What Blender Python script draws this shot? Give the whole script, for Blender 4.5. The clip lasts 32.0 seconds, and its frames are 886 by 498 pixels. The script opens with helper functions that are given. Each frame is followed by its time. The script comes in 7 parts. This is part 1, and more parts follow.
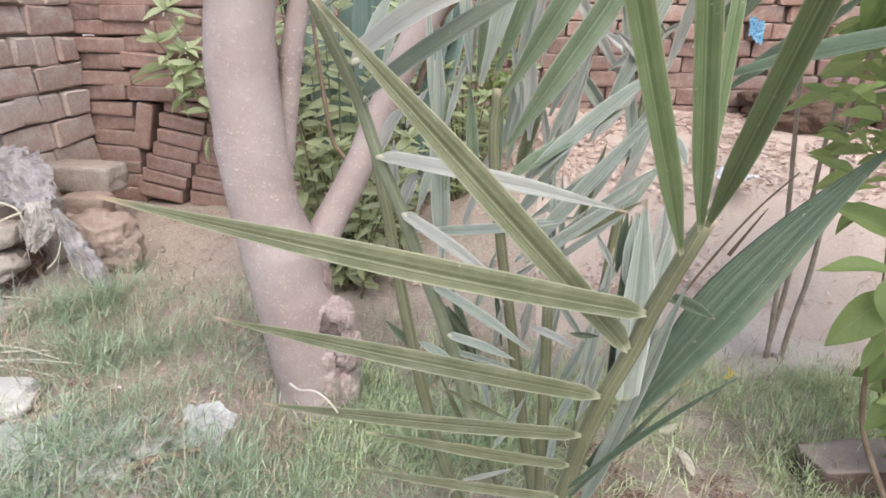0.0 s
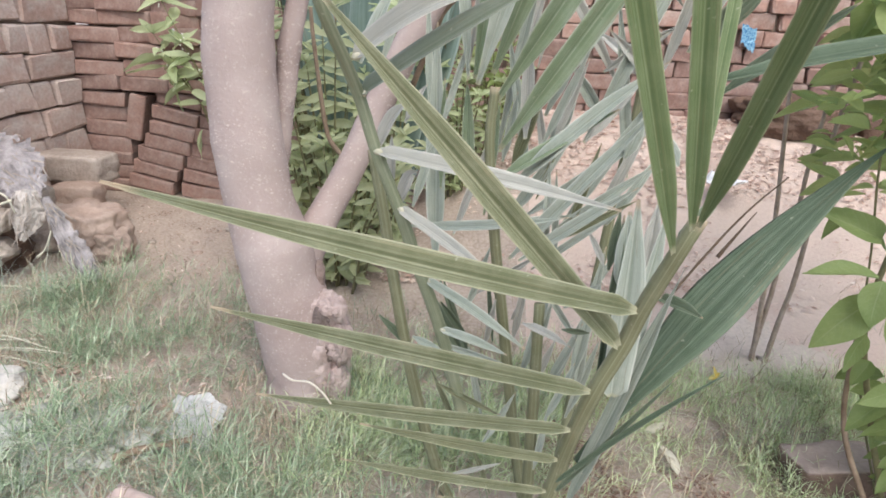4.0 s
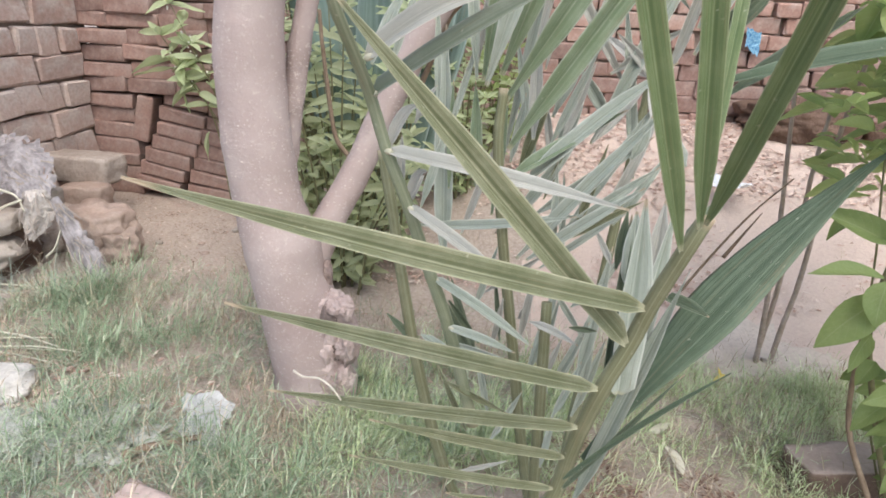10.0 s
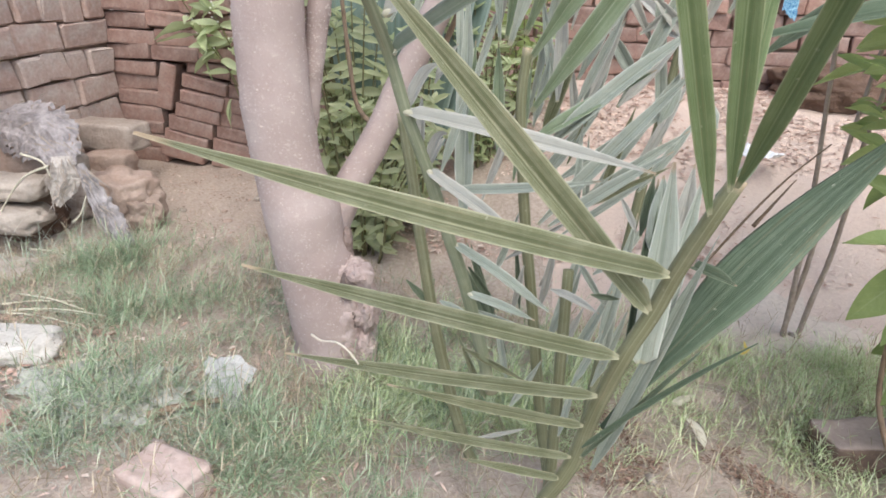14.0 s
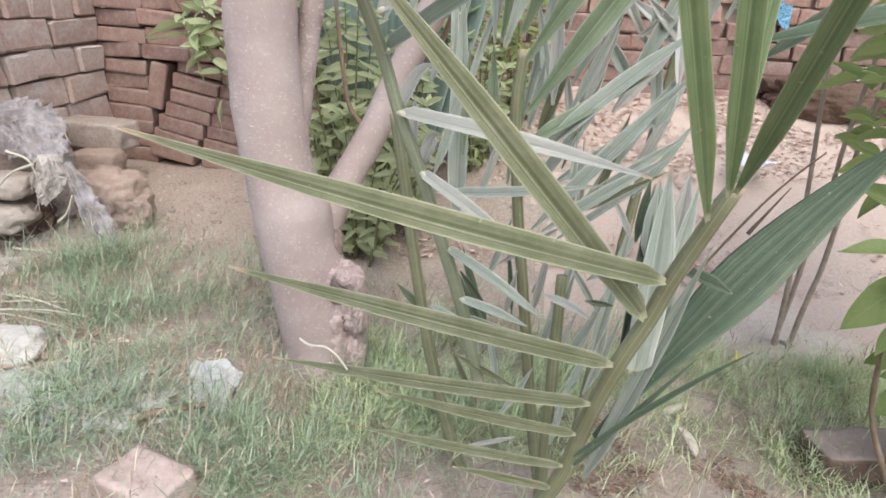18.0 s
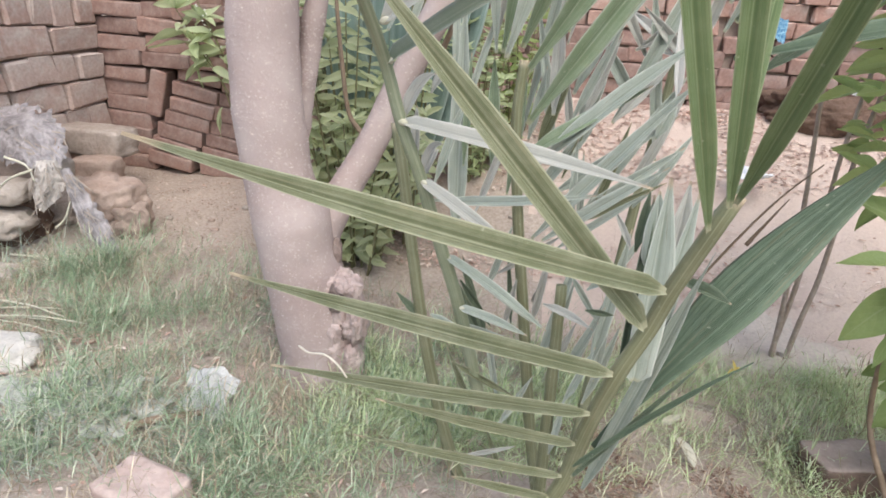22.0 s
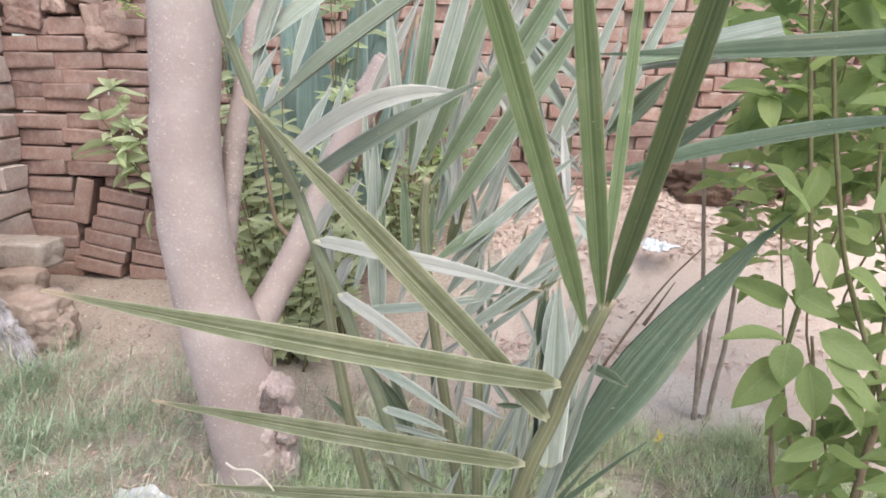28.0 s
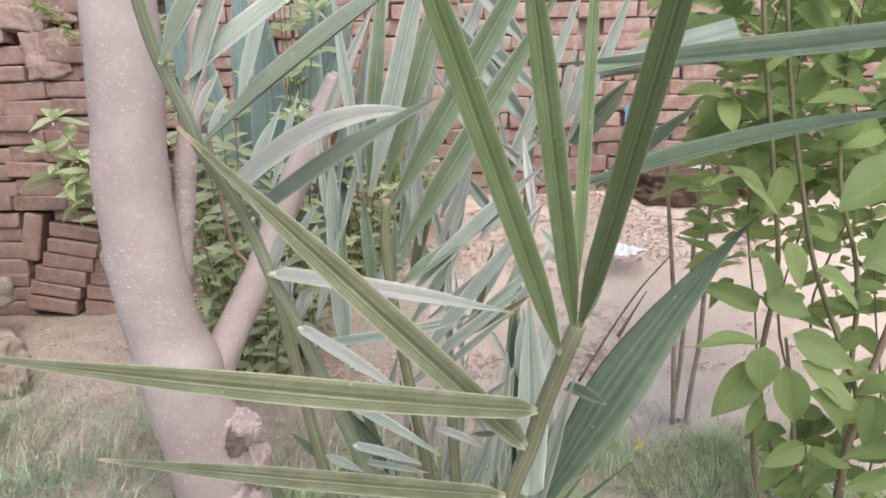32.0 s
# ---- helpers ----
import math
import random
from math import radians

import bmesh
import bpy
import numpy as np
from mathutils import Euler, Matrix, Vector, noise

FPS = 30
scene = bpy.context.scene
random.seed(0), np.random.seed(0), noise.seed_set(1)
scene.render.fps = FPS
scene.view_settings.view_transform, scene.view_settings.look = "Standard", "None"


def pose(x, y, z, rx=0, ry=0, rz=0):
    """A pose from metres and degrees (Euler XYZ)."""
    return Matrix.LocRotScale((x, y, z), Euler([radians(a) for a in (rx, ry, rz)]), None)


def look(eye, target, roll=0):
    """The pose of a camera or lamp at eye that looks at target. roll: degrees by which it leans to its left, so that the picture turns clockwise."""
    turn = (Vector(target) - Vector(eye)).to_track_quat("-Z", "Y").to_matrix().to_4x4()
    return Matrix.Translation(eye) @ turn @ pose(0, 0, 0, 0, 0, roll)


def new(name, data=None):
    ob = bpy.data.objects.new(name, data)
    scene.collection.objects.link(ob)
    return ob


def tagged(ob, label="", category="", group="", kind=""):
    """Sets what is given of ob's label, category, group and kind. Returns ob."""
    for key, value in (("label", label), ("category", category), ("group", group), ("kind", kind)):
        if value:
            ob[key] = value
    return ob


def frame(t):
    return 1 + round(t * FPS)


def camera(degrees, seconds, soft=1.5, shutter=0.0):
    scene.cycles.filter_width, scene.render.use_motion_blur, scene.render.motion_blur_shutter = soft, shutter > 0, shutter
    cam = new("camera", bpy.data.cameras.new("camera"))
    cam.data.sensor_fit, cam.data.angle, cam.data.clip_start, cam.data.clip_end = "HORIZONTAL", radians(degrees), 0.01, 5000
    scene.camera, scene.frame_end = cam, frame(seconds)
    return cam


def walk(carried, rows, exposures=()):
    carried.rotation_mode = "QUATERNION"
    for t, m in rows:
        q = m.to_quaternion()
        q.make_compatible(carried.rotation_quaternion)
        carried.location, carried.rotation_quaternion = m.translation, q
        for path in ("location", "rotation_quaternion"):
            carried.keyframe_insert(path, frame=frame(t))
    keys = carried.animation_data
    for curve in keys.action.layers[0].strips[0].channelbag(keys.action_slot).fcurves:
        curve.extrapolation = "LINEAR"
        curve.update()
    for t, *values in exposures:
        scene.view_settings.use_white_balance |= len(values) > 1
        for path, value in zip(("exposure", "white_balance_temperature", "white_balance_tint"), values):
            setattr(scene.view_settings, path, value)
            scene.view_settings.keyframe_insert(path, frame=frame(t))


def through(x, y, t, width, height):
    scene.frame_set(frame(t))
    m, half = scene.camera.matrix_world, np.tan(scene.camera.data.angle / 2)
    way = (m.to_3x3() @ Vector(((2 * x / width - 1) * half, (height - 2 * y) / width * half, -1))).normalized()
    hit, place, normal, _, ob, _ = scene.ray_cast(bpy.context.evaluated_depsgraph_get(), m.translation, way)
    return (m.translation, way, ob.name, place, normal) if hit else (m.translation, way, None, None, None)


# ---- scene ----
cam = camera(72.3, 32.0, soft=1.7)
PATH = [
    (0, (0.2000, 0.3586, 0.9634), (-0.0126, 2.2089, 0.2345), 0.84),
    (0.5, (0.1938, 0.3548, 0.9657), (0.0106, 2.2072, 0.2341), 1.44),
    (1, (0.1989, 0.3557, 0.9644), (0.0011, 2.2078, 0.2358), 1.24),
    (1.5, (0.1927, 0.3586, 0.9576), (0.0007, 2.1991, 0.1988), 1.83),
    (2, (0.1965, 0.3544, 0.9635), (0.0078, 2.2085, 0.2378), 1.93),
    (2.5, (0.1923, 0.3582, 0.9583), (0.0072, 2.2073, 0.2189), 2.37),
    (3, (0.1954, 0.3467, 0.9681), (0.0027, 2.2086, 0.2638), 2.15),
    (3.5, (0.1943, 0.3452, 0.9648), (0.0104, 2.2032, 0.2477), 2.24),
    (5.5, (0.1903, 0.3373, 0.9564), (0.0171, 2.1878, 0.2177), 2.90),
    (6, (0.1949, 0.3229, 0.9684), (0.0119, 2.1826, 0.2557), 2.22),
    (6.5, (0.1901, 0.3401, 0.9532), (0.0264, 2.1867, 0.2027), 3.05),
    (7, (0.1922, 0.3263, 0.9659), (0.0052, 2.1871, 0.2572), 2.47),
    (7.5, (0.1895, 0.3401, 0.9556), (0.0259, 2.1913, 0.2165), 2.99),
    (8, (0.1909, 0.3265, 0.9676), (0.0049, 2.1862, 0.2556), 2.68),
    (8.5, (0.1870, 0.3389, 0.9549), (0.0085, 2.1888, 0.2160), 2.91),
    (9, (0.1947, 0.3216, 0.9678), (0.0102, 2.1831, 0.2602), 2.38),
    (9.5, (0.1905, 0.3375, 0.9538), (-0.0065, 2.1850, 0.2134), 2.39),
    (10, (0.1847, 0.3308, 0.9580), (-0.0022, 2.1875, 0.2384), 2.60),
    (10.5, (0.2014, 0.3156, 0.9686), (-0.0039, 2.1826, 0.2817), 2.09),
    (11, (0.1931, 0.3420, 0.9335), (0.0334, 2.1874, 0.1791), 4.26),
    (11.5, (0.1943, 0.3277, 0.9484), (-0.0228, 2.1627, 0.1830), 2.81),
    (12, (0.1960, 0.3356, 0.9412), (-0.0321, 2.1635, 0.1622), 2.82),
    (12.5, (0.1907, 0.3305, 0.9453), (-0.0506, 2.1629, 0.1810), 2.76),
    (13, (0.1975, 0.3314, 0.9462), (-0.0401, 2.1579, 0.1670), 2.60),
    (13.5, (0.1901, 0.3366, 0.9418), (-0.0581, 2.1499, 0.1355), 2.46),
    (15.5, (0.1878, 0.3523, 0.9404), (-0.0711, 2.1724, 0.1528), 2.02),
    (16, (0.1944, 0.3278, 0.9710), (-0.1320, 2.1474, 0.2077), 0.23),
    (16.5, (0.2115, 0.3646, 0.9330), (0.0490, 2.1920, 0.1368), 3.73),
    (17, (0.1815, 0.3539, 0.9382), (-0.0279, 2.1800, 0.1500), 3.45),
    (17.5, (0.1946, 0.3492, 0.9400), (-0.0260, 2.1762, 0.1569), 3.10),
    (18, (0.1855, 0.3572, 0.9325), (-0.0399, 2.1807, 0.1426), 3.36),
    (18.5, (0.1887, 0.3477, 0.9394), (-0.0480, 2.1780, 0.1687), 2.99),
    (19, (0.1825, 0.3587, 0.9307), (-0.0209, 2.1874, 0.1469), 3.77),
    (19.5, (0.1940, 0.3446, 0.9460), (-0.0185, 2.1830, 0.1875), 3.21),
    (20, (0.1887, 0.3577, 0.9343), (-0.0276, 2.1880, 0.1576), 3.55),
    (20.5, (0.1885, 0.3531, 0.9384), (-0.0477, 2.1858, 0.1733), 2.99),
    (21, (0.1877, 0.3507, 0.9360), (-0.0330, 2.1858, 0.1721), 3.52),
    (21.5, (0.1920, 0.3505, 0.9365), (-0.0307, 2.1872, 0.1769), 3.48),
    (22, (0.1796, 0.3539, 0.9312), (-0.0372, 2.1913, 0.1717), 3.91),
    (22.5, (0.1950, 0.3405, 0.9485), (-0.0179, 2.1992, 0.2415), 3.39),
    (23, (0.1919, 0.3401, 0.9635), (-0.0049, 2.2065, 0.2725), 2.59),
    (23.5, (0.2232, 0.3210, 0.9946), (0.0694, 2.2091, 0.3532), 1.61),
    (24, (0.2359, 0.3401, 0.9883), (0.0864, 2.2107, 0.2965), 1.08),
    (24.5, (0.2353, 0.3232, 0.9947), (0.0858, 2.1915, 0.2967), 1.72),
    (25, (0.2430, 0.3289, 0.9952), (0.1807, 2.2191, 0.3448), 2.40),
    (25.5, (0.2464, 0.3294, 0.9945), (0.1475, 2.2226, 0.3574), 0.76),
    (27.5, (0.2435, 0.3291, 0.9804), (0.1503, 2.2073, 0.2996), 1.39),
    (28, (0.2304, 0.3039, 1.0047), (0.1759, 2.2345, 0.4854), 1.58),
    (28.5, (0.2291, 0.3416, 1.0127), (0.2441, 2.2942, 0.5801), -0.40),
    (29, (0.2426, 0.3332, 1.0350), (0.2438, 2.2861, 0.6036), -2.33),
    (29.5, (0.2428, 0.3406, 1.0197), (0.2490, 2.2839, 0.5471), -1.80),
    (30, (0.2305, 0.3261, 1.0216), (0.2351, 2.2721, 0.5599), -1.01),
    (30.5, (0.2367, 0.3373, 1.0134), (0.2420, 2.2775, 0.5281), -1.08),
    (31, (0.2326, 0.3329, 1.0185), (0.2376, 2.2768, 0.5480), -1.19),
    (31.5, (0.2421, 0.3457, 1.0108), (0.2701, 2.2840, 0.5190), -1.11),
    (32, (0.2395, 0.3487, 1.0111), (0.2836, 2.2893, 0.5293), -0.99),
]
EXPOSURES = [(0.0, 0.96, 6550, 6), (21.0, 0.96, 6550, 6), (23.5, 1.01, 6550, 6), (28.0, 1.03, 6550, 6), (29.5, 0.95, 6550, 6), (32.0, 0.92, 6550, 6)]
walk(cam, [(t, look(eye, target, roll)) for t, eye, target, roll in PATH], EXPOSURES)

# ---- light ----
SUN_AZIMUTH, SUN_ELEVATION = 156.0, 57.0
world = bpy.data.worlds.new("overcast_sky")
scene.world = world
world.use_nodes = True
wn = world.node_tree.nodes
sky = wn.new("ShaderNodeTexSky")
sky.sky_type, sky.sun_disc = "NISHITA", False
sky.sun_elevation, sky.sun_rotation = radians(SUN_ELEVATION), radians(SUN_AZIMUTH)
sky.air_density, sky.dust_density, sky.ozone_density = 1.0, 3.0, 1.0
wn["Background"].inputs["Strength"].default_value = 0.15
world.node_tree.links.new(sky.outputs["Color"], wn["Background"].inputs["Color"])
sun = new("sun", bpy.data.lights.new("sun", "SUN"))
sun.data.energy, sun.data.angle, sun.data.color = 1.2, radians(68), (1.0, 0.985, 0.945)
az, el = radians(SUN_AZIMUTH), radians(SUN_ELEVATION)
sun.matrix_world = look(Vector((math.sin(az) * math.cos(el), math.cos(az) * math.cos(el), math.sin(el))) * 20, (0, 0, 0))


# ---- materials ----
class Mat:
    """A small builder of node materials."""

    def __init__(self, name, rough=0.8, spec=0.3):
        self.m = bpy.data.materials.new(name)
        self.m.use_nodes = True
        self.t = self.m.node_tree
        self.b = self.t.nodes["Principled BSDF"]
        self.b.inputs["Roughness"].default_value = rough
        self.b.inputs["Specular IOR Level"].default_value = spec
        self.co = self.t.nodes.new("ShaderNodeTexCoord")

    def node(self, kind, **values):
        n = self.t.nodes.new("ShaderNode" + kind)
        for key, value in values.items():
            n.inputs[key].default_value = value
        return n

    def link(self, a, b):
        self.t.links.new(a, b)
        return b

    def noise(self, scale, detail=4.0, rough=0.55, stretch=None, coord="Object"):
        n = self.node("TexNoise", Scale=scale, Detail=detail, Roughness=rough)
        src = self.co.outputs[coord]
        if stretch:
            mp = self.node("Mapping")
            mp.inputs["Scale"].default_value = stretch
            self.link(src, mp.inputs["Vector"])
            src = mp.outputs["Vector"]
        self.link(src, n.inputs["Vector"])
        return n.outputs["Fac"]

    def ramp(self, fac, stops):
        r = self.t.nodes.new("ShaderNodeValToRGB")
        while len(r.color_ramp.elements) < len(stops):
            r.color_ramp.elements.new(0.5)
        for e, (at, col) in zip(r.color_ramp.elements, stops):
            e.position = at
            e.color = (*col, 1.0) if len(col) == 3 else col
        self.link(fac, r.inputs["Fac"])
        return r.outputs["Color"]

    def mix(self, fac, a, b, mode="MIX"):
        n = self.t.nodes.new("ShaderNodeMix")
        n.data_type, n.blend_type = "RGBA", mode
        for value, sock in ((fac, n.inputs[0]), (a, n.inputs[6]), (b, n.inputs[7])):
            if isinstance(value, bpy.types.NodeSocket):
                self.link(value, sock)
            else:
                sock.default_value = value if sock == n.inputs[0] else (*value, 1.0)
        return n.outputs[2]

    def math(self, op, a, b=0.0):
        n = self.t.nodes.new("ShaderNodeMath")
        n.operation = op
        for value, sock in ((a, n.inputs[0]), (b, n.inputs[1])):
            if isinstance(value, bpy.types.NodeSocket):
                self.link(value, sock)
            else:
                sock.default_value = value
        return n.outputs[0]

    def bump(self, fac, strength, dist):
        n = self.node("Bump", Strength=strength, Distance=dist)
        self.link(fac, n.inputs["Height"])
        self.link(n.outputs["Normal"], self.b.inputs["Normal"])

    def done(self, colour):
        self.link(colour, self.b.inputs["Base Color"])
        return self.m


def grey(a):
    return (a, a, a)


def soil_mat(name="soil", lift=1.0):
    k = Mat(name, 0.95, 0.15)
    big, mid, fine = k.noise(1.3, 3), k.noise(9, 5, 0.6), k.noise(90, 6, 0.7)
    c = k.ramp(big, [(0.32, (0.235, 0.188, 0.16)), (0.5, (0.315, 0.258, 0.225)), (0.7, (0.41, 0.345, 0.305))])
    c = k.mix(k.ramp(mid, [(0.35, grey(0.0)), (0.62, grey(1.0))]), c, (0.39, 0.322, 0.282))
    c = k.mix(0.45, c, k.ramp(fine, [(0.3, (0.20, 0.155, 0.13)), (0.55, (0.50, 0.415, 0.36)), (0.75, (0.66, 0.58, 0.525))]))
    if lift > 1:
        c = k.mix(0.55, c, (0.68, 0.53, 0.465))
    k.bump(k.math("ADD", fine, mid), 0.6, 0.012)
    return k.done(c)


def brick_mat(name, base, dark, dust_or_lit, dusty):
    k = Mat(name, 0.92, 0.12)
    info = k.t.nodes.new("ShaderNodeObjectInfo")
    rnd = info.outputs["Random"]
    c = k.mix(rnd, base, dark)
    fine, mid = k.noise(70, 6, 0.7), k.noise(14, 4, 0.6)
    c = k.mix(k.ramp(mid, [(0.42, grey(0.0)), (0.7, grey(dusty))]), c, dust_or_lit)
    c = k.mix(0.4, c, k.ramp(fine, [(0.3, grey(0.35)), (0.6, grey(1.0))]), "MULTIPLY")
    k.bump(k.math("ADD", fine, mid), 0.5, 0.004)
    return k.done(c)


def palm_mat(name, lit, deep, rib, rough=0.42, mottle=0.35, ends=True, lined=0.4):
    """A palm leaflet: a pale midrib, fine lengthwise veins, and dusty specks."""
    k = Mat(name, rough + 0.1, 0.35)
    uv = k.t.nodes.new("ShaderNodeSeparateXYZ")
    k.link(k.co.outputs["UV"], uv.inputs["Vector"])
    u = uv.outputs["X"]
    across = k.math("ABSOLUTE", k.math("SUBTRACT", u, 0.5))
    veins = k.noise(1.0, 3, 0.6, (60.0, 0.6, 1.0), "UV")
    cloud = k.noise(22, 5, 0.65)
    c = k.mix(k.ramp(veins, [(0.3, grey(0.0)), (0.7, grey(1.0))]), lit, deep)
    info = k.t.nodes.new("ShaderNodeObjectInfo")
    c = k.mix(k.math("MULTIPLY", info.outputs["Random"], 0.35), c, deep)
    c = k.mix(k.ramp(cloud, [(0.42, grey(0.0)), (0.75, grey(mottle))]), c, rib)
    # darker bands beside the pale midrib, pale margins
    wave = k.math("ADD", across, k.math("MULTIPLY", k.math("SUBTRACT", k.noise(1.0, 3, 0.5, (3.0, 1.6, 1.0), "UV"), 0.5), 0.22))
    c = k.mix(k.ramp(wave, [(0.02, grey(0.0)), (0.05, grey(0.65)), (0.12, grey(0.4)), (0.22, grey(0.0))]), c, deep)
    c = k.mix(k.ramp(across, [(0.0, grey(0.45)), (0.014, grey(0.3)), (0.028, grey(0.0))]), c, rib)
    stripes = k.noise(1.0, 3, 0.6, (26.0, 0.25, 1.0), "UV")
    c = k.mix(k.ramp(stripes, [(0.53, grey(0.0)), (0.57, grey(lined)), (0.62, grey(lined * 0.25))]), c, rib)
    c = k.mix(k.ramp(stripes, [(0.36, grey(lined)), (0.41, grey(lined * 0.75)), (0.45, grey(0.0))]), c, deep)
    brown = k.noise(1.0, 5, 0.65, (10.0, 3.0, 3.0), "UV")
    c = k.mix(k.ramp(brown, [(0.56, grey(0.0)), (0.70, grey(0.6))]), c, (0.19, 0.15, 0.085))
    c = k.mix(k.ramp(across, [(0.44, grey(0.0)), (0.475, grey(0.55)), (0.49, grey(0.75))]), c, rib)
    specks = k.noise(160, 2, 0.5)
    c = k.mix(k.ramp(specks, [(0.70, grey(0.0)), (0.76, grey(0.3))]), c, (0.58, 0.56, 0.46))
    if ends:
        tip = k.ramp(uv.outputs["Y"], [(0.94, grey(0.0)), (0.975, grey(0.85)), (1.0, grey(0.9))])
        c = k.mix(tip, c, (0.46, 0.36, 0.26))
        joint = k.ramp(uv.outputs["Y"], [(0.0, grey(0.85)), (0.014, grey(0.6)), (0.022, grey(0.0))])
        c = k.mix(joint, c, (0.44, 0.42, 0.29))
    k.bump(k.math("ADD", veins, k.math("MULTIPLY", stripes, 1.2)), 0.6, 0.0025)
    return k.done(c)


def leaf_mat(name, lit, deep, rib, rough=0.45, through=0.35):
    k = Mat(name, rough, 0.4)
    info = k.t.nodes.new("ShaderNodeObjectInfo")
    geo = k.t.nodes.new("ShaderNodeNewGeometry")
    both = k.math("FRACT", k.math("ADD", info.outputs["Random"], geo.outputs["Random Per Island"]))
    c = k.mix(both, lit, deep)
    uv = k.t.nodes.new("ShaderNodeSeparateXYZ")
    k.link(k.co.outputs["UV"], uv.inputs["Vector"])
    across = k.math("ABSOLUTE", k.math("SUBTRACT", uv.outputs["X"], 0.5))
    c = k.mix(k.ramp(across, [(0.0, grey(0.6)), (0.03, grey(0.0))]), c, rib)
    side = k.noise(1.0, 2, 0.5, (5.0, 14.0, 1.0), "UV")
    slant = k.math("SUBTRACT", k.math("MULTIPLY", uv.outputs["Y"], 8.0), k.math("MULTIPLY", across, 5.0))
    vein = k.math("ABSOLUTE", k.math("SUBTRACT", k.math("FRACT", slant), 0.5))
    c = k.mix(k.ramp(vein, [(0.0, grey(0.2)), (0.05, grey(0.08)), (0.10, grey(0.0))]), c, rib)
    spots = k.noise(95, 3, 0.6)
    c = k.mix(k.ramp(spots, [(0.66, grey(0.0)), (0.72, grey(0.4))]), c, (0.30, 0.24, 0.11))
    c = k.mix(k.ramp(side, [(0.4, grey(0.0)), (0.7, grey(0.3))]), c, deep)
    c = k.mix(k.ramp(k.noise(25, 4), [(0.5, grey(0.0)), (0.8, grey(0.25))]), c, rib)
    k.bump(k.math("ADD", side, k.ramp(vein, [(0.0, grey(0.0)), (0.25, grey(1.0))])), 0.2, 0.0015)
    k.done(c)
    glow = k.t.nodes.new("ShaderNodeBsdfTranslucent")
    k.link(c, glow.inputs["Color"])
    blend = k.node("MixShader", Fac=through)
    k.link(k.b.outputs[0], blend.inputs[1])
    k.link(glow.outputs[0], blend.inputs[2])
    k.link(blend.outputs[0], k.t.nodes["Material Output"].inputs["Surface"])
    return k.m


def mottled(name, a, b, scale=12, rough=0.85, spec=0.2, bump=0.4, dist=0.004, fine=80):
    k = Mat(name, rough, spec)
    n1, n2 = k.noise(scale, 5, 0.6), k.noise(fine, 5, 0.65)
    c = k.mix(k.ramp(n1, [(0.35, grey(0.0)), (0.65, grey(1.0))]), a, b)
    c = k.mix(0.3, c, k.ramp(n2, [(0.3, grey(0.4)), (0.6, grey(1.0))]), "MULTIPLY")
    k.bump(k.math("ADD", n1, n2), bump, dist)
    return k.done(c)


def lit_top_mat(name, side, dark, dust_or_lit):
    """Broken brick with light painted in: upper faces paler, sides darker as if shaded."""
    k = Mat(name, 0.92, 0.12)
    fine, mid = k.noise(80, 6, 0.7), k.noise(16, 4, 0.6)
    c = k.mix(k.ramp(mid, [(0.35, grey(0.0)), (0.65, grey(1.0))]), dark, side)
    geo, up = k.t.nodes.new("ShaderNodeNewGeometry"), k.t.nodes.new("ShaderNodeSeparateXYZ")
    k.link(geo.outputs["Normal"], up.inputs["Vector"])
    # faces turned up take the pale tone, as if lit from above
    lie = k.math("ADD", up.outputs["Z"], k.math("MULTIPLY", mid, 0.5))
    c = k.mix(k.ramp(lie, [(0.75, grey(0.0)), (1.0, grey(0.9))]), c, dust_or_lit)
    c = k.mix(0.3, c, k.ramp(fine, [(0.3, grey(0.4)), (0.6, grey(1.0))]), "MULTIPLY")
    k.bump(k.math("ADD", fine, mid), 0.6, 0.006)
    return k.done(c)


def bark_mat():
    k = Mat("grey_pink_bark", 0.85, 0.2)
    big, rings, fine = k.noise(5, 4), k.noise(1.0, 4, 0.6, (16, 16, 40)), k.noise(120, 5, 0.7)
    c = k.ramp(big, [(0.3, (0.325, 0.25, 0.236)), (0.55, (0.41, 0.333, 0.318)), (0.75, (0.485, 0.412, 0.396))])
    c = k.mix(k.ramp(rings, [(0.55, grey(0.0)), (0.78, grey(0.18))]), c, (0.40, 0.29, 0.265))
    c = k.mix(k.ramp(fine, [(0.56, grey(0.0)), (0.7, grey(0.5))]), c, (0.62, 0.55, 0.51))
    k.bump(k.math("ADD", k.math("MULTIPLY", rings, 0.25), fine), 0.6, 0.004)
    return k.done(c)


def blade_mat(name, stops, rough=0.6):
    k = Mat(name, rough, 0.25)
    geo = k.t.nodes.new("ShaderNodeNewGeometry")
    return k.done(k.ramp(geo.outputs["Random Per Island"], stops))


SOIL = soil_mat()
SOIL_PALE = soil_mat("pale_dug_earth", 1.3)
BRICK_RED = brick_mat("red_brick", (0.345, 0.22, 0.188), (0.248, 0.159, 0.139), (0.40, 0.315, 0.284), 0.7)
BRICK_GREY = brick_mat("weathered_brick", (0.485, 0.38, 0.34), (0.415, 0.29, 0.25), (0.54, 0.475, 0.445), 0.85)
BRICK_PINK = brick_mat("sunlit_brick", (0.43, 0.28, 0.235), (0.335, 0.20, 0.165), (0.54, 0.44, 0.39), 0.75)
MORTAR = mottled("dry_mud_mortar", (0.25, 0.185, 0.155), (0.36, 0.285, 0.245))
PALM = palm_mat("palm_leaf_green", (0.20, 0.208, 0.122), (0.095, 0.108, 0.05), (0.43, 0.42, 0.30), 0.42, 0.4)
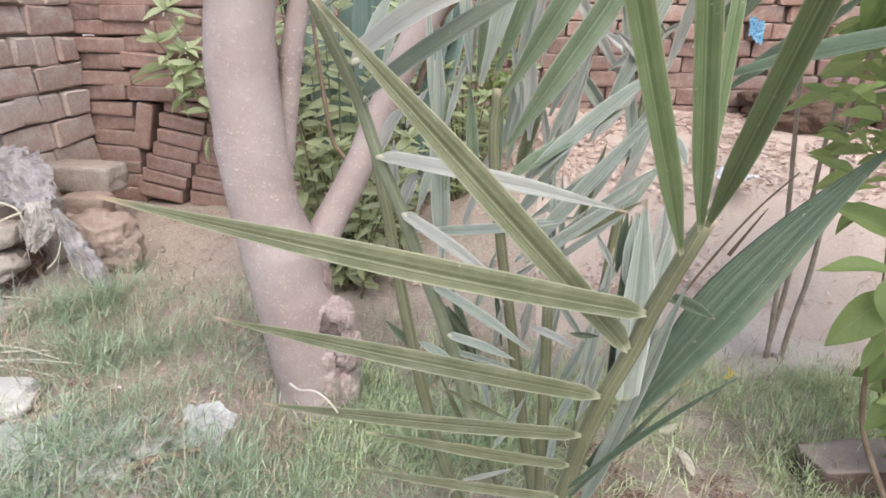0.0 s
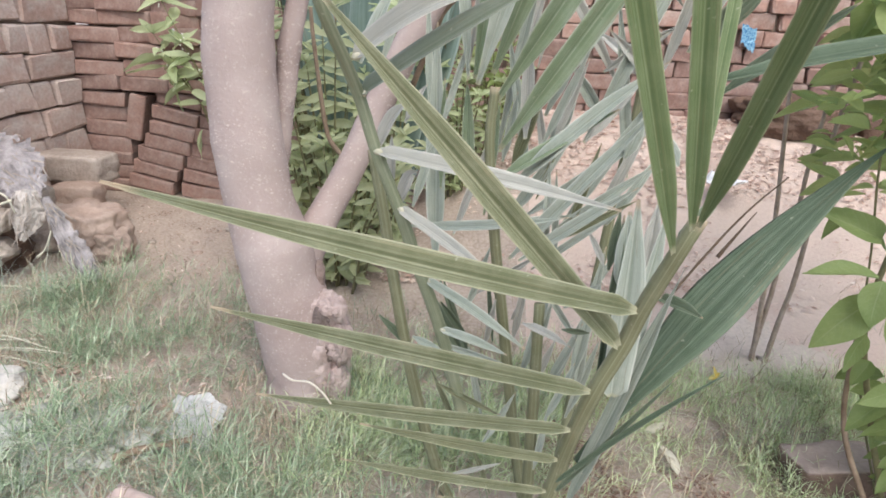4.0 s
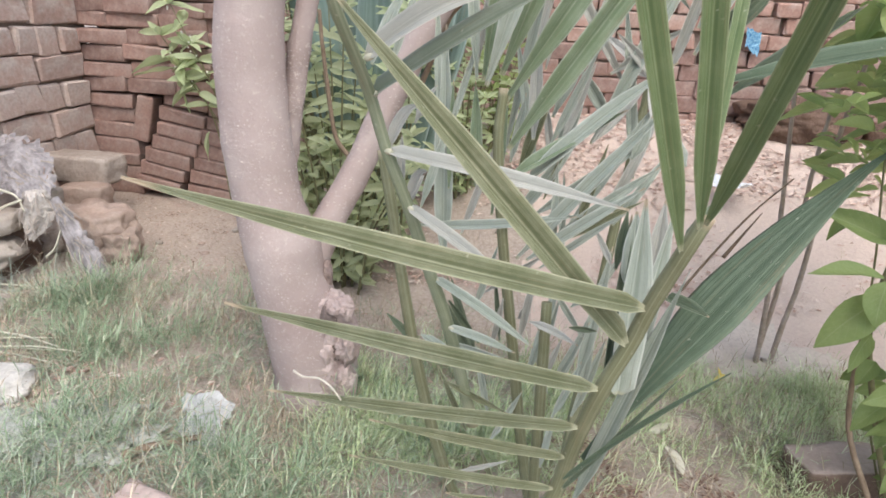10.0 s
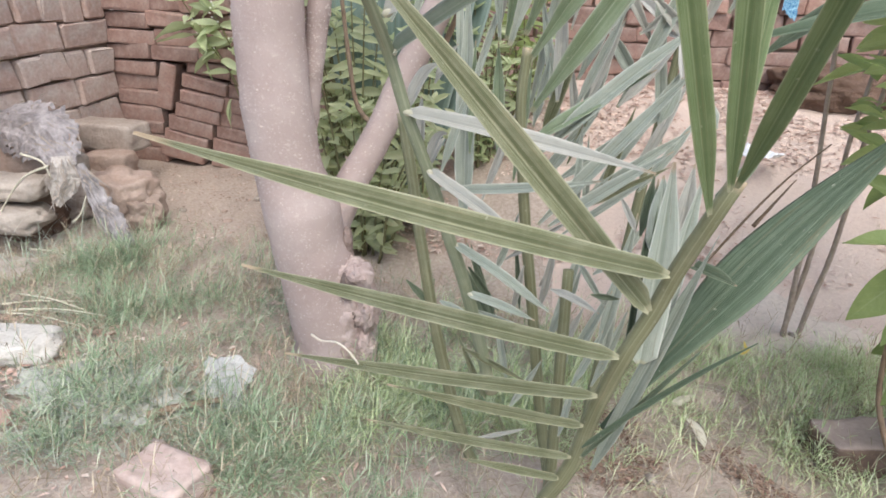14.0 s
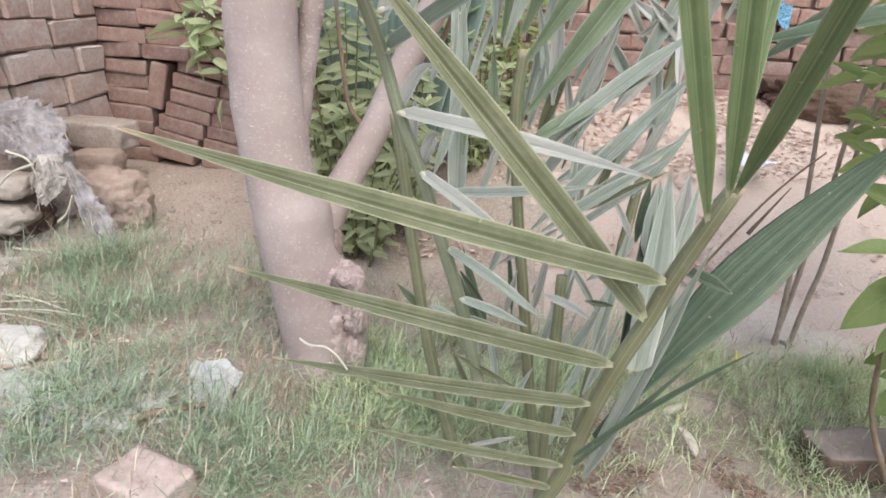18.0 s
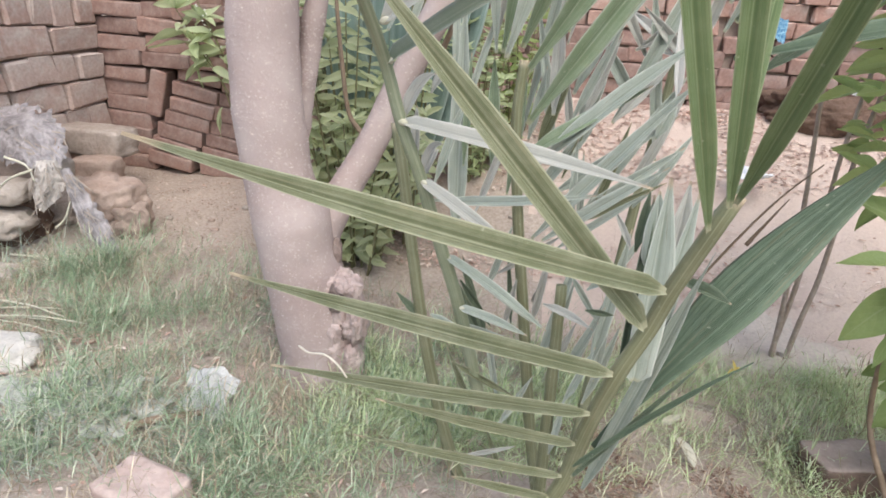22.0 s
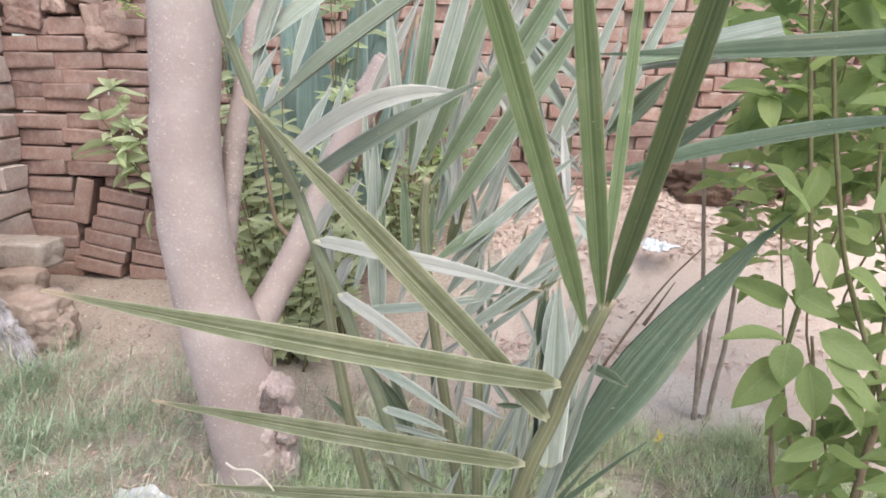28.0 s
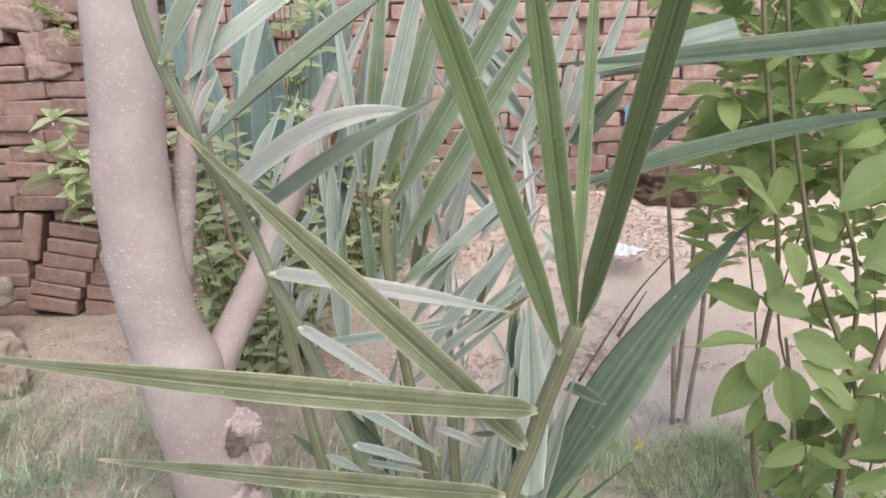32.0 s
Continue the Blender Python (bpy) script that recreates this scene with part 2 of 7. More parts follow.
PALM_FAN = palm_mat("palm_leaf_fresh_green", (0.175, 0.23, 0.105), (0.095, 0.14, 0.055), (0.36, 0.395, 0.235), 0.40, 0.25, lined=0.22)
PALM_MID = palm_mat("palm_leaf_dusty_green", (0.25, 0.315, 0.20), (0.16, 0.215, 0.12), (0.46, 0.50, 0.41), lined=0.25)
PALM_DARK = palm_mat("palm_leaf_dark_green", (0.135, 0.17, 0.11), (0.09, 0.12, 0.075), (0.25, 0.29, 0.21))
PALM_GLAUCOUS = palm_mat("palm_leaf_grey_green", (0.42, 0.455, 0.395), (0.28, 0.32, 0.265), (0.62, 0.64, 0.585), lined=0.3)
PALM_PALE = palm_mat("palm_leaf_faded", (0.49, 0.48, 0.44), (0.36, 0.36, 0.325), (0.60, 0.585, 0.545), 0.6)
PALM_WHITE = palm_mat("palm_leaf_bleached", (0.74, 0.72, 0.7), (0.66, 0.65, 0.62), (0.8, 0.78, 0.75), 0.6)
# darker copy: the shade on leaflet undersides is put into its colour
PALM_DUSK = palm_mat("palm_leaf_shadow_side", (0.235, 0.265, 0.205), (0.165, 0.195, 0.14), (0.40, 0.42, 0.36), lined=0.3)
PALM_BROAD = palm_mat("palm_leaf_pleated", (0.115, 0.155, 0.10), (0.055, 0.085, 0.05), (0.17, 0.21, 0.15), ends=False)
PALM_RIBBED = palm_mat("palm_leaf_ribbed", (0.27, 0.30, 0.25), (0.18, 0.21, 0.17), (0.42, 0.44, 0.40), ends=False)
PALM_RIB = palm_mat("palm_rib_green", (0.222, 0.222, 0.132), (0.145, 0.15, 0.08), (0.37, 0.36, 0.25), 0.5)
PALM_RIB_GREY = palm_mat("palm_rib_dusty", (0.265, 0.29, 0.195), (0.18, 0.205, 0.125), (0.42, 0.43, 0.33), 0.5)
PALM_NODE = mottled("palm_leaf_joint", (0.58, 0.55, 0.45), (0.46, 0.44, 0.33), 60)
BARK = bark_mat()
BARK_DARK = mottled("torn_bark_wood", (0.25, 0.175, 0.155), (0.40, 0.315, 0.29), 22, bump=0.9, dist=0.012)
BARK_HOLLOW = mottled("shaded_hollow_wood", (0.16, 0.12, 0.11), (0.25, 0.195, 0.18), 30, bump=0.9, dist=0.012)
BARK_FOOT = mottled("pink_brown_root_bark", (0.38, 0.285, 0.265), (0.53, 0.43, 0.405), 16, bump=0.8, dist=0.008)
BARK_DOT = mottled("pale_bark_pores", (0.58, 0.495, 0.465), (0.48, 0.395, 0.37), 60)
TWIG = mottled("brown_twig_bark", (0.22, 0.155, 0.11), (0.30, 0.23, 0.17), 30)
SAPLING = mottled("grey_brown_sapling_bark", (0.34, 0.265, 0.225), (0.46, 0.375, 0.33), 30)
TWIG_DARK = mottled("dark_twig_bark", (0.14, 0.10, 0.075), (0.2, 0.15, 0.11), 30)
TWIG_GREEN = mottled("green_brown_stem", (0.165, 0.155, 0.085), (0.22, 0.205, 0.115), 30)
LEAF = leaf_mat("shrub_leaf_green", (0.335, 0.42, 0.18), (0.25, 0.335, 0.13), (0.43, 0.50, 0.29), 0.5, 0.6)
LEAF_DEEP = leaf_mat("shrub_leaf_deep_green", (0.25, 0.325, 0.125), (0.19, 0.26, 0.095), (0.34, 0.40, 0.21), 0.5, 0.6)
LEAF_YELLOW = leaf_mat("shrub_leaf_yellow_green", (0.42, 0.505, 0.22), (0.335, 0.43, 0.17), (0.54, 0.60, 0.36), 0.5, 0.6)
LEAF_BUSH = leaf_mat("bush_leaf_green", (0.57, 0.60, 0.40), (0.43, 0.475, 0.28), (0.64, 0.66, 0.48), 0.55, 0.55)
LEAF_YOUNG = leaf_mat("young_leaf_pale_green", (0.56, 0.62, 0.40), (0.46, 0.54, 0.31), (0.64, 0.67, 0.50), 0.5, 0.5)
AGAVE = palm_mat("agave_blue_green", (0.20, 0.275, 0.25), (0.14, 0.20, 0.18), (0.30, 0.37, 0.345), 0.45)
GRASS = blade_mat("grass_blades", [(0.0, (0.147, 0.184, 0.120)), (0.35, (0.230, 0.276, 0.198)), (0.75, (0.331, 0.368, 0.285)), (1.0, (0.478, 0.478, 0.396))])
GRASS_BLUE = blade_mat("creeping_grass", [(0.0, (0.166, 0.235, 0.133)), (0.4, (0.253, 0.336, 0.207)), (0.8, (0.359, 0.428, 0.299)), (1.0, (0.497, 0.534, 0.405))])
GRASS_GREY = blade_mat("wilted_grass", [(0.0, (0.234, 0.279, 0.225)), (0.5, (0.342, 0.378, 0.320)), (1.0, (0.486, 0.495, 0.432))])
GRASS_FRESH = blade_mat("fresh_grass", [(0.0, (0.314, 0.403, 0.190)), (0.5, (0.493, 0.571, 0.325)), (1.0, (0.694, 0.717, 0.504))])
LITTER_DARK = blade_mat("dark_leaf_litter", [(0.0, (0.14, 0.085, 0.065)), (0.5, (0.24, 0.155, 0.12)), (1.0, (0.36, 0.26, 0.205))], 0.9)
STRAW = blade_mat("dry_straw", [(0.0, (0.20, 0.15, 0.10)), (0.5, (0.36, 0.295, 0.21)), (1.0, (0.56, 0.49, 0.385))], 0.8)
LITTER = blade_mat("dry_leaf_litter", [(0.0, (0.40, 0.25, 0.205)), (0.4, (0.54, 0.38, 0.325)), (0.75, (0.62, 0.475, 0.415)), (1.0, (0.70, 0.61, 0.55))], 0.85)
STONE = mottled("dusty_grey_brown_stone", (0.33, 0.28, 0.245), (0.44, 0.385, 0.345), 9, bump=0.6, dist=0.01)
STONE_WHITE = mottled("whitewashed_stone", (0.53, 0.50, 0.465), (0.63, 0.595, 0.56), 9, bump=0.6, dist=0.008)
STONE_BROWN = mottled("brown_broken_brick", (0.345, 0.25, 0.21), (0.44, 0.345, 0.30), 9, bump=0.7, dist=0.01)
CLAY = mottled("dark_clay", (0.13, 0.082, 0.062), (0.20, 0.13, 0.10), 7, bump=0.8, dist=0.02)
PLASTIC = mottled("dusty_torn_sacking", (0.19, 0.17, 0.175), (0.40, 0.365, 0.375), 24, 0.5, 0.4, 0.7, 0.007, 90)
SACK_PALE = mottled("pale_dusty_sacking", (0.40, 0.36, 0.335), (0.52, 0.475, 0.45), 22, 0.6, 0.3, 0.6, 0.006, 90)
PAPER_WHITE = mottled("white_plastic_bag", (0.74, 0.74, 0.78), (0.82, 0.82, 0.84), 14, 0.4, 0.5)
PAPER = mottled("dirty_white_plastic", (0.37, 0.365, 0.36), (0.49, 0.485, 0.48), 14, 0.5, 0.4)
RAG = mottled("blue_speckled_cloth", (0.02, 0.12, 0.28), (0.28, 0.48, 0.6), 110, 0.8, 0.2)
CONCRETE = mottled("grey_brown_slab", (0.32, 0.262, 0.23), (0.42, 0.36, 0.325), 10, bump=0.6, dist=0.008)
BRICK_LILAC = mottled("dusty_lilac_brick", (0.46, 0.345, 0.31), (0.56, 0.455, 0.42), 12)
ROOT = mottled("pale_dry_tendril", (0.70, 0.64, 0.55), (0.6, 0.52, 0.43), 30)
ORANGE = mottled("yellow_fallen_leaf", (0.72, 0.52, 0.10), (0.78, 0.66, 0.28), 60)
MUD = mottled("pale_dried_mud", (0.53, 0.445, 0.385), (0.60, 0.515, 0.455), 6, bump=0.5, dist=0.006)
WILTED = mottled("pale_wilted_leaf", (0.33, 0.34, 0.30), (0.46, 0.46, 0.42), 40)
GREY_LEAF = mottled("wilted_grey_green_leaf", (0.26, 0.285, 0.235), (0.36, 0.375, 0.325), 40)
CYAN = mottled("pale_cyan_plastic", (0.35, 0.55, 0.58), (0.55, 0.66, 0.67), 20, 0.5, 0.4)
RUBBLE = lit_top_mat("lit_topped_rubble", (0.25, 0.175, 0.145), (0.15, 0.105, 0.085), (0.47, 0.37, 0.33))
ROUGH_BRICK = mottled("rough_broken_brick", (0.385, 0.258, 0.22), (0.50, 0.365, 0.32), 11, bump=0.8, dist=0.008)
STONE_DUSTY = mottled("dusty_brown_stone", (0.36, 0.31, 0.275), (0.47, 0.415, 0.375), 9, bump=0.6, dist=0.01)
STRAW_LEAF = mottled("pale_dry_leaf", (0.52, 0.49, 0.40), (0.62, 0.58, 0.48), 30)
FLOWER = mottled("white_petals", (0.8, 0.8, 0.76), (0.78, 0.78, 0.7), 50)


# ---- building helpers ----
def thing(name, at, label, category, group="", kind=""):
    ob = new(name)
    ob.location = at
    ob.empty_display_size = 0.05
    return tagged(ob, label, category, group, kind)


def root_of(ob):
    while ob.parent:
        ob = ob.parent
    return ob


def mesh_of(name, verts, faces, uvs=None, smooth=True):
    me = bpy.data.meshes.new(name)
    me.from_pydata(verts, [], faces)
    if uvs is not None:
        layer = me.uv_layers.new(name="UVMap")
        idx = np.empty(len(me.loops), dtype=np.int32)
        me.loops.foreach_get("vertex_index", idx)
        layer.data.foreach_set("uv", np.asarray(uvs, dtype=np.float32)[idx].ravel())
    if smooth:
        me.polygons.foreach_set("use_smooth", [True] * len(me.polygons))
    me.update()
    return me


def part_mesh(name, verts, faces, material, parent, uvs=None, smooth=True, label=""):
    """A part whose vertices are given in the world."""
    base = Vector(root_of(parent).location)
    me = mesh_of(name, [tuple(Vector(v) - base) for v in verts], faces, uvs, smooth)
    me.materials.append(material)
    ob = new(name, me)
    ob.parent = parent
    return tagged(ob, label)


def part(name, bm, material, parent, label="", smooth=True):
    base = Vector(root_of(parent).location)
    bmesh.ops.translate(bm, verts=bm.verts, vec=-base)
    me = bpy.data.meshes.new(name)
    bm.to_mesh(me)
    bm.free()
    if smooth:
        me.polygons.foreach_set("use_smooth", [True] * len(me.polygons))
    me.materials.append(material)
    ob = new(name, me)
    ob.parent = parent
    return tagged(ob, label)


def spline(points, n):
    """A smooth line (Catmull-Rom) through the points, n steps a span."""
    p = [Vector(q) for q in points]
    p = [p[0] * 2 - p[1]] + p + [p[-1] * 2 - p[-2]]
    out = []
    for i in range(1, len(p) - 2):
        a, b, c, d = p[i - 1:i + 3]
        for k in range(n):
            t = k / n
            out.append(0.5 * (2 * b + (c - a) * t + (2 * a - 5 * b + 4 * c - d) * t * t + (3 * b - a - 3 * c + d) * t ** 3))
    return out + [p[-2]]


def tube(line, radii, sides=10, rough=0.0, grain=8.0, flat=1.0):
    """Vertices and faces of a tube along a line, closed at its ends."""
    verts, faces, uvs = [], [], []
    side = None
    for i, p in enumerate(line):
        ahead = (line[min(i + 1, len(line) - 1)] - line[max(i - 1, 0)]).normalized()
        if side is None:
            side = ahead.cross(Vector((0.13, 1.0, 0.21))).normalized()
        side = (side - ahead * side.dot(ahead)).normalized()
        up = ahead.cross(side)
        for j in range(sides):
            a = 2 * math.pi * j / sides
            d = side * math.cos(a) + up * math.sin(a) * flat
            q = p + d * radii[i]
            if rough:
                q = p + d * radii[i] * (1 + rough * noise.noise(q * grain) + 0.5 * rough * noise.noise(q * grain * 3.1))
            verts.append(q)
            uvs.append((j / sides, i / len(line)))
    for i in range(len(line) - 1):
        for j in range(sides):
            k = (j + 1) % sides
            faces.append((i * sides + j, i * sides + k, (i + 1) * sides + k, (i + 1) * sides + j))
    faces.append(tuple(reversed(range(sides))))
    faces.append(tuple(range((len(line) - 1) * sides, len(line) * sides)))
    return verts, faces, uvs


def stem(parent, points, r0, r1, material, name="stem", sides=8, rough=0.12, label=""):
    line = spline(points, 6)
    n = len(line) - 1
    v, f, uv = tube(line, [r0 + (r1 - r0) * i / n for i in range(n + 1)], sides, rough, 40.0)
    return part_mesh(name, v, f, material, parent, uv, label=label)


def smooth_step(x):
    x = min(1.0, max(0.0, x))
    return x * x * (3 - 2 * x)


def ground_height(x, y):
    right = smooth_step((x + 0.7) / 0.9)
    h = 0.025 + right * 0.50 * smooth_step((y - 2.15) / 1.15) + (1 - right) * 0.035 * smooth_step((y - 2.2) / 0.7)
    h -= 0.025 * smooth_step((x - 0.5) / 0.5) * (1 - smooth_step((y - 1.9) / 0.5))
    h += 0.035 * smooth_step((-x - 0.2) / 0.4) * (1 - smooth_step((y - 2.0) / 0.6))
    h -= 0.07 * math.exp(-((x + 1.62) ** 2 / 0.10 + (y - 1.96) ** 2 / 0.035))
    p = Vector((x, y, 0.0))
    near = 1 - smooth_step((math.hypot(x, y - 1.5) - 4) / 4)
    return h + near * (0.014 * noise.noise(p * 3.2) + 0.008 * noise.noise(p * 9.0) + 0.005 * noise.noise(p * 24.0))


# ---- ground ----
def axis(lo, hi, step, far):
    inner = list(np.arange(lo, hi + 1e-6, step))
    grow, d, a, b = [], step, lo, hi
    left, right = [], []
    while b < far:
        d *= 1.35
        a, b = a - d, b + d
        left.append(a), right.append(b)
    return left[::-1] + inner + right


def bank(x, y):
    """Whether the paler earth of the dug bank lies here."""
    edge = 0.16 * noise.noise(Vector((x * 4, y * 4, 2.0))) + 0.08 * noise.noise(Vector((x * 15, y * 15, 5.0)))
    return int(x + edge > 0.30 and y + edge > 1.74 and x + 2.5 * edge < 3.0 and y < 4)


gx, gy = axis(-2.6, 3.6, 0.035, 300), axis(-0.2, 3.8, 0.035, 300)
gv = [(x, y, ground_height(x, y)) for y in gy for x in gx]
nx = len(gx)
gf = [(j * nx + i, j * nx + i + 1, (j + 1) * nx + i + 1, (j + 1) * nx + i) for j in range(len(gy) - 1) for i in range(nx - 1)]
ground = new("ground", mesh_of("ground", gv, gf))
ground.data.materials.append(SOIL)
ground.data.materials.append(SOIL_PALE)
ground.data.polygons.foreach_set("material_index", [bank(*(ground.data.vertices[p.vertices[0]].co.xy)) for p in ground.data.polygons])
tagged(ground, "dusty pinkish-brown bare earth with patches of grass", "ground", kind="structure")


# ---- tree ----
def build_tree():
    tree = thing("tree", (-0.27, 1.64, 0.0), "grey-pink smooth-barked forked tree with pale pores", "tree")
    spec = [((-0.262, 1.63, -0.06), 0.122), ((-0.264, 1.635, 0.04), 0.105), ((-0.276, 1.64, 0.13), 0.099), ((-0.304, 1.65, 0.27), 0.095),
            ((-0.327, 1.65, 0.35), 0.093), ((-0.338, 1.65, 0.42), 0.093), ((-0.361, 1.65, 0.51), 0.080), ((-0.373, 1.65, 0.575), 0.077),
            ((-0.383, 1.65, 0.67), 0.078), ((-0.389, 1.65, 0.79), 0.0755), ((-0.384, 1.65, 0.90), 0.0745), ((-0.375, 1.65, 1.01), 0.0735),
            ((-0.364, 1.65, 1.22), 0.070), ((-0.355, 1.66, 1.6), 0.062), ((-0.345, 1.68, 2.3), 0.048)]
    line, radii = spline([p for p, r in spec], 8), []
    for i in range(len(spec) - 1):
        radii += [spec[i][1] + (spec[i + 1][1] - spec[i][1]) * k / 8 for k in range(8)]
    radii.append(spec[-1][1])
    v, f, uv = tube(line, radii, 40, 0.06, 7.0)
    trunk = part_mesh("trunk", v, f, BARK, tree, uv)
    # limb that was sawn off
    pts = [(-0.315, 1.66, 0.33), (-0.265, 1.72, 0.43), (-0.193, 1.82, 0.585), (-0.110, 1.87, 0.78), (-0.022, 1.90, 0.962), (0.032, 1.915, 1.056)]
    line = spline(pts, 8)
    n = len(line) - 1
    v, f, uv = tube(line, [0.0355 + 0.050 * math.exp(-i / 4.5) + 0.005 * (i / n) ** 3 for i in range(n + 1)], 24, 0.07, 12.0)
    limb = part_mesh("limb", v, f, BARK, tree, uv)
    end = line[-1]
    ahead = (line[-1] - line[-3]).normalized()
    v, f, uv = tube([end - ahead * 0.004, end + ahead * 0.003], [0.0395, 0.038], 18, 0.12, 30)
    part_mesh("sawn_end", v, f, BARK_DARK, limb, uv, label="dark sawn end")
    # a splinter of bark left standing above the cut, and a dark split down the side
    side = ahead.cross(Vector((0, 1, 0))).normalized()
    edge = end + side * 0.020 - Vector((0, 0.012, 0))
    v, f, uv = tube(spline([edge - ahead * 0.10, edge - ahead * 0.02, edge + ahead * 0.012], 5), [0.020 - 0.0008 * i for i in range(11)], 8, 0.3, 40)
    part_mesh("splinter", v, f, BARK, limb, uv, label="standing splinter of bark")
    v, f, uv = tube(spline([end - side * 0.026 - ahead * 0.16 - Vector((0, 0.022, 0)), end - side * 0.027 - ahead * 0.07 - Vector((0, 0.021, 0)), end - side * 0.024 - Vector((0, 0.018, 0))], 5), [0.003 + 0.0006 * i for i in range(11)], 6, 0.4, 60)
    part_mesh("split", v, f, BARK_DARK, limb, uv, label="dark split in the bark")
    # torn burl and knotted foot on one side
    def lump(name, at, size, rough, shift, material, label):
        bm = bmesh.new()
        bmesh.ops.create_icosphere(bm, subdivisions=5, radius=1.0)
        for w in bm.verts:
            d = w.co.normalized()
            q = d + Vector((shift, 0, 0))
            k = 1 + rough * (0.8 * noise.noise(q * 1.7) - 0.55 * abs(noise.noise(q * 4.0)) + 0.22 * noise.noise(q * 8) - 0.10 * abs(noise.noise(q * 19)) + 0.2)
            w.co = Vector(at) + Vector((d.x * size[0], d.y * size[1], d.z * size[2])) * k
        part(name, bm, material, tree, label)

    lump("torn_burl", (-0.214, 1.628, 0.205), (0.056, 0.055, 0.105), 0.34, 2.0, BARK_FOOT, "torn gnarled burl")
    lump("knotted_root", (-0.214, 1.622, 0.115), (0.058, 0.065, 0.115), 0.32, 7.0, BARK_FOOT, "knotted root foot")
    lump("knot", (-0.176, 1.59, 0.095), (0.034, 0.034, 0.05), 0.4, 12.0, BARK_FOOT, "rough knot")
    lump("knot", (-0.165, 1.60, 0.20), (0.026, 0.034, 0.055), 0.5, 14.0, BARK_FOOT, "rough knot")
    lump("knot", (-0.182, 1.60, 0.292), (0.030, 0.030, 0.026), 0.5, 18.0, BARK_FOOT, "rough knot")
    lump("root_knee", (-0.245, 1.585, 0.045), (0.055, 0.05, 0.06), 0.25, 21.0, BARK, "swollen root knee")
    # solid lumps whose dark colour paints the shade inside the burl's hollows
    lump("hollow", (-0.207, 1.590, 0.262), (0.026, 0.022, 0.036), 0.45, 33.0, BARK_HOLLOW, "dark solid lump painted as a shaded hollow")
    lump("hollow", (-0.196, 1.592, 0.175), (0.015, 0.022, 0.028), 0.5, 35.0, BARK_HOLLOW, "dark solid lump painted as a shaded hollow")
    # dark strip standing in for the shadow gap between limb and burl
    lump("shadow_strip", (-0.232, 1.66, 0.345), (0.012, 0.02, 0.045), 0.3, 15.0, BARK_DARK, "dark strip painted for the shadow beside the limb")
    # side branch
    line = spline([(-0.355, 1.69, 0.54), (-0.338, 1.71, 0.63), (-0.330, 1.715, 0.70), (-0.314, 1.72, 0.80), (-0.291, 1.72, 0.92), (-0.262, 1.73, 1.05), (-0.235, 1.74, 1.20)], 8)
    n = len(line) - 1
    v, f, uv = tube(line, [0.029 - 0.006 * i / n for i in range(n + 1)], 20, 0.12, 26.0)
    branch = part_mesh("branch", v, f, BARK, tree, uv, label="slim side branch")
    # small round pores all over the bark
    rng = random.Random(5)
    verts, faces = [], []
    co, no, polys = [], [], []
    for wood, share in ((trunk, 1), (limb, 1), (branch, 2)):
        k = len(co)
        co += [w.co + Vector(tree.location) for w in wood.data.vertices]
        no += [w.normal for w in wood.data.vertices]
        polys += [tuple(k + a for a in p.vertices) for p in wood.data.polygons if len(p.vertices) == 4] * share
    for _ in range(8000):
        q = rng.choice(polys)
        a, b = rng.random(), rng.random()
        p = (co[q[0]] * (1 - a) + co[q[1]] * a) * (1 - b) + (co[q[3]] * (1 - a) + co[q[2]] * a) * b
        if p.z < 0.12 or p.z > 1.3 or no[q[0]].y > 0.1:
            continue
        nn = no[q[0]]
        if noise.noise(p * 7.0) < -0.12:
            continue
        r = rng.choice((0.0009, 0.0011, 0.0012, 0.0014, 0.0017, 0.0021, 0.0026)) * (0.8 if p.z < 0.55 else 1.05)
        s = nn.cross(Vector((0, 0, 1))).normalized()
        t = nn.cross(s)
        wide = rng.choice((1.0, 1.0, 1.2, 1.3, 2.0))
        k = len(verts)
        for j in range(6):
            an = j * math.pi / 3
            verts.append(p + s * math.cos(an) * r * wide + t * math.sin(an) * r - nn * 0.0006)
        verts.append(p + nn * r * 1.15)
        faces += [(k + j, k + (j + 1) % 6, k + 6) for j in range(6)]
    tagged(part_mesh("bark_texture", verts, faces, BARK_DOT, tree), kind="stuff")
    return tree


tree = build_tree()


